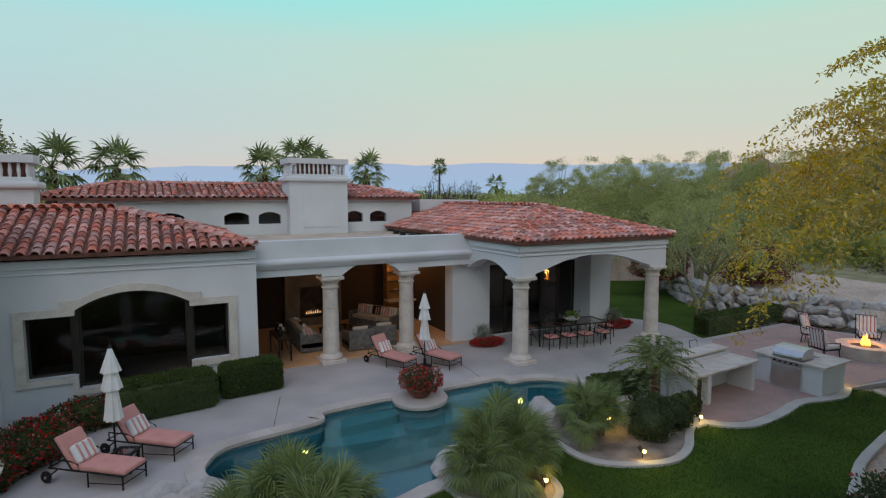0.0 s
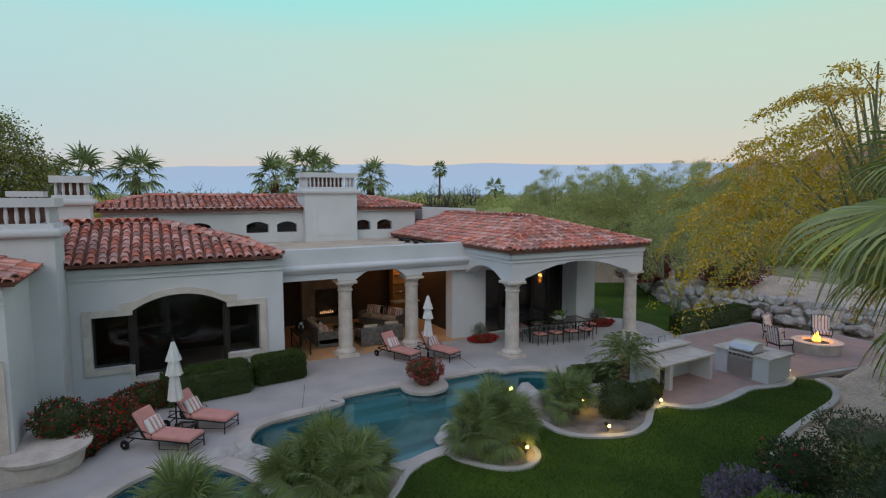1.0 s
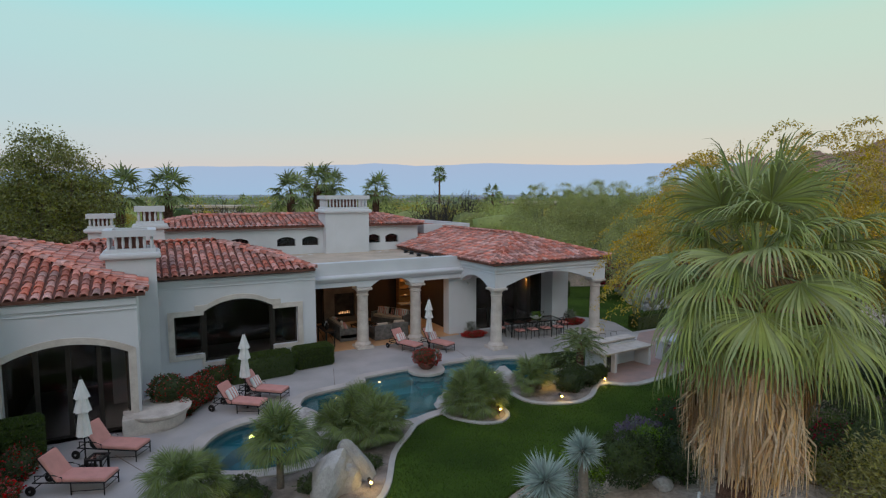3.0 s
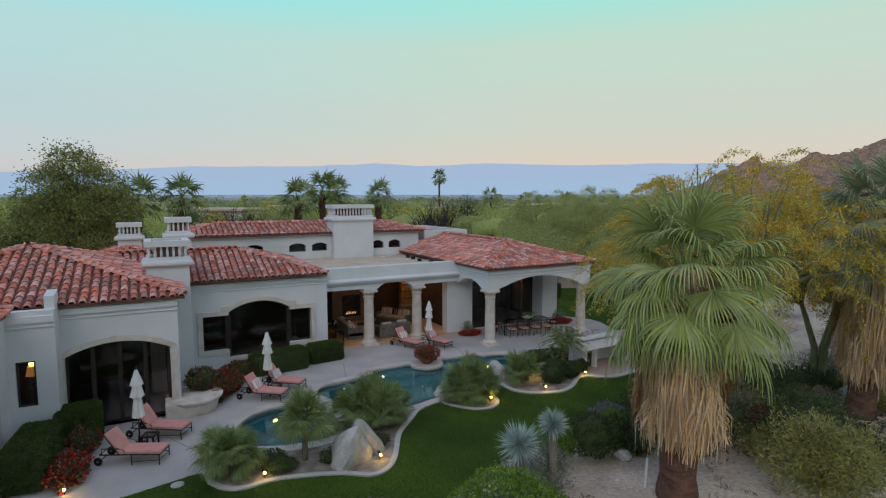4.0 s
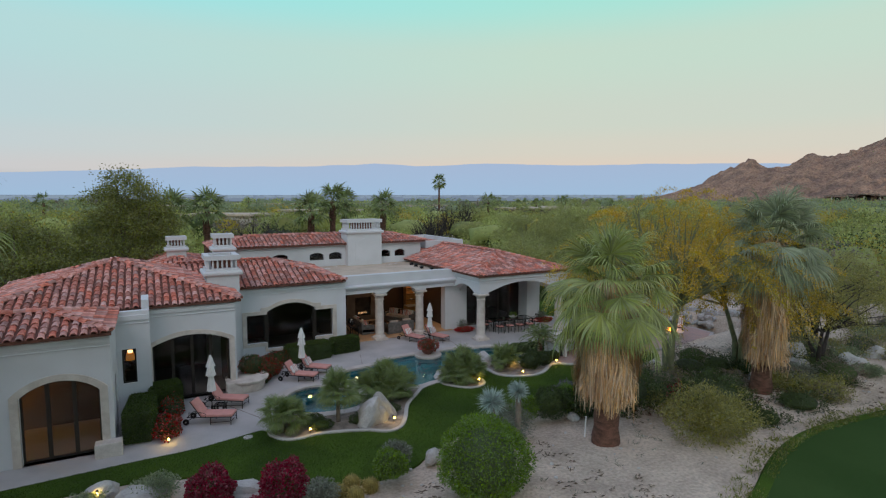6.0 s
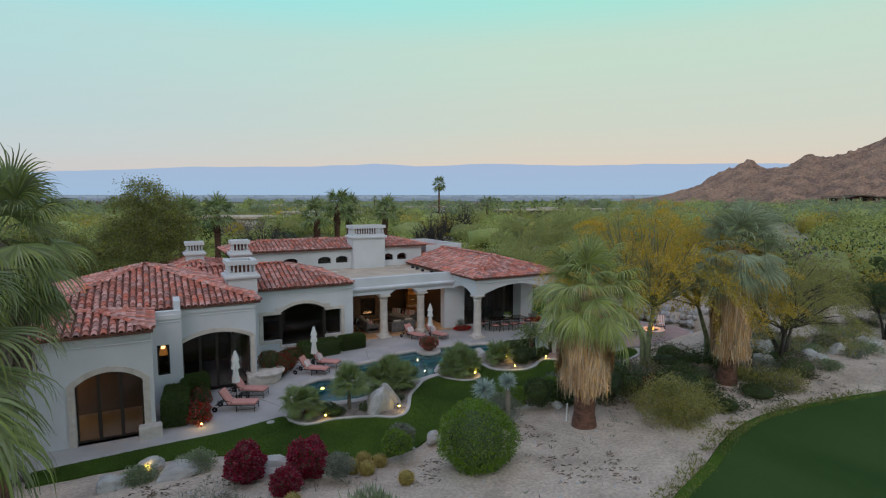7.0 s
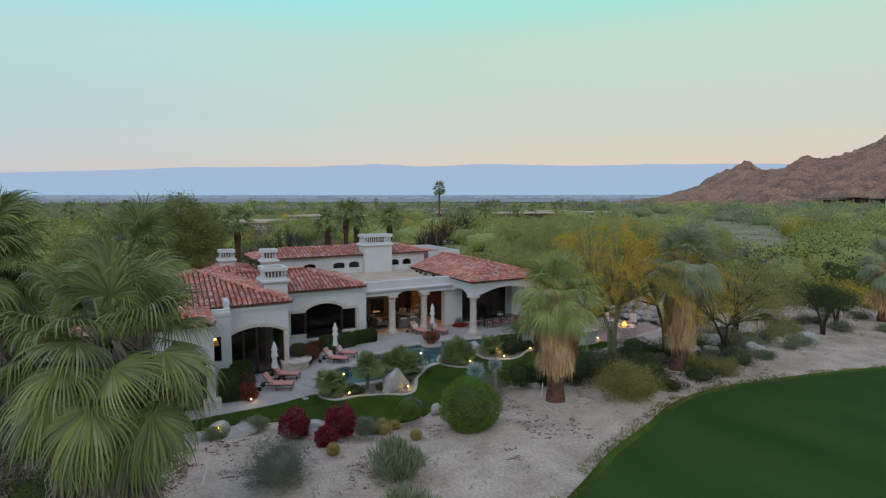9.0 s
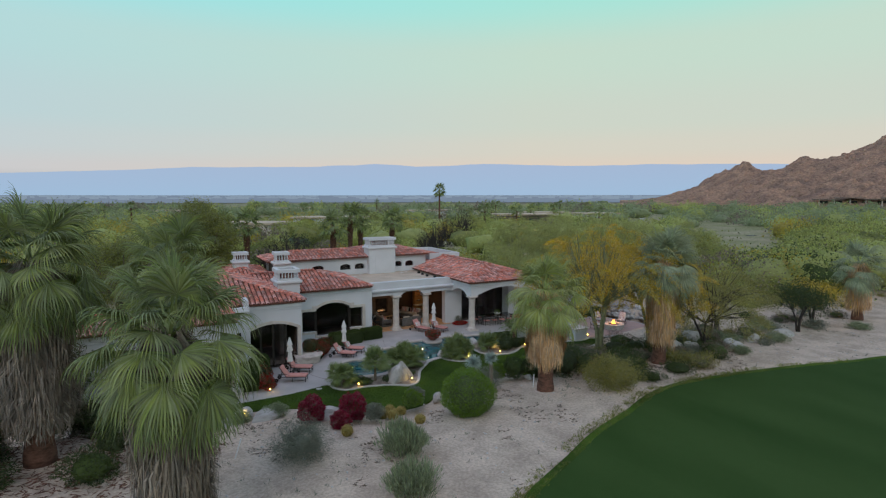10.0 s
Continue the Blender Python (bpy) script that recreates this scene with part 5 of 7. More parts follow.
for x, y, r, h, m, lab in ((-4.6, -12.6, 0.7, 1.15, DARKLEAF, "dark rounded shrub on the sand"), (-3.6, -12.5, 0.6, 1.1, BUSHGREEN, "rounded green shrub on the sand"), (-3.3, -13.1, 0.62, 1.2, DARKLEAF, "clipped oval dark green shrub"),
                          (-2.4, -11.2, 0.8, 0.8, PURPLE, "low shrub with pale purple flowers"), (-1.0, -11.4, 0.8, 1.3, DARKLEAF, "dark shrub with a few red flowers"), (-5.6, -12.2, 0.55, 0.8, BUSHGREEN, "small yellow-green shrub on sand"),
                          (-12.2, -14.0, 0.5, 0.8, BUSHGREEN, "small bright green shrub on sand"), (-11.7, -13.3, 0.5, 0.7, GREYLEAF, "small dry grey-green shrub"), (-14.6, -14.6, 0.5, 0.7, GREYLEAF, "small dry twiggy shrub"), (-18.8, -11.2, 0.7, 0.6, SAGE, "low sprawling sage among boulders"), (-20.6, -11.3, 0.6, 0.5, SAGE, "low sprawling sage among boulders")):
    shrub("shrub", (x, y, 0.1 + 0.3 * (y < -12)), r, h, m if m is not PURPLE else GREYLEAF, 3600, 0.085, lab, "shrub", PURPLE if m is PURPLE else (RED if "red" in lab else None), 1500 if m is PURPLE else 60, "shrubs on the sand")
shrub("wild_shrub", (-0.9, -17.2, 0.4), (1.55, 1.5), 1.95, GREENTREE, 14000, 0.13, "large wild olive-green shrub by the fairway", "shrub", narrow=0.25, lumpy=0.35)
shrub("wild_shrub", (1.3, -15.6, 0.4), (1.5, 1.2), 1.6, DARKLEAF, 6000, 0.12, "dark wild shrub under the trees", "shrub", narrow=0.3, lumpy=0.35)
shrub("wild_shrub", (-1.5, -13.6, 0.4), (1.3, 1.2), 1.9, DARKLEAF, 5000, 0.12, "dark wild shrub under the trees", "shrub", narrow=0.3, lumpy=0.35)
for x, y, r, h in ((7.6, -15.8, 0.8, 0.7), (9.2, -14.8, 0.9, 0.7), (12.5, -16.2, 0.7, 0.5), (14.2, -14.2, 0.9, 0.8), (18, -15.5, 1.0, 0.7), (20, -13, 1.3, 1.0), (25, -14.6, 1.0, 0.8), (13, -11.5, 1.3, 1.1), (9, -12, 1.2, 1.0), (28, -16.5, 1.0, 0.6)):
    shrub("desert_shrub", (x, y, 0.4), r, h, GREYLEAF if x % 2 > 0.5 else SAGE, 2600, 0.13, "low grey-green desert shrub among boulders", "shrub", narrow=0.25, lumpy=0.35, group="desert shrubs")
for x, y, r, h in ((-0.85, -6.3, 0.55, 0.75), (0.2, -6.15, 0.45, 0.7), (-0.3, -5.75, 0.5, 0.8), (1.2, -5.75, 0.35, 0.5)):
    shrub("round_shrub", (x, y, 0.02), r, h, DARKLEAF, 3200, 0.065, "small rounded dark green shrub in the bed", "shrub", group="rounded shrubs in the bed")
for x, y in ((-12.9, -8.6), (-13.1, -8.0), (-11.3, -8.8), (-9.9, -8.4)):
    shrub("ground_cover", (x, y, 0.02), (0.5, 0.4), 0.35, DARKLEAF, 1200, 0.07, "low dark ground cover in the bed", "shrub", group="ground cover")


def yucca(base, centre_z, r, label):
    ob = thing("yucca", label, "yucca", pose(*base), "blue yuccas")
    c = centre_z - base[2]
    part("trunk", tube(bmesh.new(), [(0, 0, -0.2), (0.03, 0, c * 0.5), (0, 0, c)], [0.12, 0.11, 0.09], 10), SKIRTGREY, ob)
    p, d = ball(620, 0.1)
    d[:, 2] = d[:, 2] * 0.9 + 0.1
    leaf_part("leaves", p * 0.06 + np.array([0, 0, c]), d, r, 0.035, BLUELEAF, ob)
    return ob


yucca((-7.1, -13.8, 0.35), 2.2, 0.36, "blue spiky yucca ball on a shaggy trunk")
yucca((-8.85, -14.75, 0.38), 2.45, 0.45, "large blue spiky yucca behind the round bush")


def barrel_cactus(x, y, z, r):
    ob = thing("barrel_cactus", "golden ribbed barrel cactus", "cactus", pose(x, y, z), "barrel cacti")
    bm = bmesh.new()
    rings, seg = 9, 44
    vs = []
    for j in range(rings + 1):
        t = math.pi * (0.04 + 0.80 * j / rings)
        row = []
        for i in range(seg):
            rr = r * (1.0 if i % 2 else 0.86) * math.sin(t) ** 0.8
            row.append(bm.verts.new((rr * math.cos(2 * math.pi * i / seg), rr * math.sin(2 * math.pi * i / seg), r * 0.85 + r * 0.95 * math.cos(t))))
        vs.append(row)
    for a, b in zip(vs, vs[1:]):
        for i in range(seg):
            bm.faces.new((a[i], a[(i + 1) % seg], b[(i + 1) % seg], b[i]))
    bm.faces.new(vs[0])
    part("body", bm, CACTUS, ob)
    q, d = ball(420, 1.0)
    q = q[q[:, 2] > -0.4]
    tagged(leaf_part("spines", q * r * 0.98 + np.array([0, 0, r * 0.85]), q, 0.07, 0.012, SPINE, ob), kind="stuff")


CACTUS = material("cactus_skin", (0.26, 0.20, 0.05), 0.8, vary=0.2, scale=6, fine=40)
SPINE = material("cactus_spines", (0.50, 0.36, 0.13), 0.8, vary=0.1, rand=0.2, island=True)
for x, y, r in ((-13.9, -14.0, 0.29), (-13.3, -13.5, 0.27), (-13.5, -14.4, 0.28), (-12.85, -13.95, 0.26), (-12.7, -16.0, 0.26), (-16.45, -15.95, 0.27)):
    barrel_cactus(x, y, ground_z(x, y) - 0.04, r)

# ---- boulders ----
def boulder_mesh(seed, n=3, rough=0.28):
    bm = bmesh.new()
    bmesh.ops.create_icosphere(bm, subdivisions=n, radius=1)
    for v in bm.verts:
        o = v.co.copy()
        f = 1 + rough * noise.noise(o * 1.1 + Vector((seed * 3.1, 0, 0))) * 2 + 0.10 * noise.noise(o * 3 + Vector((0, seed, 0)))
        q = o * f
        for k in range(5):
            r = random.Random(seed * 17 + k)
            nrm = Vector((r.uniform(-1, 1), r.uniform(-1, 1), r.uniform(-0.4, 1))).normalized()
            over = q.dot(nrm) - 0.72
            if over > 0:
                q -= nrm * over * 0.85
        v.co = q
    return bm_mesh("boulder", bm, BOULDER, False)


ROCKS = [boulder_mesh(k) for k in range(7)]


def boulder(x, y, z, sx, sy, sz, rz, k, label="pale weathered granite boulder", tilt=0, group="boulders"):
    ob = new("boulder", ROCKS[k % 7])
    ob.matrix_basis = pose(x, y, z, tilt, tilt * 0.5, rz) @ Matrix.Diagonal((sx, sy, sz, 1))
    return tagged(ob, label, "boulder", group)


boulder(-10.95, -9.0, 0.36, 0.66, 0.52, 0.85, 20, 1, "large smooth whitish boulder in the bed", 12)
boulder(-10.3, -8.6, 0.42, 0.36, 0.42, 0.9, 60, 2, "tall leaning whitish boulder slab", -22)
for q in ((-10.4, -7.9, 0.1, 0.4, 0.3, 0.35, 0, 3), (-5.75, -5.35, 0.05, 0.45, 0.35, 0.4, 30, 4), (-5.4, -6.5, 0.05, 0.3, 0.25, 0.25, 0, 5), (-2.5, -4.5, 0.1, 0.7, 0.45, 0.5, 20, 6), (-1.5, -5.15, 0.1, 0.6, 0.4, 0.4, -20, 0), (-10.45, -3.75, 0.0, 0.5, 0.3, 0.25, 15, 1), (-10.1, -4.4, 0.0, 0.4, 0.3, 0.2, 70, 2), (-8.2, -6.1, 0.05, 0.35, 0.3, 0.35, 0, 3), (-11.2, -3.65, 0.0, 0.45, 0.3, 0.22, 0, 5),
          (-21.3, -11.4, 0.25, 0.6, 0.42, 0.32, 0, 3), (-20.3, -10.7, 0.25, 0.7, 0.45, 0.36, 30, 4), (-19.2, -11.5, 0.25, 0.95, 0.42, 0.32, 10, 6), (-16.4, -12.8, 0.3, 1.0, 0.5, 0.4, -15, 0), (-17.0, -12.3, 0.3, 0.6, 0.4, 0.4, 0, 2), (-10.3, -13.3, 0.3, 0.35, 0.3, 0.3, 0, 1), (-3.9, -13.2, 0.4, 0.25, 0.2, 0.2, 0, 2),
          (10.2, -14.2, 0.5, 1.0, 0.7, 0.6, 0, 3), (11.2, -15.0, 0.5, 0.8, 0.6, 0.5, 40, 4), (8.8, -13.6, 0.5, 0.8, 0.6, 0.6, 0, 5), (13.4, -15.0, 0.5, 0.9, 0.7, 0.5, 20, 6), (16.5, -14.8, 0.5, 0.9, 0.6, 0.5, 0, 0), (7.0, -14.0, 0.5, 0.7, 0.5, 0.5, 0, 1), (20.5, -14.5, 0.5, 1.0, 0.8, 0.5, 0, 2), (12.0, -12.8, 0.6, 1.2, 0.8, 0.8, 0, 3)):
    boulder(*q)
bmx = bmesh.new()
for i in range(520):
    x, y = random.uniform(-24, 26), random.uniform(-24, -12)
    if not inside((x, y), FAIR_ALL) and not inside((x, y), HOLE):
        s = random.uniform(0.025, 0.09)
        bmesh.ops.create_icosphere(bmx, subdivisions=1, radius=s, matrix=pose(x, y, ground_z(x, y) + s * 0.1, random.uniform(0, 90), 0, random.uniform(0, 360)) @ Matrix.Diagonal((1, 0.8, 0.6, 1)))
tagged(part("stones", bmx, BOULDER), "small stones scattered over the sand", "stones", kind="stuff")
lp, ld = [], []
for i in range(900):
    x, y = random.uniform(-24, 26), random.uniform(-24, -11.5)
    if not inside((x, y), FAIR_ALL) and not inside((x, y), HOLE) and noise.noise((x * 0.5, y * 0.5, 2)) > 0.05:
        for q in range(6):
            lp.append((x + random.uniform(-0.1, 0.1), y + random.uniform(-0.1, 0.1), ground_z(x, y)))
            ld.append((random.uniform(-1, 1), random.uniform(-1, 1), 0.7))
tagged(leaf_part("dry_tufts", lp, ld, 0.16, 0.03, GREYLEAF, None), "dry grass tufts and litter on the sand", "grass", kind="stuff")

# brown litter, laid also to darken the ground shaded by palms and trees
lp, ld = [], []
for cx, cy, rr, n in ((-23.9, -21.5, 2.6, 900), (-28.4, -12.6, 3.0, 1100), (-24.1, -14.2, 2.4, 900), (5.4, -15.0, 1.8, 160), (1.5, -13.0, 3.0, 700), (-26.5, -18, 3.0, 500)):
    for i in range(n):
        a, q = random.uniform(0, 6.283), rr * math.sqrt(random.random())
        x, y = cx + q * math.cos(a), cy + q * math.sin(a)
        lp.append((x, y, ground_z(x, y) + 0.012))
        ld.append((random.uniform(-1, 1), random.uniform(-1, 1), 0.08))
tagged(leaf_part("palm_litter", lp, ld, 0.34, 0.05, PALMTRUNK, None), "dry brown leaf litter that also darkens the shaded ground under the palms", "litter", kind="stuff")

lp, ld = [], []
for i in range(len(FAIR) - 9):
    for k in range(70):
        t, w = random.random(), random.uniform(-0.15, 0.75) ** 2 * 1.5
        x = FAIR[i][0] + (FAIR[i + 1][0] - FAIR[i][0]) * t - 0.3 * w + random.uniform(-0.1, 0.1)
        y = FAIR[i][1] + (FAIR[i + 1][1] - FAIR[i][1]) * t + w + random.uniform(-0.1, 0.1)
        if noise.noise((x * 0.7, y * 0.7, 6)) > -0.15:
            for q in range(4):
                lp.append((x + random.uniform(-0.06, 0.06), y + random.uniform(-0.06, 0.06), max(ground_z(x, y), 0.40)))
                ld.append((random.uniform(-1, 1), random.uniform(-1, 1), 0.8))
tagged(leaf_part("rough_grass", lp, ld, 0.15, 0.03, SHADETREE, None), "ragged rough grass along the fairway", "grass", kind="stuff")
lp, ld = [], []
for i in range(2600):
    x, y = random.uniform(-24, 14), random.uniform(-26, -12)
    if noise.noise((x * 0.35, y * 0.35, 12)) + 0.5 * noise.noise((x * 1.3, y * 1.3, 3)) > 0.22 and not inside((x, y), FAIR_ALL) and not inside((x, y), HOLE):
        for q in range(5):
            lp.append((x + random.uniform(-0.15, 0.15), y + random.uniform(-0.1, 0.1), ground_z(x, y) + 0.012))
            ld.append((random.uniform(-1, 1), random.uniform(-0.4, 0.4), 0.06))
tagged(leaf_part("dry_litter", lp, ld, 0.17, 0.05, BARK, None), "dark flat patches of dry litter on the sand", "litter", kind="stuff")

# retaining wall of rounded stones behind the terrace
RW = [(19.5, 11.5), (16.5, 7.6), (14.6, 5.0), (13.5, 2.6), (14.6, 1.2), (15.0, -0.6), (15.2, -2.6), (16.0, -5.0), (17.5, -6.8)]
rw = tagged(new("retaining_wall"), "dry-laid retaining wall of pale rounded stones", "wall", kind="structure")
for a, b in zip(RW, RW[1:]):
    n = int(math.dist(a, b) / 0.48)
    for i in range(n):
        for k in range(3):
            t = (i + 0.5 * (k % 2) + random.uniform(-0.15, 0.15)) / n
            ob = new("stone", ROCKS[random.randrange(7)])
            ob.parent = rw
            ob.matrix_basis = pose(a[0] + (b[0] - a[0]) * t + 0.22 * k, a[1] + (b[1] - a[1]) * t + 0.10 * k, 0.22 + 0.40 * k, random.uniform(0, 40), random.uniform(0, 40), random.uniform(0, 360)) @ Matrix.Diagonal((random.uniform(0.24, 0.38), random.uniform(0.24, 0.34), random.uniform(0.2, 0.28), 1))

# ---- trees ----
def grow_tree(name, base, height, spread, mat, bark, label, clumps=46, per=260, size=0.14, narrow=0.35, clump_r=0.75, lean=(0, 0), low=0.35, limbs=9, r_trunk=0.16, droop=0.0, group="", stems=3, category="tree", twig=0.0):
    """A tree with several stems, limbs that reach into the crown, and clumps of small leaves with gaps between them."""
    ob = thing(name, label, category, pose(*base), group)
    rs = random.Random(int(base[0] * 13 + base[1] * 7) & 0xffff)
    cl = []
    for i in range(clumps):
        a, rr = rs.uniform(0, 2 * math.pi), math.sqrt(rs.random())
        top = math.sqrt(max(0, 1 - rr * rr * 0.85))
        z = height * (low + (1 - low) * top * rs.uniform(0.35, 1.0))
        cl.append(Vector((spread * rr * math.cos(a) + lean[0] * z, spread * rr * math.sin(a) + lean[1] * z, z)))
    forks = []
    for s in range(stems):
        a = 2 * math.pi * s / stems + rs.uniform(-0.4, 0.4)
        top = Vector((0.22 * spread * math.cos(a) + lean[0] * height * 0.4, 0.22 * spread * math.sin(a) + lean[1] * height * 0.4, height * 0.42))
        mid = Vector((0.3 * top.x + rs.uniform(-0.1, 0.1), 0.3 * top.y + rs.uniform(-0.1, 0.1), height * 0.2))
        part("stem", bm_mesh("stem", tube(bmesh.new(), [(0.08 * math.cos(a), 0.08 * math.sin(a), -0.2), mid, top], [r_trunk, r_trunk * 0.8, r_trunk * 0.55], 8), bark, True), bark, ob)
        forks.append((mid, top))
    for c in cl[:limbs * stems]:
        mid, top = min(forks, key=lambda f: (f[1] - c).length)
        j = top.lerp(c, 0.5) + Vector((rs.uniform(-0.2, 0.2), rs.uniform(-0.2, 0.2), rs.uniform(0, 0.3)))
        part("limb", tube(bmesh.new(), [top * 0.98, j, c], [r_trunk * 0.42, r_trunk * 0.26, r_trunk * 0.1], 5), bark, ob)
    if not per:
        tw = bmesh.new()
        for c in cl:
            for q in range(3):
                e = c + Vector((rs.uniform(-0.7, 0.7), rs.uniform(-0.7, 0.7), rs.uniform(0.1, 0.9)))
                tube(tw, [c, c.lerp(e, 0.5) + Vector((rs.uniform(-0.1, 0.1), rs.uniform(-0.1, 0.1), 0)), e], [0.024, 0.016, 0.008], 3, False)
        tagged(part("branchwork", tw, bark, ob), kind="stuff")
    if per:
        C = np.array([tuple(c) for c in cl])
        idx = np.repeat(np.arange(len(cl)), per)
        off = rng.normal(size=(len(idx), 3)) * np.array([1, 1, 0.62]) * clump_r * 0.55
        scale = rng.uniform(0.6, 1.35, len(cl))[idx][:, None]
        p = C[idx] + off * scale
        if twig:
            # each clump is a drooping spray: leaves along a thin twig
            out = C * np.array([1, 1, 0]) / (np.linalg.norm(C[:, :2], axis=1, keepdims=True) + 0.3) + rng.normal(size=C.shape) * 0.55
            out /= np.linalg.norm(out, axis=1, keepdims=True)
            ln = rng.uniform(0.6, 1.3, (len(cl), 1)) * twig
            f = rng.random((len(idx), 1)) ** 0.8
            p = C[idx] + out[idx] * ln[idx] * f - np.array([0, 0, 0.55]) * ln[idx] * f * f + off * 0.32 * (1.15 - 0.6 * f)
            vs, fs = [], []
            for c, o, q in zip(C, out, ln[:, 0]):
                s = np.cross(o, (0, 0, 1)); s = s / (np.linalg.norm(s) + 1e-6)
                b = len(vs)
                for g in (0, 0.5, 1.0):
                    m = c + o * q * g - np.array([0, 0, 0.55]) * q * g * g
                    vs += [tuple(m - s * 0.012 * (1.1 - g)), tuple(m + s * 0.012 * (1.1 - g))]
                fs += [(b, b + 1, b + 3, b + 2), (b + 2, b + 3, b + 5, b + 4)]
            part("branchwork", fast_mesh("branchwork", vs, fs, bark), bark, ob)
        d = off / (np.linalg.norm(off, axis=1, keepdims=True) + 1e-6) + rng.normal(size=off.shape) * 0.8
        d[:, 2] -= droop
        leaf_part("crown", p, d, size, size * narrow, mat, ob, bend=0.1)
    return ob


grow_tree("palo_verde", (3.2, -11.9, 0.4), 9.2, 4.3, YELLOWGREEN, GREENBARK, "spreading palo verde tree with yellow-green blossom", 300, 200, 0.10, 0.40, 0.5, twig=2.1, r_trunk=0.18, limbs=26, droop=0.5, low=0.45)
grow_tree("palo_verde", (7.3, -12.7, 0.4), 8.0, 3.2, YELLOWGREEN, GREENBARK, "spreading palo verde tree with yellow-green blossom", 190, 270, 0.09, 0.42, 0.75, twig=1.3, r_trunk=0.16, limbs=18, droop=0.5, low=0.34)
grow_tree("mesquite", (10.4, -14.8, 0.45), 5.4, 3.4, GREENTREE, DARKBARK, "airy mesquite tree with dark crooked stems", 120, 190, 0.12, 0.3, 0.95, twig=1.1, r_trunk=0.13, limbs=12, droop=0.3)
grow_tree("mesquite", (16.5, -11.5, 0.6), 5.6, 3.6, GREENTREE, DARKBARK, "airy mesquite tree with dark crooked stems", 120, 180, 0.12, 0.3, 0.95, twig=1.1, r_trunk=0.13, limbs=12, droop=0.3)
grow_tree("mesquite", (22.5, -14.6, 0.6), 3.8, 2.2, DARKLEAF, DARKBARK, "small dark green tree by the fairway", 44, 240, 0.14, 0.4, 0.8, r_trunk=0.1)
grow_tree("mesquite", (26.5, -13.6, 0.6), 3.6, 2.2, YELLOWGREEN, DARKBARK, "small yellow-green tree by the fairway", 40, 240, 0.14, 0.4, 0.8, r_trunk=0.1)
grow_tree("acacia", (11.0, 1.2, 0.0), 5.2, 3.2, PALEGREEN, GREENBARK, "pale-trunked airy green tree on the rear lawn", 60, 170, 0.15, 0.2, 1.0, twig=1.0, r_trunk=0.11, limbs=14, droop=-0.8, low=0.55)
grow_tree("acacia", (15.5, 4.6, 0.9), 5.6, 3.6, PALEGREEN, GREENBARK, "pale-trunked airy green tree on the bank", 80, 190, 0.15, 0.2, 1.05, twig=1.1, r_trunk=0.12, limbs=14, droop=-0.8, low=0.5)
grow_tree("acacia", (21, 12, 1.4), 5.8, 4.2, PALEGREEN, GREENBARK, "airy pale green tree on the bank", 80, 220, 0.19, 0.25, 1.1, r_trunk=0.12)
grow_tree("acacia", (13.5, 13, 0.4), 4.8, 3.4, PALEGREEN, GREENBARK, "airy pale green tree behind the roof", 64, 220, 0.19, 0.25, 1.1, r_trunk=0.12)
for x, y, z, h, sp in ((17, 17, 0.6, 8.0, 3.6), (20.5, 13.5, 1.2, 7.6, 3.4), (24, 10, 1.5, 7.6, 3.6), (27.5, 7, 1.6, 7.4, 3.6), (29, 13, 1.5, 8.2, 3.8), (24, 18.5, 1.4, 8.0, 3.8), (32, 3, 1.6, 7.0, 3.4)):
    grow_tree("acacia", (x, y, z), h, sp, PALEGREEN, GREENBARK, "tall airy pale green tree on the bank", 130, 330, 0.13, 0.24, 1.0, twig=1.0, r_trunk=0.11, limbs=12, droop=-0.8, low=0.3, group="pale trees on the bank")
grow_tree("ironwood", (-19.9, 17.6, 0), 10.9, 3.5, SHADETREE, BARK, "dense olive-green tree beside the house", 150, 300, 0.17, 0.5, 0.85, r_trunk=0.24, limbs=14, low=0.28)
grow_tree("ironwood", (-26.5, 15.0, 0), 7.8, 4.0, SHADETREE, BARK, "dense olive-green tree beside the house", 120, 280, 0.18, 0.5, 0.9, r_trunk=0.22, low=0.25)
grow_tree("ironwood", (-36, 10, 0), 7.5, 4.4, YELLOWGREEN, BARK, "yellow-green tree beside the house", 90, 220, 0.24, 0.5, 1.2, r_trunk=0.22, low=0.25)
for x, y, h, s in ((-8.5, 31, 6.9, 2.6), (-6.3, 33, 6.3, 2.4), (40, 70, 8.6, 3.2), (17.5, 40, 7.8, 2.6), (13.5, 36, 6.6, 2.0), (28, 55, 8.0, 3.0), (-10.5, 33, 5.5, 2.0)):
    grow_tree("bare_tree", (x, y, 0), h, s, DARKLEAF, DARKBARK, "leafless dark branching tree behind the house", 90, 0, limbs=30, r_trunk=0.17, low=0.3, group="bare trees")

grow_tree("ironwood", (-30.5, -6.5, 0.3), 5.0, 3.2, DARKLEAF, BARK, "dark dense tree behind the west palms", 80, 260, 0.2, 0.5, 1.0, r_trunk=0.2, low=0.1)
grow_tree("ironwood", (-33.5, -13.0, 0.3), 5.0, 3.2, DARKLEAF, BARK, "dark dense tree behind the west palms", 80, 260, 0.2, 0.5, 1.0, r_trunk=0.2, low=0.1)
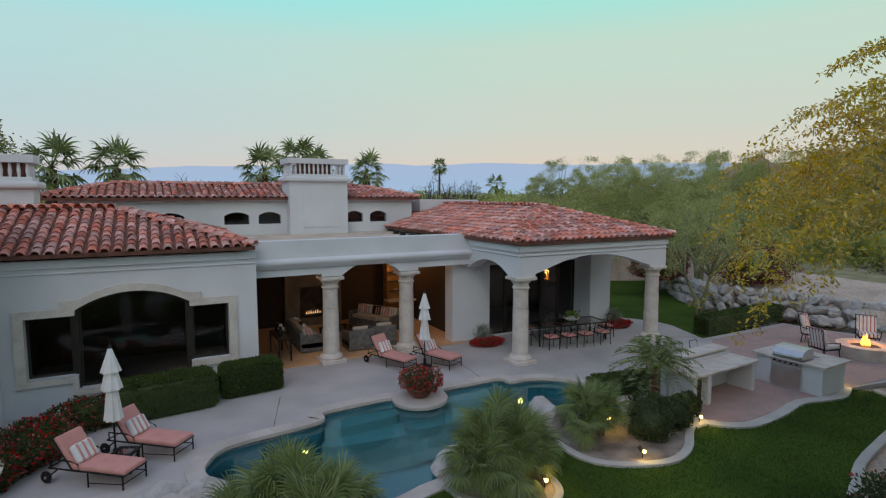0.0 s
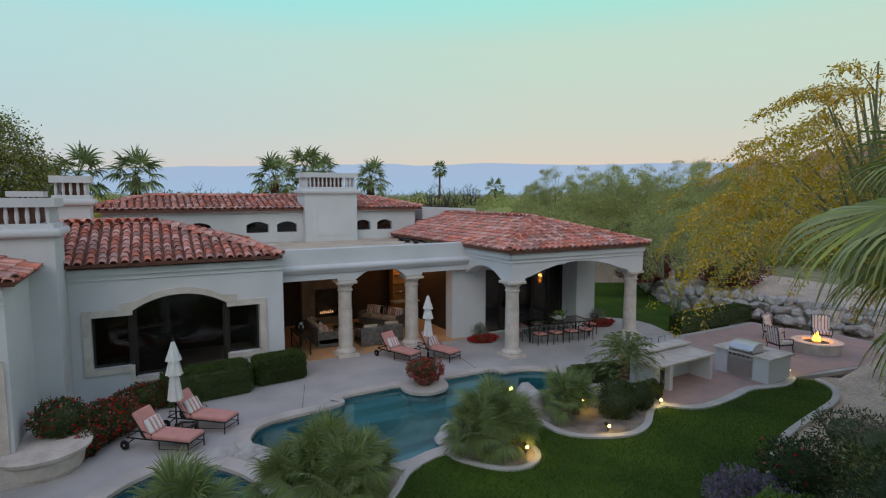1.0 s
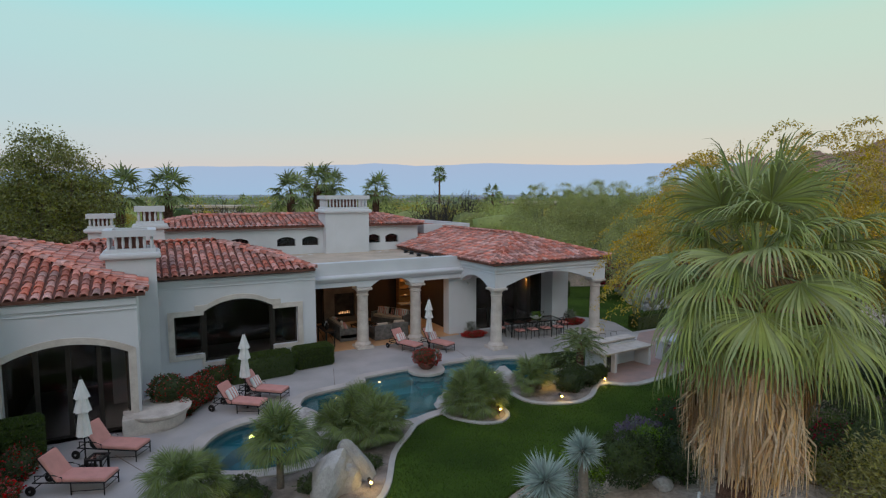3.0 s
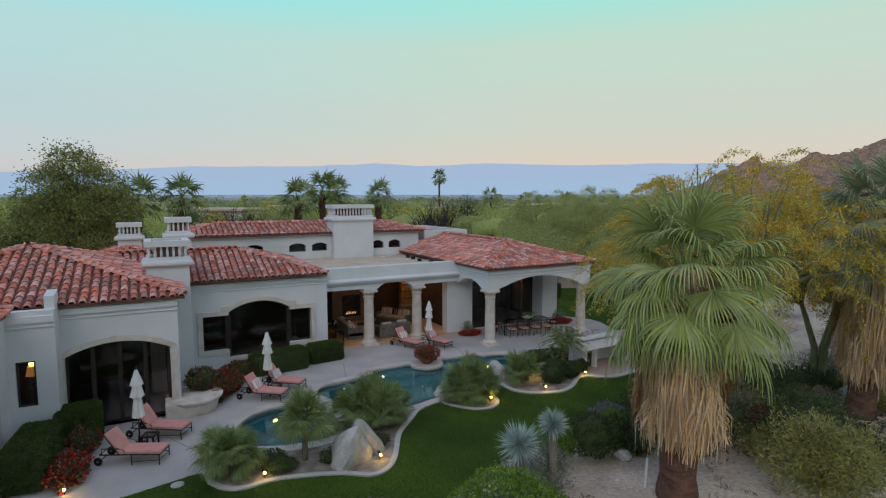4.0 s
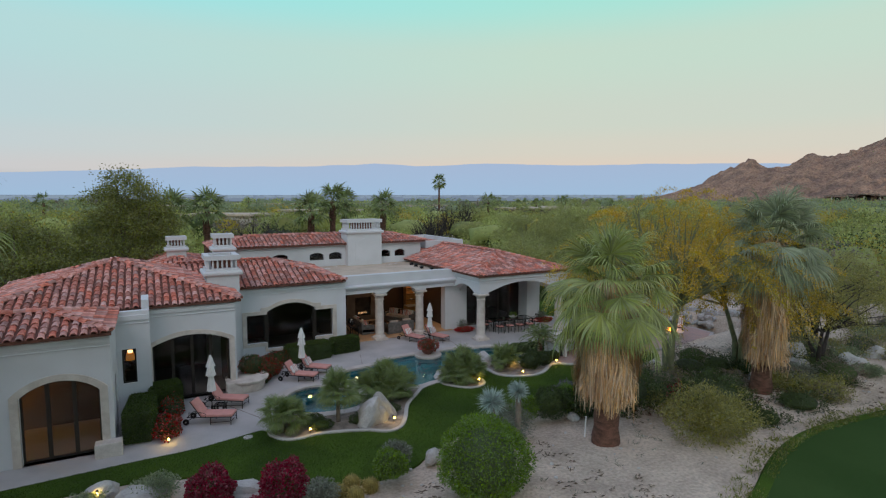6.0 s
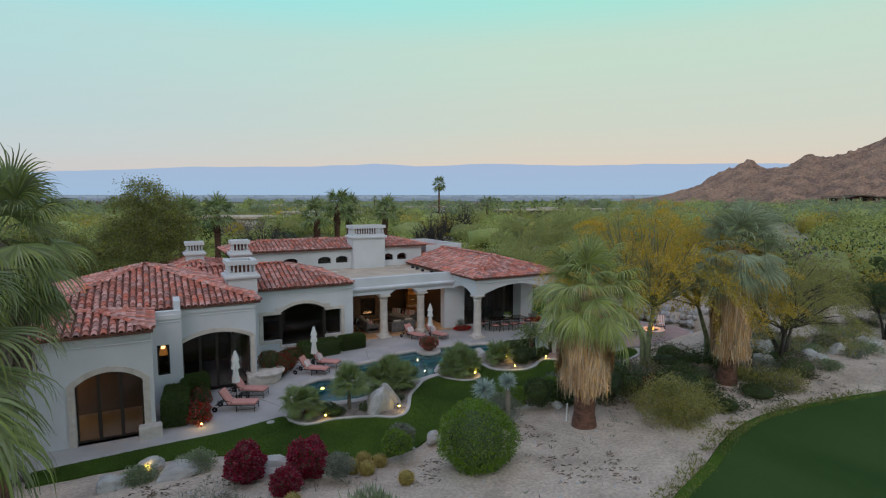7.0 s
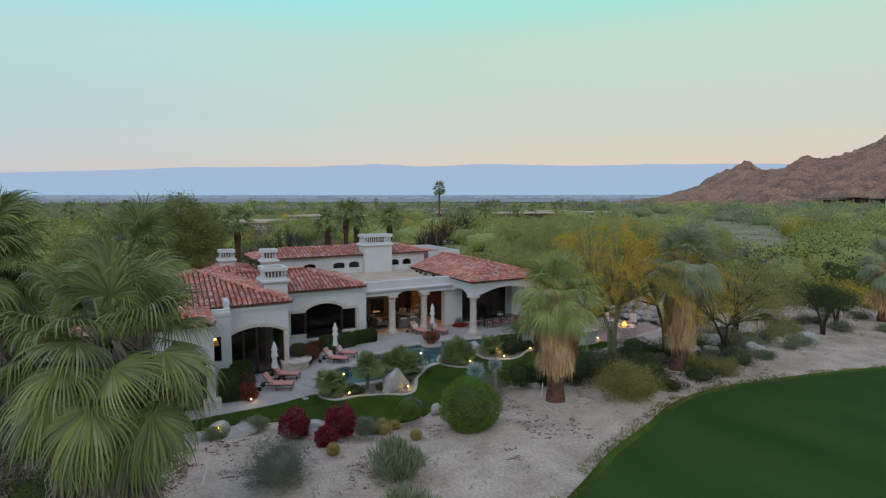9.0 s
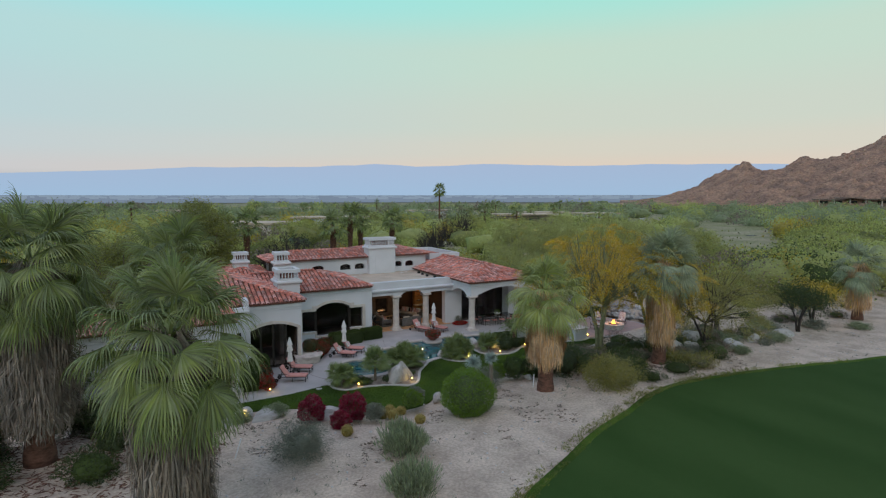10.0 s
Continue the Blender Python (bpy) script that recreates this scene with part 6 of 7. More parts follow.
for x, y, r, h in ((-26.2, -9.8, 1.2, 1.6), (-28.6, -9.0, 1.4, 1.8), (-31.5, -10.5, 1.5, 1.9), (-30.6, -14.2, 1.2, 1.2), (-25.8, -12.0, 0.8, 0.9), (-34.0, -16.5, 1.6, 1.6)):
    shrub("dark_shrub", (x, y, 0.3), r, h, DARKLEAF, 4200, 0.12, "dark leafy shrub that fills in the shade of the palms", "shrub", narrow=0.4, lumpy=0.3, group="shade shrubs")
shrub("spiky_shrub", (-25.6, -23.2, 0.42), (1.5, 0.9), 1.0, BUSHGREEN, 5000, 0.35, "low spiky green shrub at the palm's foot", "shrub", narrow=0.07, lumpy=0.3)

bmc = bmesh.new()
bmesh.ops.create_icosphere(bmc, subdivisions=2, radius=1)
CORE_V, CORE_F = np.array([tuple(v.co) for v in bmc.verts]), np.array([[v.index for v in f.verts] for f in bmc.faces])
bmc.free()


# far woods: one mass of small leaves in many crowns
def woods(name, spots, mats, label):
    groups = {}
    for x, y, h, r, m in spots:
        groups.setdefault(m, []).append((x, y, h, r))
    for m, lst in groups.items():
        P, D, S, cores = [], [], [], []
        for x, y, h, r in lst:
            far = math.hypot(x + 18, y + 30)
            n = int(min(1900, max(300, 76000 / far)))
            p, d = ball(n, 0.55)
            k = np.array([1 + 0.5 * noise.noise((v[0] * 1.7 + x, v[1] * 1.7 + y, v[2] * 1.7)) for v in p])[:, None]
            p = p * k * np.array([r, r, h * 0.52]) + np.array([x, y, h * 0.5])
            p[:, 2] = np.clip(p[:, 2], 0, None)
            P.append(p)
            core = (0.02 if m == 5 else 1) * CORE_V * (1 + 0.55 * np.array([noise.noise((v[0] * 1.7 + x, v[1] * 1.7 + y, v[2] * 1.7)) for v in CORE_V]))[:, None]
            cores.append(np.clip(core * 0.60 * np.array([r, r, h * 0.52]) + np.array([x, y, h * 0.5]), (-1e5, -1e5, 0), None))
            D.append(d + rng.normal(size=d.shape))
            S.append(np.full((n, 1), min(1.3, 0.10 + far * 0.0029)))
        P, D, S = np.concatenate(P), np.concatenate(D), np.concatenate(S)
        D /= np.linalg.norm(D, axis=1, keepdims=True)
        s = np.cross(D, rng.normal(size=D.shape))
        s /= np.linalg.norm(s, axis=1, keepdims=True)
        L = S * rng.uniform(0.6, 1.3, S.shape)
        V = np.stack([P, P + D * L * 0.5 + s * L * 0.28, P + D * L, P + D * L * 0.5 - s * L * 0.28], 1).reshape(-1, 3)
        k = len(CORE_V)
        tagged(part("inner_foliage", fast_mesh("inner_foliage", np.concatenate(cores), np.concatenate([CORE_F + i * k for i in range(len(cores))]), mats[m], True), mats[m]), "shaded inner foliage of the desert woodland", "woods", kind="stuff")
        tagged(part(name, fast_mesh(name, V, np.arange(len(V)).reshape(-1, 4), mats[m]), mats[m]), label, "woods", kind="stuff")


spots = []
rw_ = random.Random(5)
tries = 0
while len(spots) < 1500 and tries < 18000:
    tries += 1
    d = 36 * (14 ** rw_.random())
    u = rw_.uniform(-1.25, 1.25)
    x, y = polar(d, u)
    if -34 < x < 12 and y < 27:
        continue
    if x < 20 and y < 0 or (y < -8 and x < 60) or (12 <= x < 24 and y < 16):
        continue
    if u > 0.42 and d > 430:
        continue
    if noise.noise((x * 0.02, y * 0.02, 1)) < -0.38:
        continue
    if any(math.hypot(x - cx + (cx + 24) * g, y - cy + (cy + 40) * g) < 7 for cx, cy in ((150, 83), (107, 43), (168, 132)) for g in (0, 0.04, 0.08, 0.12, 0.16, 0.2, 0.25, 0.3, 0.35, 0.4)):
        continue
    h = rw_.uniform(3.4, 6.6) + min(2.2, d * 0.006)
    if -24 < x < 27 and y < 62:
        h *= 0.55
    m = rw_.choices((0, 1, 2, 3, 5, 6), (4, 5.5, 0.5, 0.7, 0.9, 1.2))[0] if d < 170 else rw_.choices((4, 1, 5), (3, 1, 0.4))[0]
    spots.append((x, y, h, h * rw_.uniform(0.55, 0.95), m))
# most trees past 170 m: distance haze put into a greyer, paler leaf colour
FARLEAF = leaf_material("hazed_far_leaf", (0.34, 0.385, 0.205), rand=0.14)
WOODGREEN = leaf_material("woodland_leaf", (0.34, 0.33, 0.095), rand=0.15, tint=(0.25, 0.27, 0.08))
WOODPALE = leaf_material("pale_woodland_leaf", (0.46, 0.475, 0.15), rand=0.15, tint=(0.36, 0.40, 0.12))
WOODSHADE = leaf_material("shaded_woodland_leaf", (0.22, 0.235, 0.075), rand=0.18)
WOODGOLD = leaf_material("golden_woodland_leaf", (0.52, 0.40, 0.060), rand=0.15)
woods("woods", spots, {6: WOODSHADE, 5: TWIG, 4: FARLEAF, 0: WOODGREEN, 1: WOODPALE, 2: DARKLEAF, 3: WOODGOLD}, "desert woodland of green trees and shrubs spreading to the valley")

# far houses and palms among the trees
def far_house(x, y, w, d, h, rz, mat, label):
    ob = thing("far_house", label, "house", pose(x, y, 0.2, 0, 0, rz), "far houses")
    part("wall", boxm((0, 0, h / 2), (w, d, h)), mat, ob)
    part("roof", boxm((0, 0, h + 0.25), (w + 1.2, d + 1.2, 0.5), bevel=0.1), GRAVEL, ob)
    for k in range(4):
        part("window", boxm((-w / 2 + w * (k + 0.5) / 4, -d / 2 - 0.03, h * 0.5), (w * 0.12, 0.1, h * 0.4)), IRON, ob)


for dist, u, w, mat in ((120, -0.40, 16, STONE), (150, -0.22, 20, STUCCO), (175, 0.16, 18, BARK), (200, 0.20, 16, STONE), (230, -0.02, 22, STUCCO), (260, -0.5, 24, STONE), (310, -0.3, 26, STUCCO), (190, 0.30, 14, STUCCO)):
    hx, hy = polar(dist, u)
    far_house(hx, hy, w, 9, 5.2, -20 + 40 * u, mat, "low flat-roofed house among the far trees")
pr = random.Random(11)
for k in range(22):
    dist, u = pr.uniform(110, 320), pr.choice((pr.uniform(0.08, 0.32), pr.uniform(-0.75, 0.3)))
    px_, py_ = polar(dist, u)
    hh = pr.uniform(6, 8.5)
    fan_palm("fan_palm", (px_, py_, 0), (px_ + 0.2, py_, hh), FAN_FAR, 16, 1.3, None, None, 0.32, -35, "distant fan palm above the woodland", 0, "distant palms")

# dry brush, litter and stones between the trees and the fairway
db = random.Random(21)
for k in range(46):
    x = db.uniform(7, 46)
    y = -16.6 + 0.17 * (x - 8) + db.uniform(-0.6, 4.2)
    r = db.uniform(0.35, 1.0)
    shrub("dry_shrub", (x, y, 0.38), r, r * db.uniform(0.7, 1.1), db.choice((GREYLEAF, TWIG, DARKLEAF, GREENTREE, TWIG)), 900, 0.14, "low dry desert shrub on the sand", "shrub", narrow=0.25, lumpy=0.35, group="dry shrubs")
# extra dark shrubs, added to stand in for shadow under the west palms
for k in range(16):
    shrub("dark_shrub", (db.uniform(-35, -26.5), db.uniform(-17, -4), 0.3), db.uniform(0.7, 1.4), db.uniform(0.7, 1.5), db.choice((DARKLEAF, DARKLEAF, TWIG)), 2200, 0.14, "dark leafy shrub that fills in the shade of the palms", "shrub", narrow=0.35, lumpy=0.35, group="shade shrubs")
for k in range(46):
    x, y = db.uniform(-0.5, 11), db.uniform(-17.2, -11.0)
    if math.hypot(x - 5.5, y + 15) < 1.0:
        continue
    r = db.uniform(0.5, 1.1)
    shrub("dry_shrub", (x, y, 0.38), r, r * db.uniform(0.6, 1.1), db.choice((TWIG, DARKLEAF, DARKLEAF, GREENTREE, SHADETREE)), 1500, 0.13, "low tangled shrub under the palo verde trees", "shrub", narrow=0.25, lumpy=0.4, group="dry shrubs")

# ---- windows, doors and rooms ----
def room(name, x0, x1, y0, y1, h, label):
    """Dark inner walls and ceiling, added to block the sky behind the windows."""
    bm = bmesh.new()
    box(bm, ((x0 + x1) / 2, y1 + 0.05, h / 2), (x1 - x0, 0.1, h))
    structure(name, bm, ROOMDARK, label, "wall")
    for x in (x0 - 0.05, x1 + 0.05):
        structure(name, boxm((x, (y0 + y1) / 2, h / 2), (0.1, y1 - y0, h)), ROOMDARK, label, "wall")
    structure("ceiling", boxm(((x0 + x1) / 2, (y0 + y1) / 2, h + 0.05), (x1 - x0 + 0.2, y1 - y0, 0.1)), ROOMDARK, "plain ceiling added to close the unseen room", "ceiling")


ROOMDARK = material("dark_room_backing", (0.13, 0.095, 0.075), 0.9, vary=0.08, scale=0.8, fine=25, bump=0.1)
room("wall_inner_wing", -14.5, -8.75, 2.52, 7.2, 3.4, "unseen dark brown wall added behind the large window")
room("wall_inner_guest", -18.85, -15.6, -2.14, 3.0, 3.0, "unseen dark brown wall added behind the arched door")
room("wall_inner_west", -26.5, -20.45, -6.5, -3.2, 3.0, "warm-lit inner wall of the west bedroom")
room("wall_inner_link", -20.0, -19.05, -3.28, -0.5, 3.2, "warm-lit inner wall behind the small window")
room("wall_inner_dining", 0.9, 6.4, 3.82, 8.5, 3.4, "unseen dark brown wall added behind the dining terrace glass")
room("wall_inner_clerestory", -14.0, 0.7, 11.4, 14.8, 5.4, "unseen dark brown backing added behind the small arched windows")


def window(name, panes, y, label, bars=(), frame_d=0.07):
    """Glass panes (outlines in x, z) set in dark frames."""
    ob = tagged(new(name), label, "window", kind="structure")
    for lp in panes:
        g = part("pane", plate([lp], 0.012, facing("front", y + 0.03)), GLASS, ob)
        g.visible_shadow = False
        xs, zs = [p[0] for p in lp], [p[1] for p in lp]
        cx, cz = (min(xs) + max(xs)) / 2, (min(zs) + max(zs)) / 2
        inner = [(cx + (x - cx) * (1 - 0.13 / (max(xs) - min(xs))), cz + (z - cz) * (1 - 0.13 / (max(zs) - min(zs)))) for x, z in lp]
        part("frame", plate([lp, inner], frame_d, facing("front", y)), BRONZE, ob)
    return ob


window("window_wing", [rect(-14.04, -13.01, 0.95, 2.58), [(-12.89, 0.58), (-10.22, 0.58)] + arc(-10.22, -12.89, 2.7, 3.12), rect(-10.12, -9.12, 0.95, 2.58)], 2.38, "large dark three-part window with an arched middle")
for x in (-12.95, -10.17):
    structure("mullion", boxm((x, 2.36, 1.65), (0.12, 0.12, 2.2)), BRONZE, "dark bronze window mullion", "mullion")
def leaf_doors(name, x0, x1, spring, crown, y, n, label):
    top = arc(x0, x1, spring, crown, 24)
    panes = []
    for i in range(n):
        a, b = x0 + (x1 - x0) * i / n, x0 + (x1 - x0) * (i + 1) / n
        mid = [(x, z) for x, z in top if a + 0.01 < x < b - 0.01]
        ya, yb = np.interp([a, b], [p[0] for p in top], [p[1] for p in top])
        panes.append([(a, 0.02), (b, 0.02), (b, float(yb))] + mid[::-1] + [(a, float(ya))])
    return window(name, panes, y, label, frame_d=0.09)


leaf_doors("door_guest", -18.7, -15.5, 2.58, 2.98, -2.28, 4, "arched glazed double doors in dark bronze frames")
leaf_doors("door_west", -22.75, -20.40, 2.38, 2.86, -6.68, 3, "arched glazed doors with warm light behind")
window("window_link", [rect(-19.82, -19.30, 1.42, 2.88)], -3.48, "narrow dark window with a glowing lamp behind")
window("window_dining", [rect(0.96 + 0.93 * k, 1.87 + 0.93 * k, 0.03, 2.95) for k in range(5)], 3.6, "tall dark sliding glass doors of the dining room")


def table_lamp(x, y, z, watts):
    ob = thing("table_lamp", "lit table lamp with a warm cream shade", "lamp", pose(x, y, z), "table lamps")
    part("base", lathe(bmesh.new(), [(0.09, 0), (0.1, 0.03), (0.05, 0.12), (0.07, 0.25), (0.02, 0.4)], 14), BRONZE, ob)
    part("shade", lathe(bmesh.new(), [(0.2, 0.42), (0.19, 0.44), (0.14, 0.72), (0.13, 0.72)], 18), SHADE, ob)
    lamp("lamp_light", (x, y, z + 0.8), watts, (1.0, 0.58, 0.22), 0.1)


SHADE = glow("lamp_shade", (1.0, 0.40, 0.07), 0.30)
def side_table(x, y, h=0.7, w=0.5):
    ob = thing("side_table", "small dark wooden side table", "table", pose(x, y, 0.0), "side tables")
    part("top", boxm((0, 0, h - 0.02), (w, w, 0.04), bevel=0.008), WOOD, ob)
    for sx in (-1, 1):
        for sy in (-1, 1):
            part("leg", boxm((sx * (w / 2 - 0.04), sy * (w / 2 - 0.04), h / 2 - 0.02), (0.045, 0.045, h - 0.04)), WOOD, ob)


side_table(-19.55, -2.6, 1.75, 0.4)
table_lamp(-19.55, -2.6, 1.75, 2.2)
# lamp and table unseen, added to give the warm glow behind the west doors
side_table(-24.6, -4.2)
table_lamp(-24.6, -4.2, 0.7, 110)

# ---- living room seen through the loggia ----
HEARTH = material("hearth_stone", (0.24, 0.18, 0.145), 0.85, vary=0.15, scale=2, fine=20)
fp = thing("fireplace", "pale stone fireplace with a small fire burning", "fireplace", pose(-4.8, 8.95, 0))
part("surround", plate([rect(-1.25, 1.25, 0, 2.6), rect(-0.62, 0.62, 0.35, 1.75)], 0.35, facing("front", -0.15)), HEARTH, fp)
part("mantel", boxm((0, -0.05, 2.62), (2.8, 0.55, 0.12), bevel=0.02), HEARTH, fp)
part("firebox", boxm((0, 0.12, 1.05), (1.22, 0.04, 1.38)), DARKBARK, fp)
for k in range(7):
    part("flame", lathe(bmesh.new(), [(0.01, 0.5), (0.03, 0.53), (0.02, 0.58), (0.004, 0.64 + 0.03 * (k % 3))], 8, (-0.3 + 0.1 * k, 0.0, 0)), glow("fire_glow", (1.0, 0.55, 0.25), 0.8), fp)
for k in range(3):
    part("log", tube(bmesh.new(), [(-0.4, -0.02 + 0.04 * k, 0.42 + 0.04 * k), (0.4, 0.02, 0.46 + 0.03 * k)], 0.05, 8), DARKBARK, fp)


def sofa(x, y, w, rz, label, pillows=3):
    ob = thing("sofa", label, "sofa", pose(x, y, 0.02, 0, 0, rz), "wicker sofas")
    part("frame", box(boxm((0, 0, 0.2), (w, 0.9, 0.36), bevel=0.03), (0, 0.4, 0.48), (w, 0.14, 0.62), bevel=0.04), WICKER, ob)
    for s in (-1, 1):
        part("arm", boxm((s * (w / 2 - 0.07), -0.02, 0.4), (0.14, 0.86, 0.5), bevel=0.03), WICKER, ob)
    n = max(1, int(w / 0.75))
    for k in range(n):
        cx = -w / 2 + 0.16 + (w - 0.32) * (k + 0.5) / n
        part("seat_cushion", boxm((cx, -0.05, 0.45), ((w - 0.32) / n - 0.02, 0.74, 0.16), bevel=0.045), BEIGE, ob)
        part("back_cushion", boxm((cx, 0.27, 0.68), ((w - 0.32) / n - 0.03, 0.16, 0.42), rx=-10, bevel=0.05), BEIGE, ob)
    for k in range(pillows):
        pil = part("pillow", boxm((-w / 2 + 0.35 + 0.42 * k, 0.08, 0.72), (0.42, 0.13, 0.40), rx=-18, rz=random.uniform(-14, 14), bevel=0.05), (CORAL, WHITECLOTH, IRON)[k % 3], ob)
        for q in (-0.12, 0.02, 0.14):
            part("stripe", boxm((-w / 2 + 0.35 + 0.42 * k + q, 0.0, 0.70), (0.05, 0.02, 0.36), rx=-18), WHITECLOTH if k % 3 == 0 else CORAL, pil)
    return ob


BEIGE = material("beige_cushion", (0.50, 0.40, 0.33), 0.9, vary=0.06, scale=3, fine=50, bump=0.2, dist=0.004)
sofa(-6.0, 5.7, 2.4, 90, "grey wicker sofa with beige cushions and coral pillows", 5)
sofa(-2.5, 7.2, 2.4, -60, "grey wicker sofa with striped coral pillows", 5)
sofa(-4.35, 4.35, 0.95, 180, "grey wicker armchair seen from behind", 0)
sofa(-3.3, 4.5, 0.95, 172, "grey wicker armchair seen from behind", 0)


def iron_table(name, x, y, w, d, h, rz, label, glass=True, z=0.02):
    ob = thing(name, label, "table", pose(x, y, z, 0, 0, rz))
    part("rim", plate([[(-w / 2, -d / 2), (w / 2, -d / 2), (w / 2, d / 2), (-w / 2, d / 2)], [(-w / 2 + 0.07, -d / 2 + 0.07), (w / 2 - 0.07, -d / 2 + 0.07), (w / 2 - 0.07, d / 2 - 0.07), (-w / 2 + 0.07, d / 2 - 0.07)]], 0.04, pose(0, 0, h)), IRON, ob)
    part("top", boxm((0, 0, h - 0.012), (w - 0.13, d - 0.13, 0.012)), GLASS if glass else WOOD, ob)
    for sx in (-1, 1):
        for sy in (-1, 1):
            part("leg", boxm((sx * (w / 2 - 0.05), sy * (d / 2 - 0.05), h / 2 - 0.02), (0.05, 0.05, h - 0.04), bevel=0.006), IRON, ob)
        part("stretcher", tube(bmesh.new(), [(sx * (w / 2 - 0.05), -d / 2 + 0.05, 0.15), (sx * (w / 2 - 0.05), d / 2 - 0.05, h - 0.1)], 0.012, 6), IRON, ob)
    return ob


iron_table("coffee_table", -4.6, 6.0, 1.2, 1.0, 0.45, 10, "black iron coffee table with a glass top")
iron_table("console_table", -7.15, 4.6, 0.5, 1.6, 0.8, 0, "dark wooden console table against the loggia wall", False)
for k, (dx, dy) in enumerate(((0, 0.4), (0.05, 0.1), (-0.05, -0.3))):
    vz = thing("vase", "dark glazed vase on the console table", "vase", pose(-7.15 + dx, 4.6 + dy, 0.82), "vases")
    part("body", lathe(bmesh.new(), [(0.05, 0), (0.1, 0.08), (0.11, 0.18), (0.05, 0.28), (0.06, 0.34)], 14), (IRON, WHITECLOTH, IRON)[k], vz)
kit = thing("kitchen_cabinet", "tall warm wooden kitchen cabinet with lit shelves", "cabinet", pose(-0.75, 8.4, 0.02))
HONEY = material("honey_wood", (0.50, 0.26, 0.095), 0.5, vary=0.2, scale=2, fine=30, stretch=(1, 1, 6))
part("body", boxm((0, 0.3, 1.55), (1.4, 0.5, 3.1), bevel=0.01), HONEY, kit)
part("counter", boxm((-0.1, -0.25, 0.9), (1.5, 0.7, 0.06), bevel=0.01), STONE, kit)
for k in range(3):
    part("shelf", boxm((0, 0.02, 1.3 + 0.45 * k), (1.3, 0.25, 0.03)), WOOD, kit)
    part("dish", lathe(bmesh.new(), [(0.03, 0), (0.12, 0.06), (0.11, 0.07)], 12, (-0.3 + 0.3 * k, 0.0, 1.32 + 0.45 * k)), WHITECLOTH, kit)


def ceiling_lamp(x, y, z, watts, color=(1.0, 0.60, 0.27)):
    ob = thing("ceiling_light", "small warm recessed ceiling light", "light", pose(x, y, z), "ceiling lights")
    part("rim", lathe(bmesh.new(), [(0.06, -0.03), (0.1, -0.03), (0.1, 0.0), (0.06, 0.0)], 14), BRONZE, ob)
    part("bulb", lathe(bmesh.new(), [(0.055, -0.02), (0.05, -0.005)], 12), glow("bulb_glow", color, 12), ob)
    lamp("ceiling_lamp_light", (x, y, z - 0.12), watts, color, 0.08)


ceiling_lamp(-7.0, 4.3, 3.48, 12)
ceiling_lamp(-6.0, 7.0, 3.48, 4)
ceiling_lamp(-3.0, 8.0, 3.48, 4)
ceiling_lamp(-1.0, 7.6, 3.3, 34, (1.0, 0.52, 0.18))
ceiling_lamp(-1.6, 5.2, 3.48, 14)

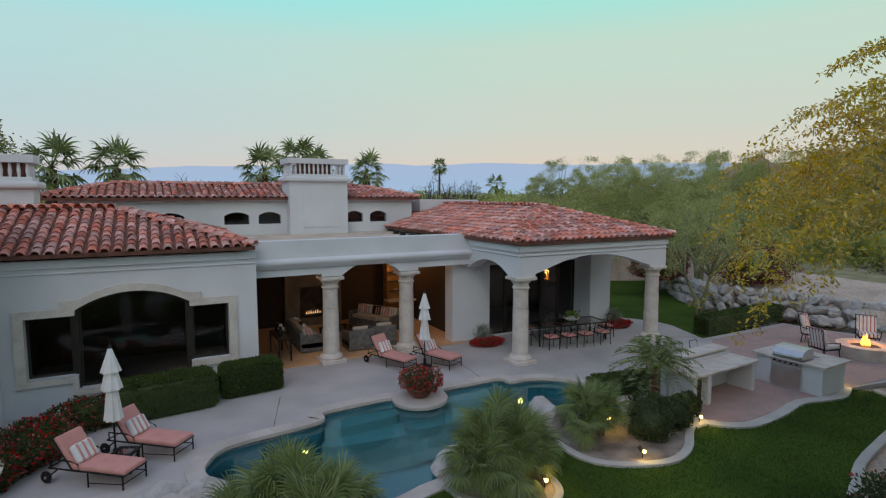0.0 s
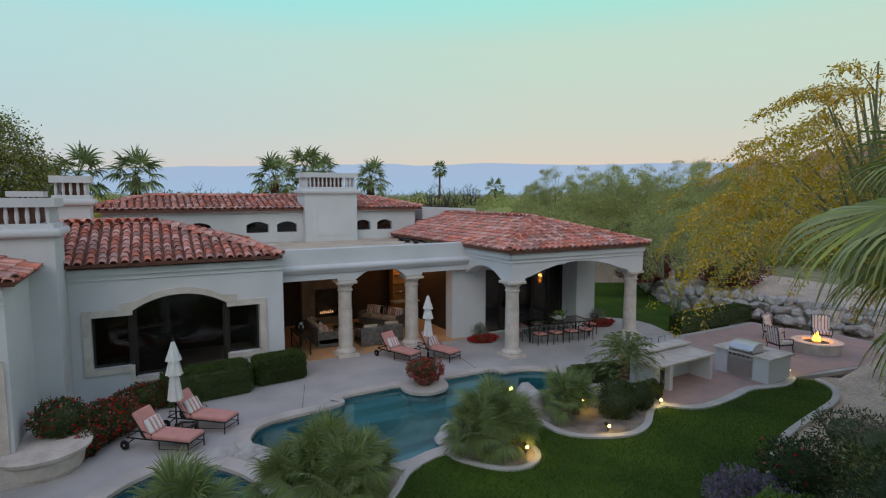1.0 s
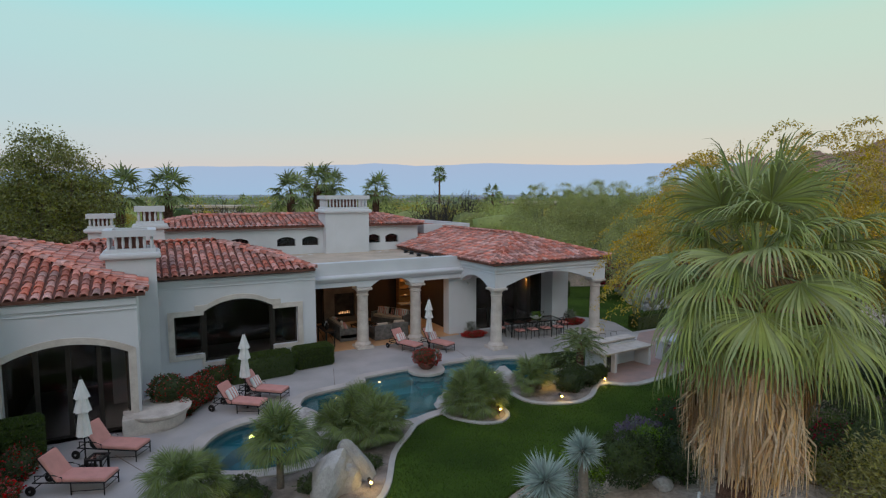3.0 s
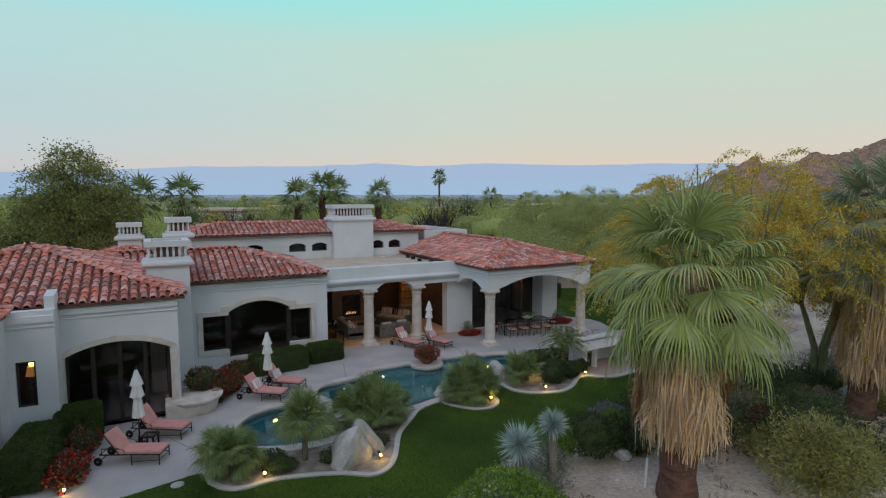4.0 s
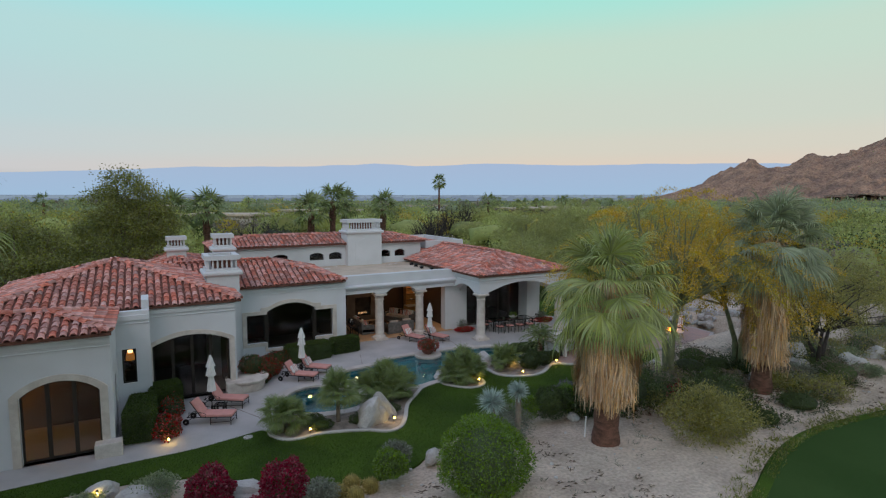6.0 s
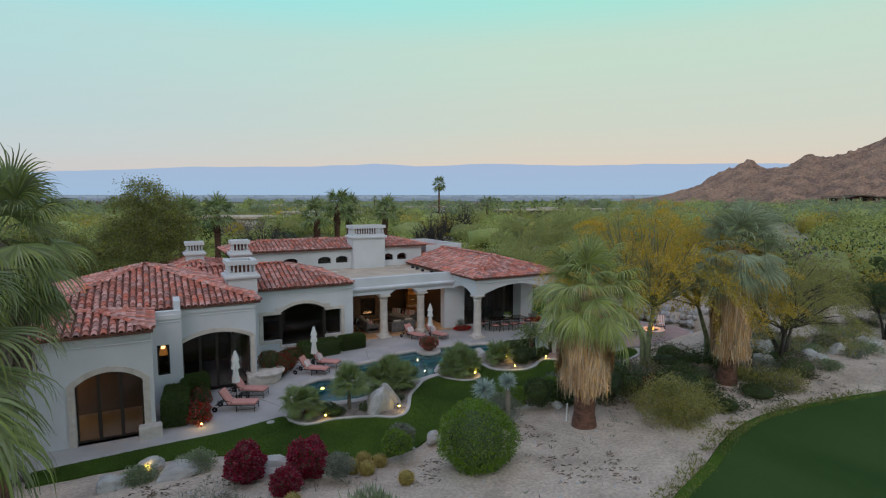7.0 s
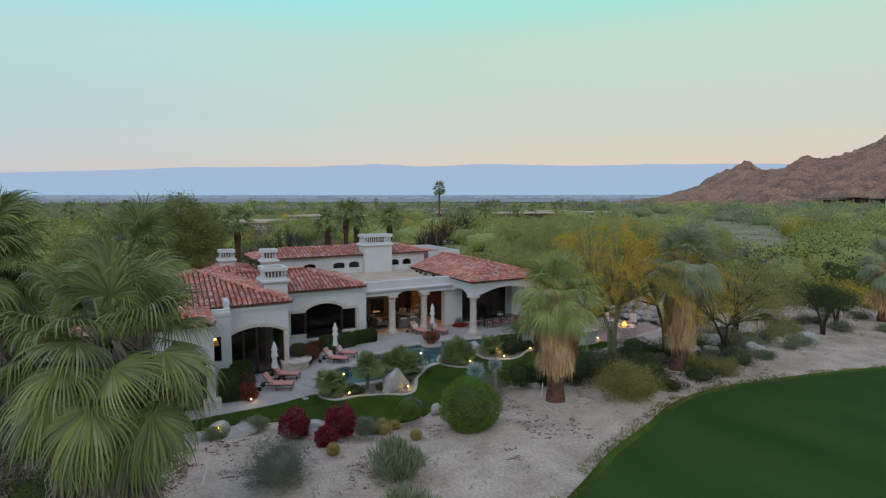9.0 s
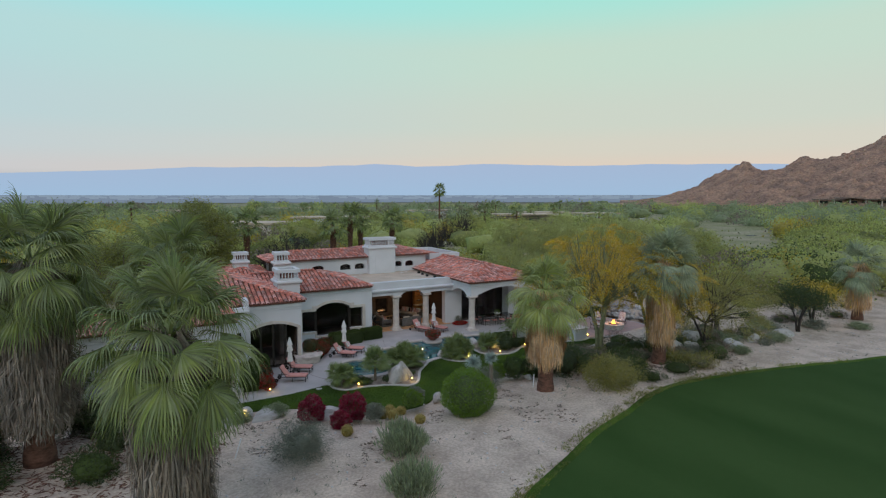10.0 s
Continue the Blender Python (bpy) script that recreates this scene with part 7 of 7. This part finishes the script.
# ---- terrace furniture ----
def lounger(m, pillow=True, label="black iron sun lounger with coral cushion and striped pillow"):
    ob = thing("sun_lounger", label, "sun lounger", m, "sun loungers")
    w = 0.66
    rail = bmesh.new()
    for s in (-1, 1):
        tube(rail, [(-0.95, s * w / 2, 0.34), (0.95, s * w / 2, 0.34)], 0.02, 6)
    for x in (-0.95, -0.3, 0.3, 0.95):
        tube(rail, [(x, -w / 2, 0.34), (x, w / 2, 0.34)], 0.016, 6)
    part("frame", rail, IRON, ob)
    for x in (0.92, 0.05):
        for s in (-1, 1):
            part("leg", tube(bmesh.new(), [(x, s * w / 2, 0.34), (x, s * w / 2, 0.0)], 0.018, 6), IRON, ob)
    for x in (0.92,):
        part("stretcher", tube(bmesh.new(), [(x, -w / 2, 0.16), (x, w / 2, 0.16)], 0.012, 6), IRON, ob)
    for s in (-1, 1):
        part("stretcher", tube(bmesh.new(), [(0.05, s * w / 2, 0.1), (0.92, s * w / 2, 0.16)], 0.012, 6), IRON, ob)
        part("rear_leg", tube(bmesh.new(), [(-0.7, s * w / 2, 0.34), (-0.98, s * w / 2, 0.12)], 0.018, 6), IRON, ob)
        arm = tube(bmesh.new(), [(-0.85, s * (w / 2 + 0.03), 0.34), (-0.85, s * (w / 2 + 0.03), 0.55), (-0.35, s * (w / 2 + 0.03), 0.56), (-0.15, s * (w / 2 + 0.03), 0.5), (-0.15, s * (w / 2 + 0.03), 0.34)], 0.017, 6)
        part("armrest", arm, IRON, ob)
        wh = part("wheel", lathe(bmesh.new(), [(0.0, -0.02), (0.13, -0.02), (0.14, 0.0), (0.13, 0.02), (0.0, 0.02)], 16), IRON, ob)
        wh.matrix_basis = pose(-0.98, s * (w / 2 + 0.04), 0.14, 90)
        hub = part("hub", lathe(bmesh.new(), [(0.03, -0.035), (0.035, 0), (0.03, 0.035)], 8), STEEL, wh)
    part("seat_cushion", boxm((0.3, 0, 0.40), (1.32, w - 0.02, 0.12), bevel=0.04), CORAL, ob)
    part("back_cushion", boxm((-0.54, 0, 0.70), (0.78, w - 0.02, 0.12), ry=56, bevel=0.04), CORAL, ob)
    part("back_frame", tube(bmesh.new(), [(-0.34, -w / 2, 0.34), (-0.80, -w / 2, 1.02), (-0.80, w / 2, 1.02), (-0.34, w / 2, 0.34)], 0.018, 6), IRON, ob)
    part("prop", tube(bmesh.new(), [(-0.62, 0, 0.62), (-0.8, 0, 0.34)], 0.014, 6), IRON, ob)
    if pillow:
        pl = part("pillow", boxm((-0.34, 0, 0.64), (0.14, 0.52, 0.42), ry=-30, bevel=0.055), WHITECLOTH, ob, "white pillow with coral stripes")
        for q in (-0.15, 0.0, 0.15):
            part("stripe", boxm((-0.335, q, 0.642), (0.150, 0.075, 0.40), ry=-30, bevel=0.03), CORAL, pl)
    return ob


first = lounger(pose(-12.22, -2.40, 0, 0, 0, -40) @ Matrix.Scale(0.92, 4))
for x, y, rz in ((-11.28, -1.5, -41), (-4.03, 1.81, -68), (-2.59, 1.27, -70)):
    copy_thing(first, pose(x, y, 0, 0, 0, rz))
plain = lounger(pose(-16.65, -5.85, 0, 0, 0, -27) @ Matrix.Scale(0.94, 4), False, "black iron sun lounger with plain coral cushion")
copy_thing(plain, pose(-15.9, -4.2, 0, 0, 0, -34))


def umbrella(x, y, lean=0.0):
    ob = thing("closed_umbrella", "closed white tiered garden umbrella on a dark base", "umbrella", pose(x, y, 0, lean), "closed umbrellas")
    part("base", lathe(bmesh.new(), [(0.26, 0), (0.27, 0.03), (0.2, 0.07), (0.05, 0.1), (0.045, 0.3)], 20), IRON, ob)
    part("pole", tube(bmesh.new(), [(0, 0, 0.05), (0, 0, 2.55)], 0.02, 8), IRON, ob)
    for z0, z1, r0, r1 in ((0.95, 1.78, 0.17, 0.085), (1.62, 2.12, 0.19, 0.09), (2.0, 2.5, 0.18, 0.04)):
        bm = bmesh.new()
        n, rings = 24, []
        for j in range(5):
            t = j / 4
            r = r0 + (r1 - r0) * t
            rings.append([bm.verts.new((r * (1 + (0.14 if i % 3 == 0 else -0.1) * (1 - t * 0.6)) * math.cos(2 * math.pi * i / n), r * (1 + (0.14 if i % 3 == 0 else -0.1) * (1 - t * 0.6)) * math.sin(2 * math.pi * i / n), z0 + (z1 - z0) * t)) for i in range(n)])
        for a, b in zip(rings, rings[1:]):
            for i in range(n):
                bm.faces.new((a[i], a[(i + 1) % n], b[(i + 1) % n], b[i]))
        bm.faces.new(rings[-1])
        bm.faces.new(rings[0][::-1])
        part("canopy_tier", bm, WHITECLOTH, ob)
    part("finial", lathe(bmesh.new(), [(0.02, 2.5), (0.035, 2.54), (0.02, 2.58), (0.005, 2.64)], 10), IRON, ob)


for x, y in ((-11.95, -1.7), (-3.13, 1.1), (-16.55, -4.75)):
    umbrella(x, y)
for x, y in ((-11.75, -2.2), (-16.25, -5.05)):
    iron_table("side_table", x, y, 0.45, 0.45, 0.42, -25, "small black iron side table between loungers", True, 0.0)


def flower_pot(x, y, r, h, label, fr=0.55, fh=0.5, n=1400, z=0.0):
    ob = thing("planter_bowl", "round dark terracotta planter bowl", "planter", pose(x, y, z), "planters")
    part("bowl", lathe(bmesh.new(), [(r * 0.55, 0), (r * 0.85, h * 0.4), (r, h * 0.85), (r * 1.06, h * 0.88), (r * 1.04, h), (r * 0.9, h), (r * 0.85, h * 0.8)], 22), UNDERTILE, ob)
    part("soil", lathe(bmesh.new(), [(r * 0.88, h * 0.78), (r * 0.86, h * 0.84)], 18), SOIL, ob)
    shrub("flower_bush", (x, y, z + h * 0.75), fr, fh, DARKLEAF, n, 0.06, label, "flowers", RED, n // 3)


flower_pot(-4.5, -1.35, 0.38, 0.3, "rounded green plant covered in red flowers in a bowl", 0.62, 0.62, 2400, 0.03)
tagged(part("planter_plinth", lathe(bmesh.new(), [(0.78, -0.1), (0.8, 0.0), (0.78, 0.035), (0.1, 0.036)], 36, (-4.5, -1.35, 0)), COPING), "round pale stone ledge at the pool's edge", "ledge", kind="structure")
half = thing("stone_planter", "large half-round pale stone planter beside the wall", "planter", pose(-14.75, -2.3, 0))
part("bowl", lathe(bmesh.new(), [(0.75, 0), (0.8, 0.1), (0.85, 0.38), (0.95, 0.46), (0.95, 0.48)], 36), STONE, half)
part("rim", lathe(bmesh.new(), [(0.9, 0.48), (0.98, 0.485), (1.0, 0.56), (0.96, 0.58), (0.82, 0.585), (0.8, 0.5)], 36), STONE, half)
part("slab", lathe(bmesh.new(), [(0.84, 0.5), (0.83, 0.58), (0.1, 0.582)], 30), STONE, half)
shrub("flower_bush", (-14.45, -1.75, 0.5), (0.55, 0.5), 0.95, DARKLEAF, 3200, 0.08, "leafy green bush with scattered red flowers in the stone planter", "flowers", RED, 130)
for x, y, rx, ry in ((0.2, 2.4, 0.62, 0.4), (6.85, 2.2, 0.75, 0.38)):
    shrub("flower_bed", (x, y, 0), (rx, ry), 0.28, DARKLEAF, 1500, 0.07, "low mound of bright red flowers on the terrace", "flowers", RED, 1500)
    shrub("foliage_plant", (x - 0.05, y + 0.2, 0.05), (0.35, 0.28), 0.75, GREYLEAF, 900, 0.16, "loose grey-green plant behind the red flowers", "plant", narrow=0.12)

iron_table("dining_table", 3.35, 1.5, 3.1, 1.15, 0.74, -8, "long dark iron dining table with a glass top")
bowl = thing("fruit_bowl", "pale bowl of green leaves on the dining table", "bowl", pose(3.6, 1.48, 0.77))
part("bowl", lathe(bmesh.new(), [(0.1, 0), (0.3, 0.1), (0.32, 0.14), (0.28, 0.12)], 18), WHITECLOTH, bowl)
p_, d_ = ball(160, 0.6)
leaf_part("greenery", p_ * 0.2 + np.array([0, 0, 0.18]), d_, 0.12, 0.06, BUSHGREEN, bowl)


def dining_chair(m):
    ob = thing("dining_chair", "dark iron dining chair with a coral seat cushion", "chair", m, "dining chairs")
    for sx in (-1, 1):
        for sy in (-1, 1):
            part("leg", tube(bmesh.new(), [(sx * 0.21, sy * 0.21, 0.44), (sx * 0.23, sy * 0.23, 0)], 0.016, 6), IRON, ob)
        part("arm", tube(bmesh.new(), [(sx * 0.24, -0.2, 0.44), (sx * 0.25, -0.18, 0.64), (sx * 0.25, 0.2, 0.66)], 0.014, 6), IRON, ob)
    part("seat_frame", boxm((0, 0, 0.43), (0.48, 0.46, 0.03), bevel=0.006), IRON, ob)
    part("seat", boxm((0, -0.01, 0.475), (0.46, 0.44, 0.07), bevel=0.025), CORAL, ob)
    back = tube(bmesh.new(), [(-0.22, 0.21, 0.44), (-0.23, 0.28, 0.9), (0.23, 0.28, 0.9), (0.22, 0.21, 0.44)], 0.016, 6)
    tube(back, [(-0.22, 0.22, 0.5), (0.22, 0.275, 0.88)], 0.01, 6)
    tube(back, [(0.22, 0.22, 0.5), (-0.22, 0.275, 0.88)], 0.01, 6)
    part("backrest", back, IRON, ob)
    return ob


ch = dining_chair(pose(2.05, 0.82, 0.0, 0, 0, 172))
for x, y, rz in ((2.8, 0.71, 172), (3.55, 0.60, 172), (4.3, 0.50, 172), (2.3, 2.42, -8), (3.05, 2.31, -8), (3.8, 2.20, -8), (4.55, 2.10, -8), (1.45, 1.77, 82), (5.2, 1.22, -98)):
    copy_thing(ch, pose(x, y, 0.0, 0, 0, rz))

# ---- outdoor kitchen ----
structure("barbecue_paving", plate([[(1.3, -6.5), (2.1, -6.85), (3.4, -6.78), (4.6, -6.58), (5.9, -6.85), (6.8, -6.7), (9.0, -6.9), (12, -7.4), (14.7, -5.9), (14.8, -4.5), (13.9, -2.3), (13.7, -1.15), (8.5, -1.25), (5.4, -3.6), (1.5, -3.9), (1.25, -5.0)]], 0.03, pose(0, 0, 0.012)), PAVER, "reddish-brown stamped paving round the outdoor kitchen", "paving")
bar = thing("outdoor_bar", "pale stucco outdoor bar with a raised stone counter", "bar", pose(2.95, -4.95, 0, 0, 0, 3))
part("wall", boxm((0, 0.25, 0.5), (3.0, 0.22, 1.0), bevel=0.01), STUCCO, bar)
for x in (-1.4, -0.75, 1.38):
    part("pier", boxm((x, -0.3, 0.42), (0.16, 0.75, 0.84), bevel=0.01), STUCCO, bar)
part("cabinet_door", boxm((-1.08, -0.45, 0.42), (0.5, 0.05, 0.78)), BRONZE, bar)
part("counter", boxm((0, -0.25, 0.88), (3.1, 0.95, 0.07), bevel=0.015), STONE, bar)
part("raised_counter", boxm((-0.05, 0.42, 1.08), (3.0, 0.55, 0.07), bevel=0.015), STONE, bar, "polished pale stone counter")
for k in range(4):
    st = thing("bar_stool", "black iron bar stool behind the bar", "stool", pose(1.9 + 0.7 * k, -3.95, 0, 0, 0, 0), "bar stools")
    part("seat", lathe(bmesh.new(), [(0.18, 0.72), (0.2, 0.75), (0.18, 0.78)], 16), CORAL, st)
    for a in range(4):
        part("leg", tube(bmesh.new(), [(0.13 * math.cos(a * 1.571 + 0.8), 0.13 * math.sin(a * 1.571 + 0.8), 0.72), (0.2 * math.cos(a * 1.571 + 0.8), 0.2 * math.sin(a * 1.571 + 0.8), 0)], 0.014, 6), IRON, st)
    part("backrest", tube(bmesh.new(), [(-0.17, 0.12, 0.74), (-0.18, 0.2, 1.15), (0.18, 0.2, 1.15), (0.17, 0.12, 0.74)], 0.013, 6), IRON, st)
isl = thing("barbecue_island", "pale stucco barbecue island with stone counter", "counter", pose(6.15, -5.85, 0, 0, 0, 2))
part("body", boxm((0, 0, 0.42), (1.3, 1.9, 0.84), bevel=0.012), STUCCO, isl)
part("counter", plate([[(-0.75, -1.05), (0.75, -1.05), (0.75, 1.05), (-0.75, 1.05)], [(-0.8 + 0.06, -0.45), (0.3, -0.45), (0.3, 0.45), (-0.74, 0.45)]], 0.06, pose(0, 0, 0.9)), STONE, isl)
grill = thing("gas_grill", "stainless steel built-in gas grill with closed hood", "grill", pose(5.85, -5.84, 0, 0, 0, 2))
part("front_panel", boxm((-0.4, 0, 0.40), (0.06, 0.86, 0.62), bevel=0.01), STEEL, grill)
part("control_panel", boxm((-0.42, 0, 0.80), (0.07, 0.86, 0.14), ry=-14, bevel=0.01), STEEL, grill)
for k in range(5):
    kb = part("knob", lathe(bmesh.new(), [(0.03, 0), (0.028, 0.03), (0.01, 0.035)], 12), IRON, grill)
    kb.matrix_basis = pose(-0.455, -0.32 + 0.16 * k, 0.80, 0, -104)
hood = bmesh.new()
prof = [(-0.38, 0.88), (-0.40, 1.02), (-0.28, 1.16), (-0.08, 1.22), (0.2, 1.22), (0.28, 0.88)]
a_ = [hood.verts.new((x, -0.42, z)) for x, z in prof]
b_ = [hood.verts.new((x, 0.42, z)) for x, z in prof]
for i in range(6):
    hood.faces.new((a_[i], a_[(i + 1) % 6], b_[(i + 1) % 6], b_[i]))
hood.faces.new(a_[::-1])
hood.faces.new(b_)
hd = part("hood", hood, STEEL, grill)
part("handle", tube(bmesh.new(), [(-0.44, -0.36, 1.0), (-0.46, 0.36, 1.0)], 0.018, 8), STEEL, hd)
part("burner", boxm((0.45, 0.78, 0.93), (0.3, 0.3, 0.05), bevel=0.01), STEEL, isl)

pit = thing("fire_pit", "low stone fire pit with a bright flame", "fire pit", pose(11.3, -5.3, 0.01))
part("ring", lathe(bmesh.new(), [(0.85, 0), (0.88, 0.34), (0.9, 0.42), (0.55, 0.43), (0.5, 0.3), (0.1, 0.3)], 22), STONE, pit)
part("coals", lathe(bmesh.new(), [(0.5, 0.3), (0.45, 0.36), (0.1, 0.4)], 14), IRON, pit)
for k, (dx, dy, s) in enumerate(((0, 0, 1.0), (0.1, 0.05, 0.7), (-0.08, 0.06, 0.8), (0.02, -0.09, 0.6))):
    part("flame", lathe(bmesh.new(), [(0.03, 0.36), (0.10 * s, 0.46), (0.07 * s, 0.36 + 0.2 * s), (0.03 * s, 0.36 + 0.36 * s), (0.004, 0.36 + 0.45 * s)], 9, (dx, dy, 0)), glow("flame_glow", (1.0, 0.30, 0.03), 7), pit)
lamp("fire_pit_light", (11.3, -5.3, 0.9), 25, (1.0, 0.45, 0.12), 0.15)


def lounge_chair(m):
    ob = thing("lounge_chair", "dark iron armchair with red and white striped cushions", "armchair", m, "chairs round the fire pit")
    for sx in (-1, 1):
        for sy in (-1, 1):
            part("leg", tube(bmesh.new(), [(sx * 0.3, sy * 0.3, 0.36), (sx * 0.33, sy * 0.34, 0)], 0.018, 6), IRON, ob)
        part("arm", tube(bmesh.new(), [(sx * 0.34, -0.3, 0.36), (sx * 0.36, -0.28, 0.58), (sx * 0.36, 0.3, 0.6)], 0.018, 6), IRON, ob)
    part("seat_frame", boxm((0, 0, 0.34), (0.66, 0.66, 0.04), bevel=0.008), IRON, ob)
    seat = part("seat_cushion", boxm((0, -0.02, 0.43), (0.62, 0.64, 0.15), bevel=0.05), WHITECLOTH, ob)
    back = part("back_cushion", boxm((0, 0.3, 0.76), (0.62, 0.15, 0.62), rx=-14, bevel=0.05), WHITECLOTH, ob)
    for q in (-0.24, -0.12, 0.0, 0.12, 0.24):
        part("stripe", boxm((q, -0.02, 0.432), (0.055, 0.646, 0.152), bevel=0.02), STRIPERED, seat)
        part("stripe", boxm((q, 0.3, 0.76), (0.055, 0.156, 0.626), rx=-14, bevel=0.02), STRIPERED, back)
    part("back_frame", tube(bmesh.new(), [(-0.32, 0.33, 0.34), (-0.33, 0.48, 1.08), (0.33, 0.48, 1.08), (0.32, 0.33, 0.34)], 0.018, 6), IRON, ob)
    return ob


STRIPERED = material("red_stripe", (0.40, 0.07, 0.06), 0.9, vary=0.06, bump=0.1)
lc = lounge_chair(pose(11.6, -3.4, 0.015, 0, 0, 15))
for x, y, rz in ((9.8, -4.7, 75), (13.0, -4.6, -55)):
    copy_thing(lc, pose(x, y, 0.015, 0, 0, rz))

# ---- garden lights ----
def garden_light(x, y, z, rz=0, watts=3.6):
    ob = thing("garden_spotlight", "small glowing bronze garden spotlight on a stake", "light", pose(x, y, z, 0, 0, rz), "garden spotlights")
    part("stake", tube(bmesh.new(), [(0, 0, -0.1), (0, 0, 0.16)], 0.012, 6), BRONZE, ob)
    part("housing", tube(bmesh.new(), [(0, 0.0, 0.16), (0, 0.10, 0.22)], [0.05, 0.045], 10), BRONZE, ob)
    bulb = bmesh.new()
    bmesh.ops.create_icosphere(bulb, subdivisions=2, radius=0.04, matrix=pose(0, -0.045, 0.17))
    part("lens", bulb, LIT, ob)
    lamp("spot_light", (x, y - 0.16, z + 0.30), watts, (1.0, 0.66, 0.16), 0.05)


for x, y, z in ((-1.85, -7.0, 0.02), (-1.4, -5.5, 0.12), (0.9, -6.35, 0.02), (-18.3, -7.2, 0.0), (-13.4, -8.85, 0.02), (-10.1, -9.4, 0.02), (-4.5, -6.95, 0.02), (-20.3, -11.0, 0.3), (7.1, -6.55, 0.05)):
    garden_light(x, y, z)
for x, y, d in ((-7.95, -1.86, -0.62), (-1.2, -1.62, -0.62), (-12.1, -3.78, -0.45)):
    pl_ = tagged(new("pool_light"), "round glowing underwater pool light", "light", "pool lights")
    pl_.location = (x, y, d)
    rim = part("rim", lathe(bmesh.new(), [(0.13, 0), (0.13, 0.03), (0.1, 0.035)], 18), STEEL, pl_)
    rim.matrix_basis = pose(0, 0, 0, 90)
    lens = part("lens", lathe(bmesh.new(), [(0.1, 0.03), (0.05, 0.05)], 16), LIT, pl_)
    lens.matrix_basis = pose(0, 0, 0, 90)

# ---- small things ----
for x, y, z0, h, tilt in ((-4.75, -14.75, 0.35, 0.75, 4), (-21.4, -15.9, 0.35, 0.9, 18), (10.2, -16.4, 0.35, 0.7, 14)):
    stk = thing("marker_stake", "white plastic marker stake in the sand", "stake", pose(x, y, z0, 0, tilt))
    part("post", tube(bmesh.new(), [(0, 0, -0.15), (0, 0, h)], 0.03, 10), WHITECLOTH, stk)
    part("cap", lathe(bmesh.new(), [(0.034, h), (0.034, h + 0.02), (0.02, h + 0.03)], 10), WHITECLOTH, stk)
cm = thing("security_camera", "small white security camera on the pier", "camera", pose(0.35, 3.28, 2.75))
part("mount", tube(bmesh.new(), [(0, 0.12, 0.05), (0, 0, 0)], 0.02, 8), WHITECLOTH, cm)
part("body", tube(bmesh.new(), [(0, 0.02, 0), (0, -0.16, -0.04)], 0.045, 12), WHITECLOTH, cm)
for x, y in ((-0.9, 8.6), (-1.0, 7.6), (-1.1, 6.4), (-0.9, 5.2)):
    vt = thing("roof_vent", "small black roof vent on the gravel", "vent", pose(x, y, 3.98), "roof vents")
    part("collar", lathe(bmesh.new(), [(0.18, 0), (0.12, 0.05), (0.1, 0.12)], 14), IRON, vt)
    part("hat", lathe(bmesh.new(), [(0.16, 0.1), (0.17, 0.14), (0.05, 0.19)], 14), IRON, vt)
for x, y, s in ((-7.2, 9.6, 0.4), (-6.4, 10.2, 0.3), (-2.2, 9.8, 0.35), (-1.6, 10.1, 0.3)):
    tagged(part("roof_patch", boxm((x, y, 3.985), (s, s * 0.6, 0.02), rz=20), WHITECLOTH), "pale repair patch on the gravel roof", "patch", kind="structure")
sp = thing("irrigation_cover", "small pale round cover set in the lawn", "cover", pose(-15.6, -8.05, -0.01))
part("lid", lathe(bmesh.new(), [(0.18, 0), (0.18, 0.02), (0.05, 0.025)], 16), CURBSTONE, sp)


def car(m, paint, label):
    ob = thing("parked_car", label, "car", m, "parked cars")
    body = bmesh.new()
    side = [(-2.2, 0.35), (2.2, 0.35), (2.2, 0.8), (1.2, 0.95), (0.6, 1.45), (-1.2, 1.48), (-1.9, 0.98), (-2.2, 0.9)]
    a = [body.verts.new((x, -0.88, z)) for x, z in side]
    b = [body.verts.new((x, 0.88, z)) for x, z in side]
    for i in range(len(side)):
        body.faces.new((a[i], a[(i + 1) % len(side)], b[(i + 1) % len(side)], b[i]))
    body.faces.new(a[::-1])
    body.faces.new(b)
    part("body", body, paint, ob)
    for s in (-1, 1):
        part("side_window", plate([[(-1.6, 0.98), (1.0, 0.98), (0.55, 1.38), (-1.15, 1.4)]], 0.02, facing("front", -0.885 * s - 0.005)), IRON, ob)
        for x in (-1.4, 1.4):
            w = part("wheel", lathe(bmesh.new(), [(0.2, -0.1), (0.33, -0.1), (0.33, 0.1), (0.2, 0.1)], 16), IRON, ob)
            w.matrix_basis = pose(x, 0.82 * s, 0.33, 90)
            part("rim", lathe(bmesh.new(), [(0.2, -0.11), (0.2, 0.11)], 12), STEEL, w)


CARWHITE = material("white_car_paint", (0.7, 0.7, 0.7), 0.3, vary=0.02, bump=0)
CARDARK = material("dark_car_paint", (0.03, 0.035, 0.04), 0.3, vary=0.02, bump=0)
car(pose(150, 83, 0.6, 0, 0, 20), CARWHITE, "white car parked among the trees")
car(pose(107, 43, 0.6, 0, 0, 10), CARDARK, "dark car parked on the far drive")
car(pose(168, 132, 0.6, 0, 0, 40), CARWHITE, "white car parked among the far trees")
structure("far_drive", boxm((128, 62, 0.45), (90, 14, 0.1), rz=42), CONCRETE, "grey far drive between the trees", "road")
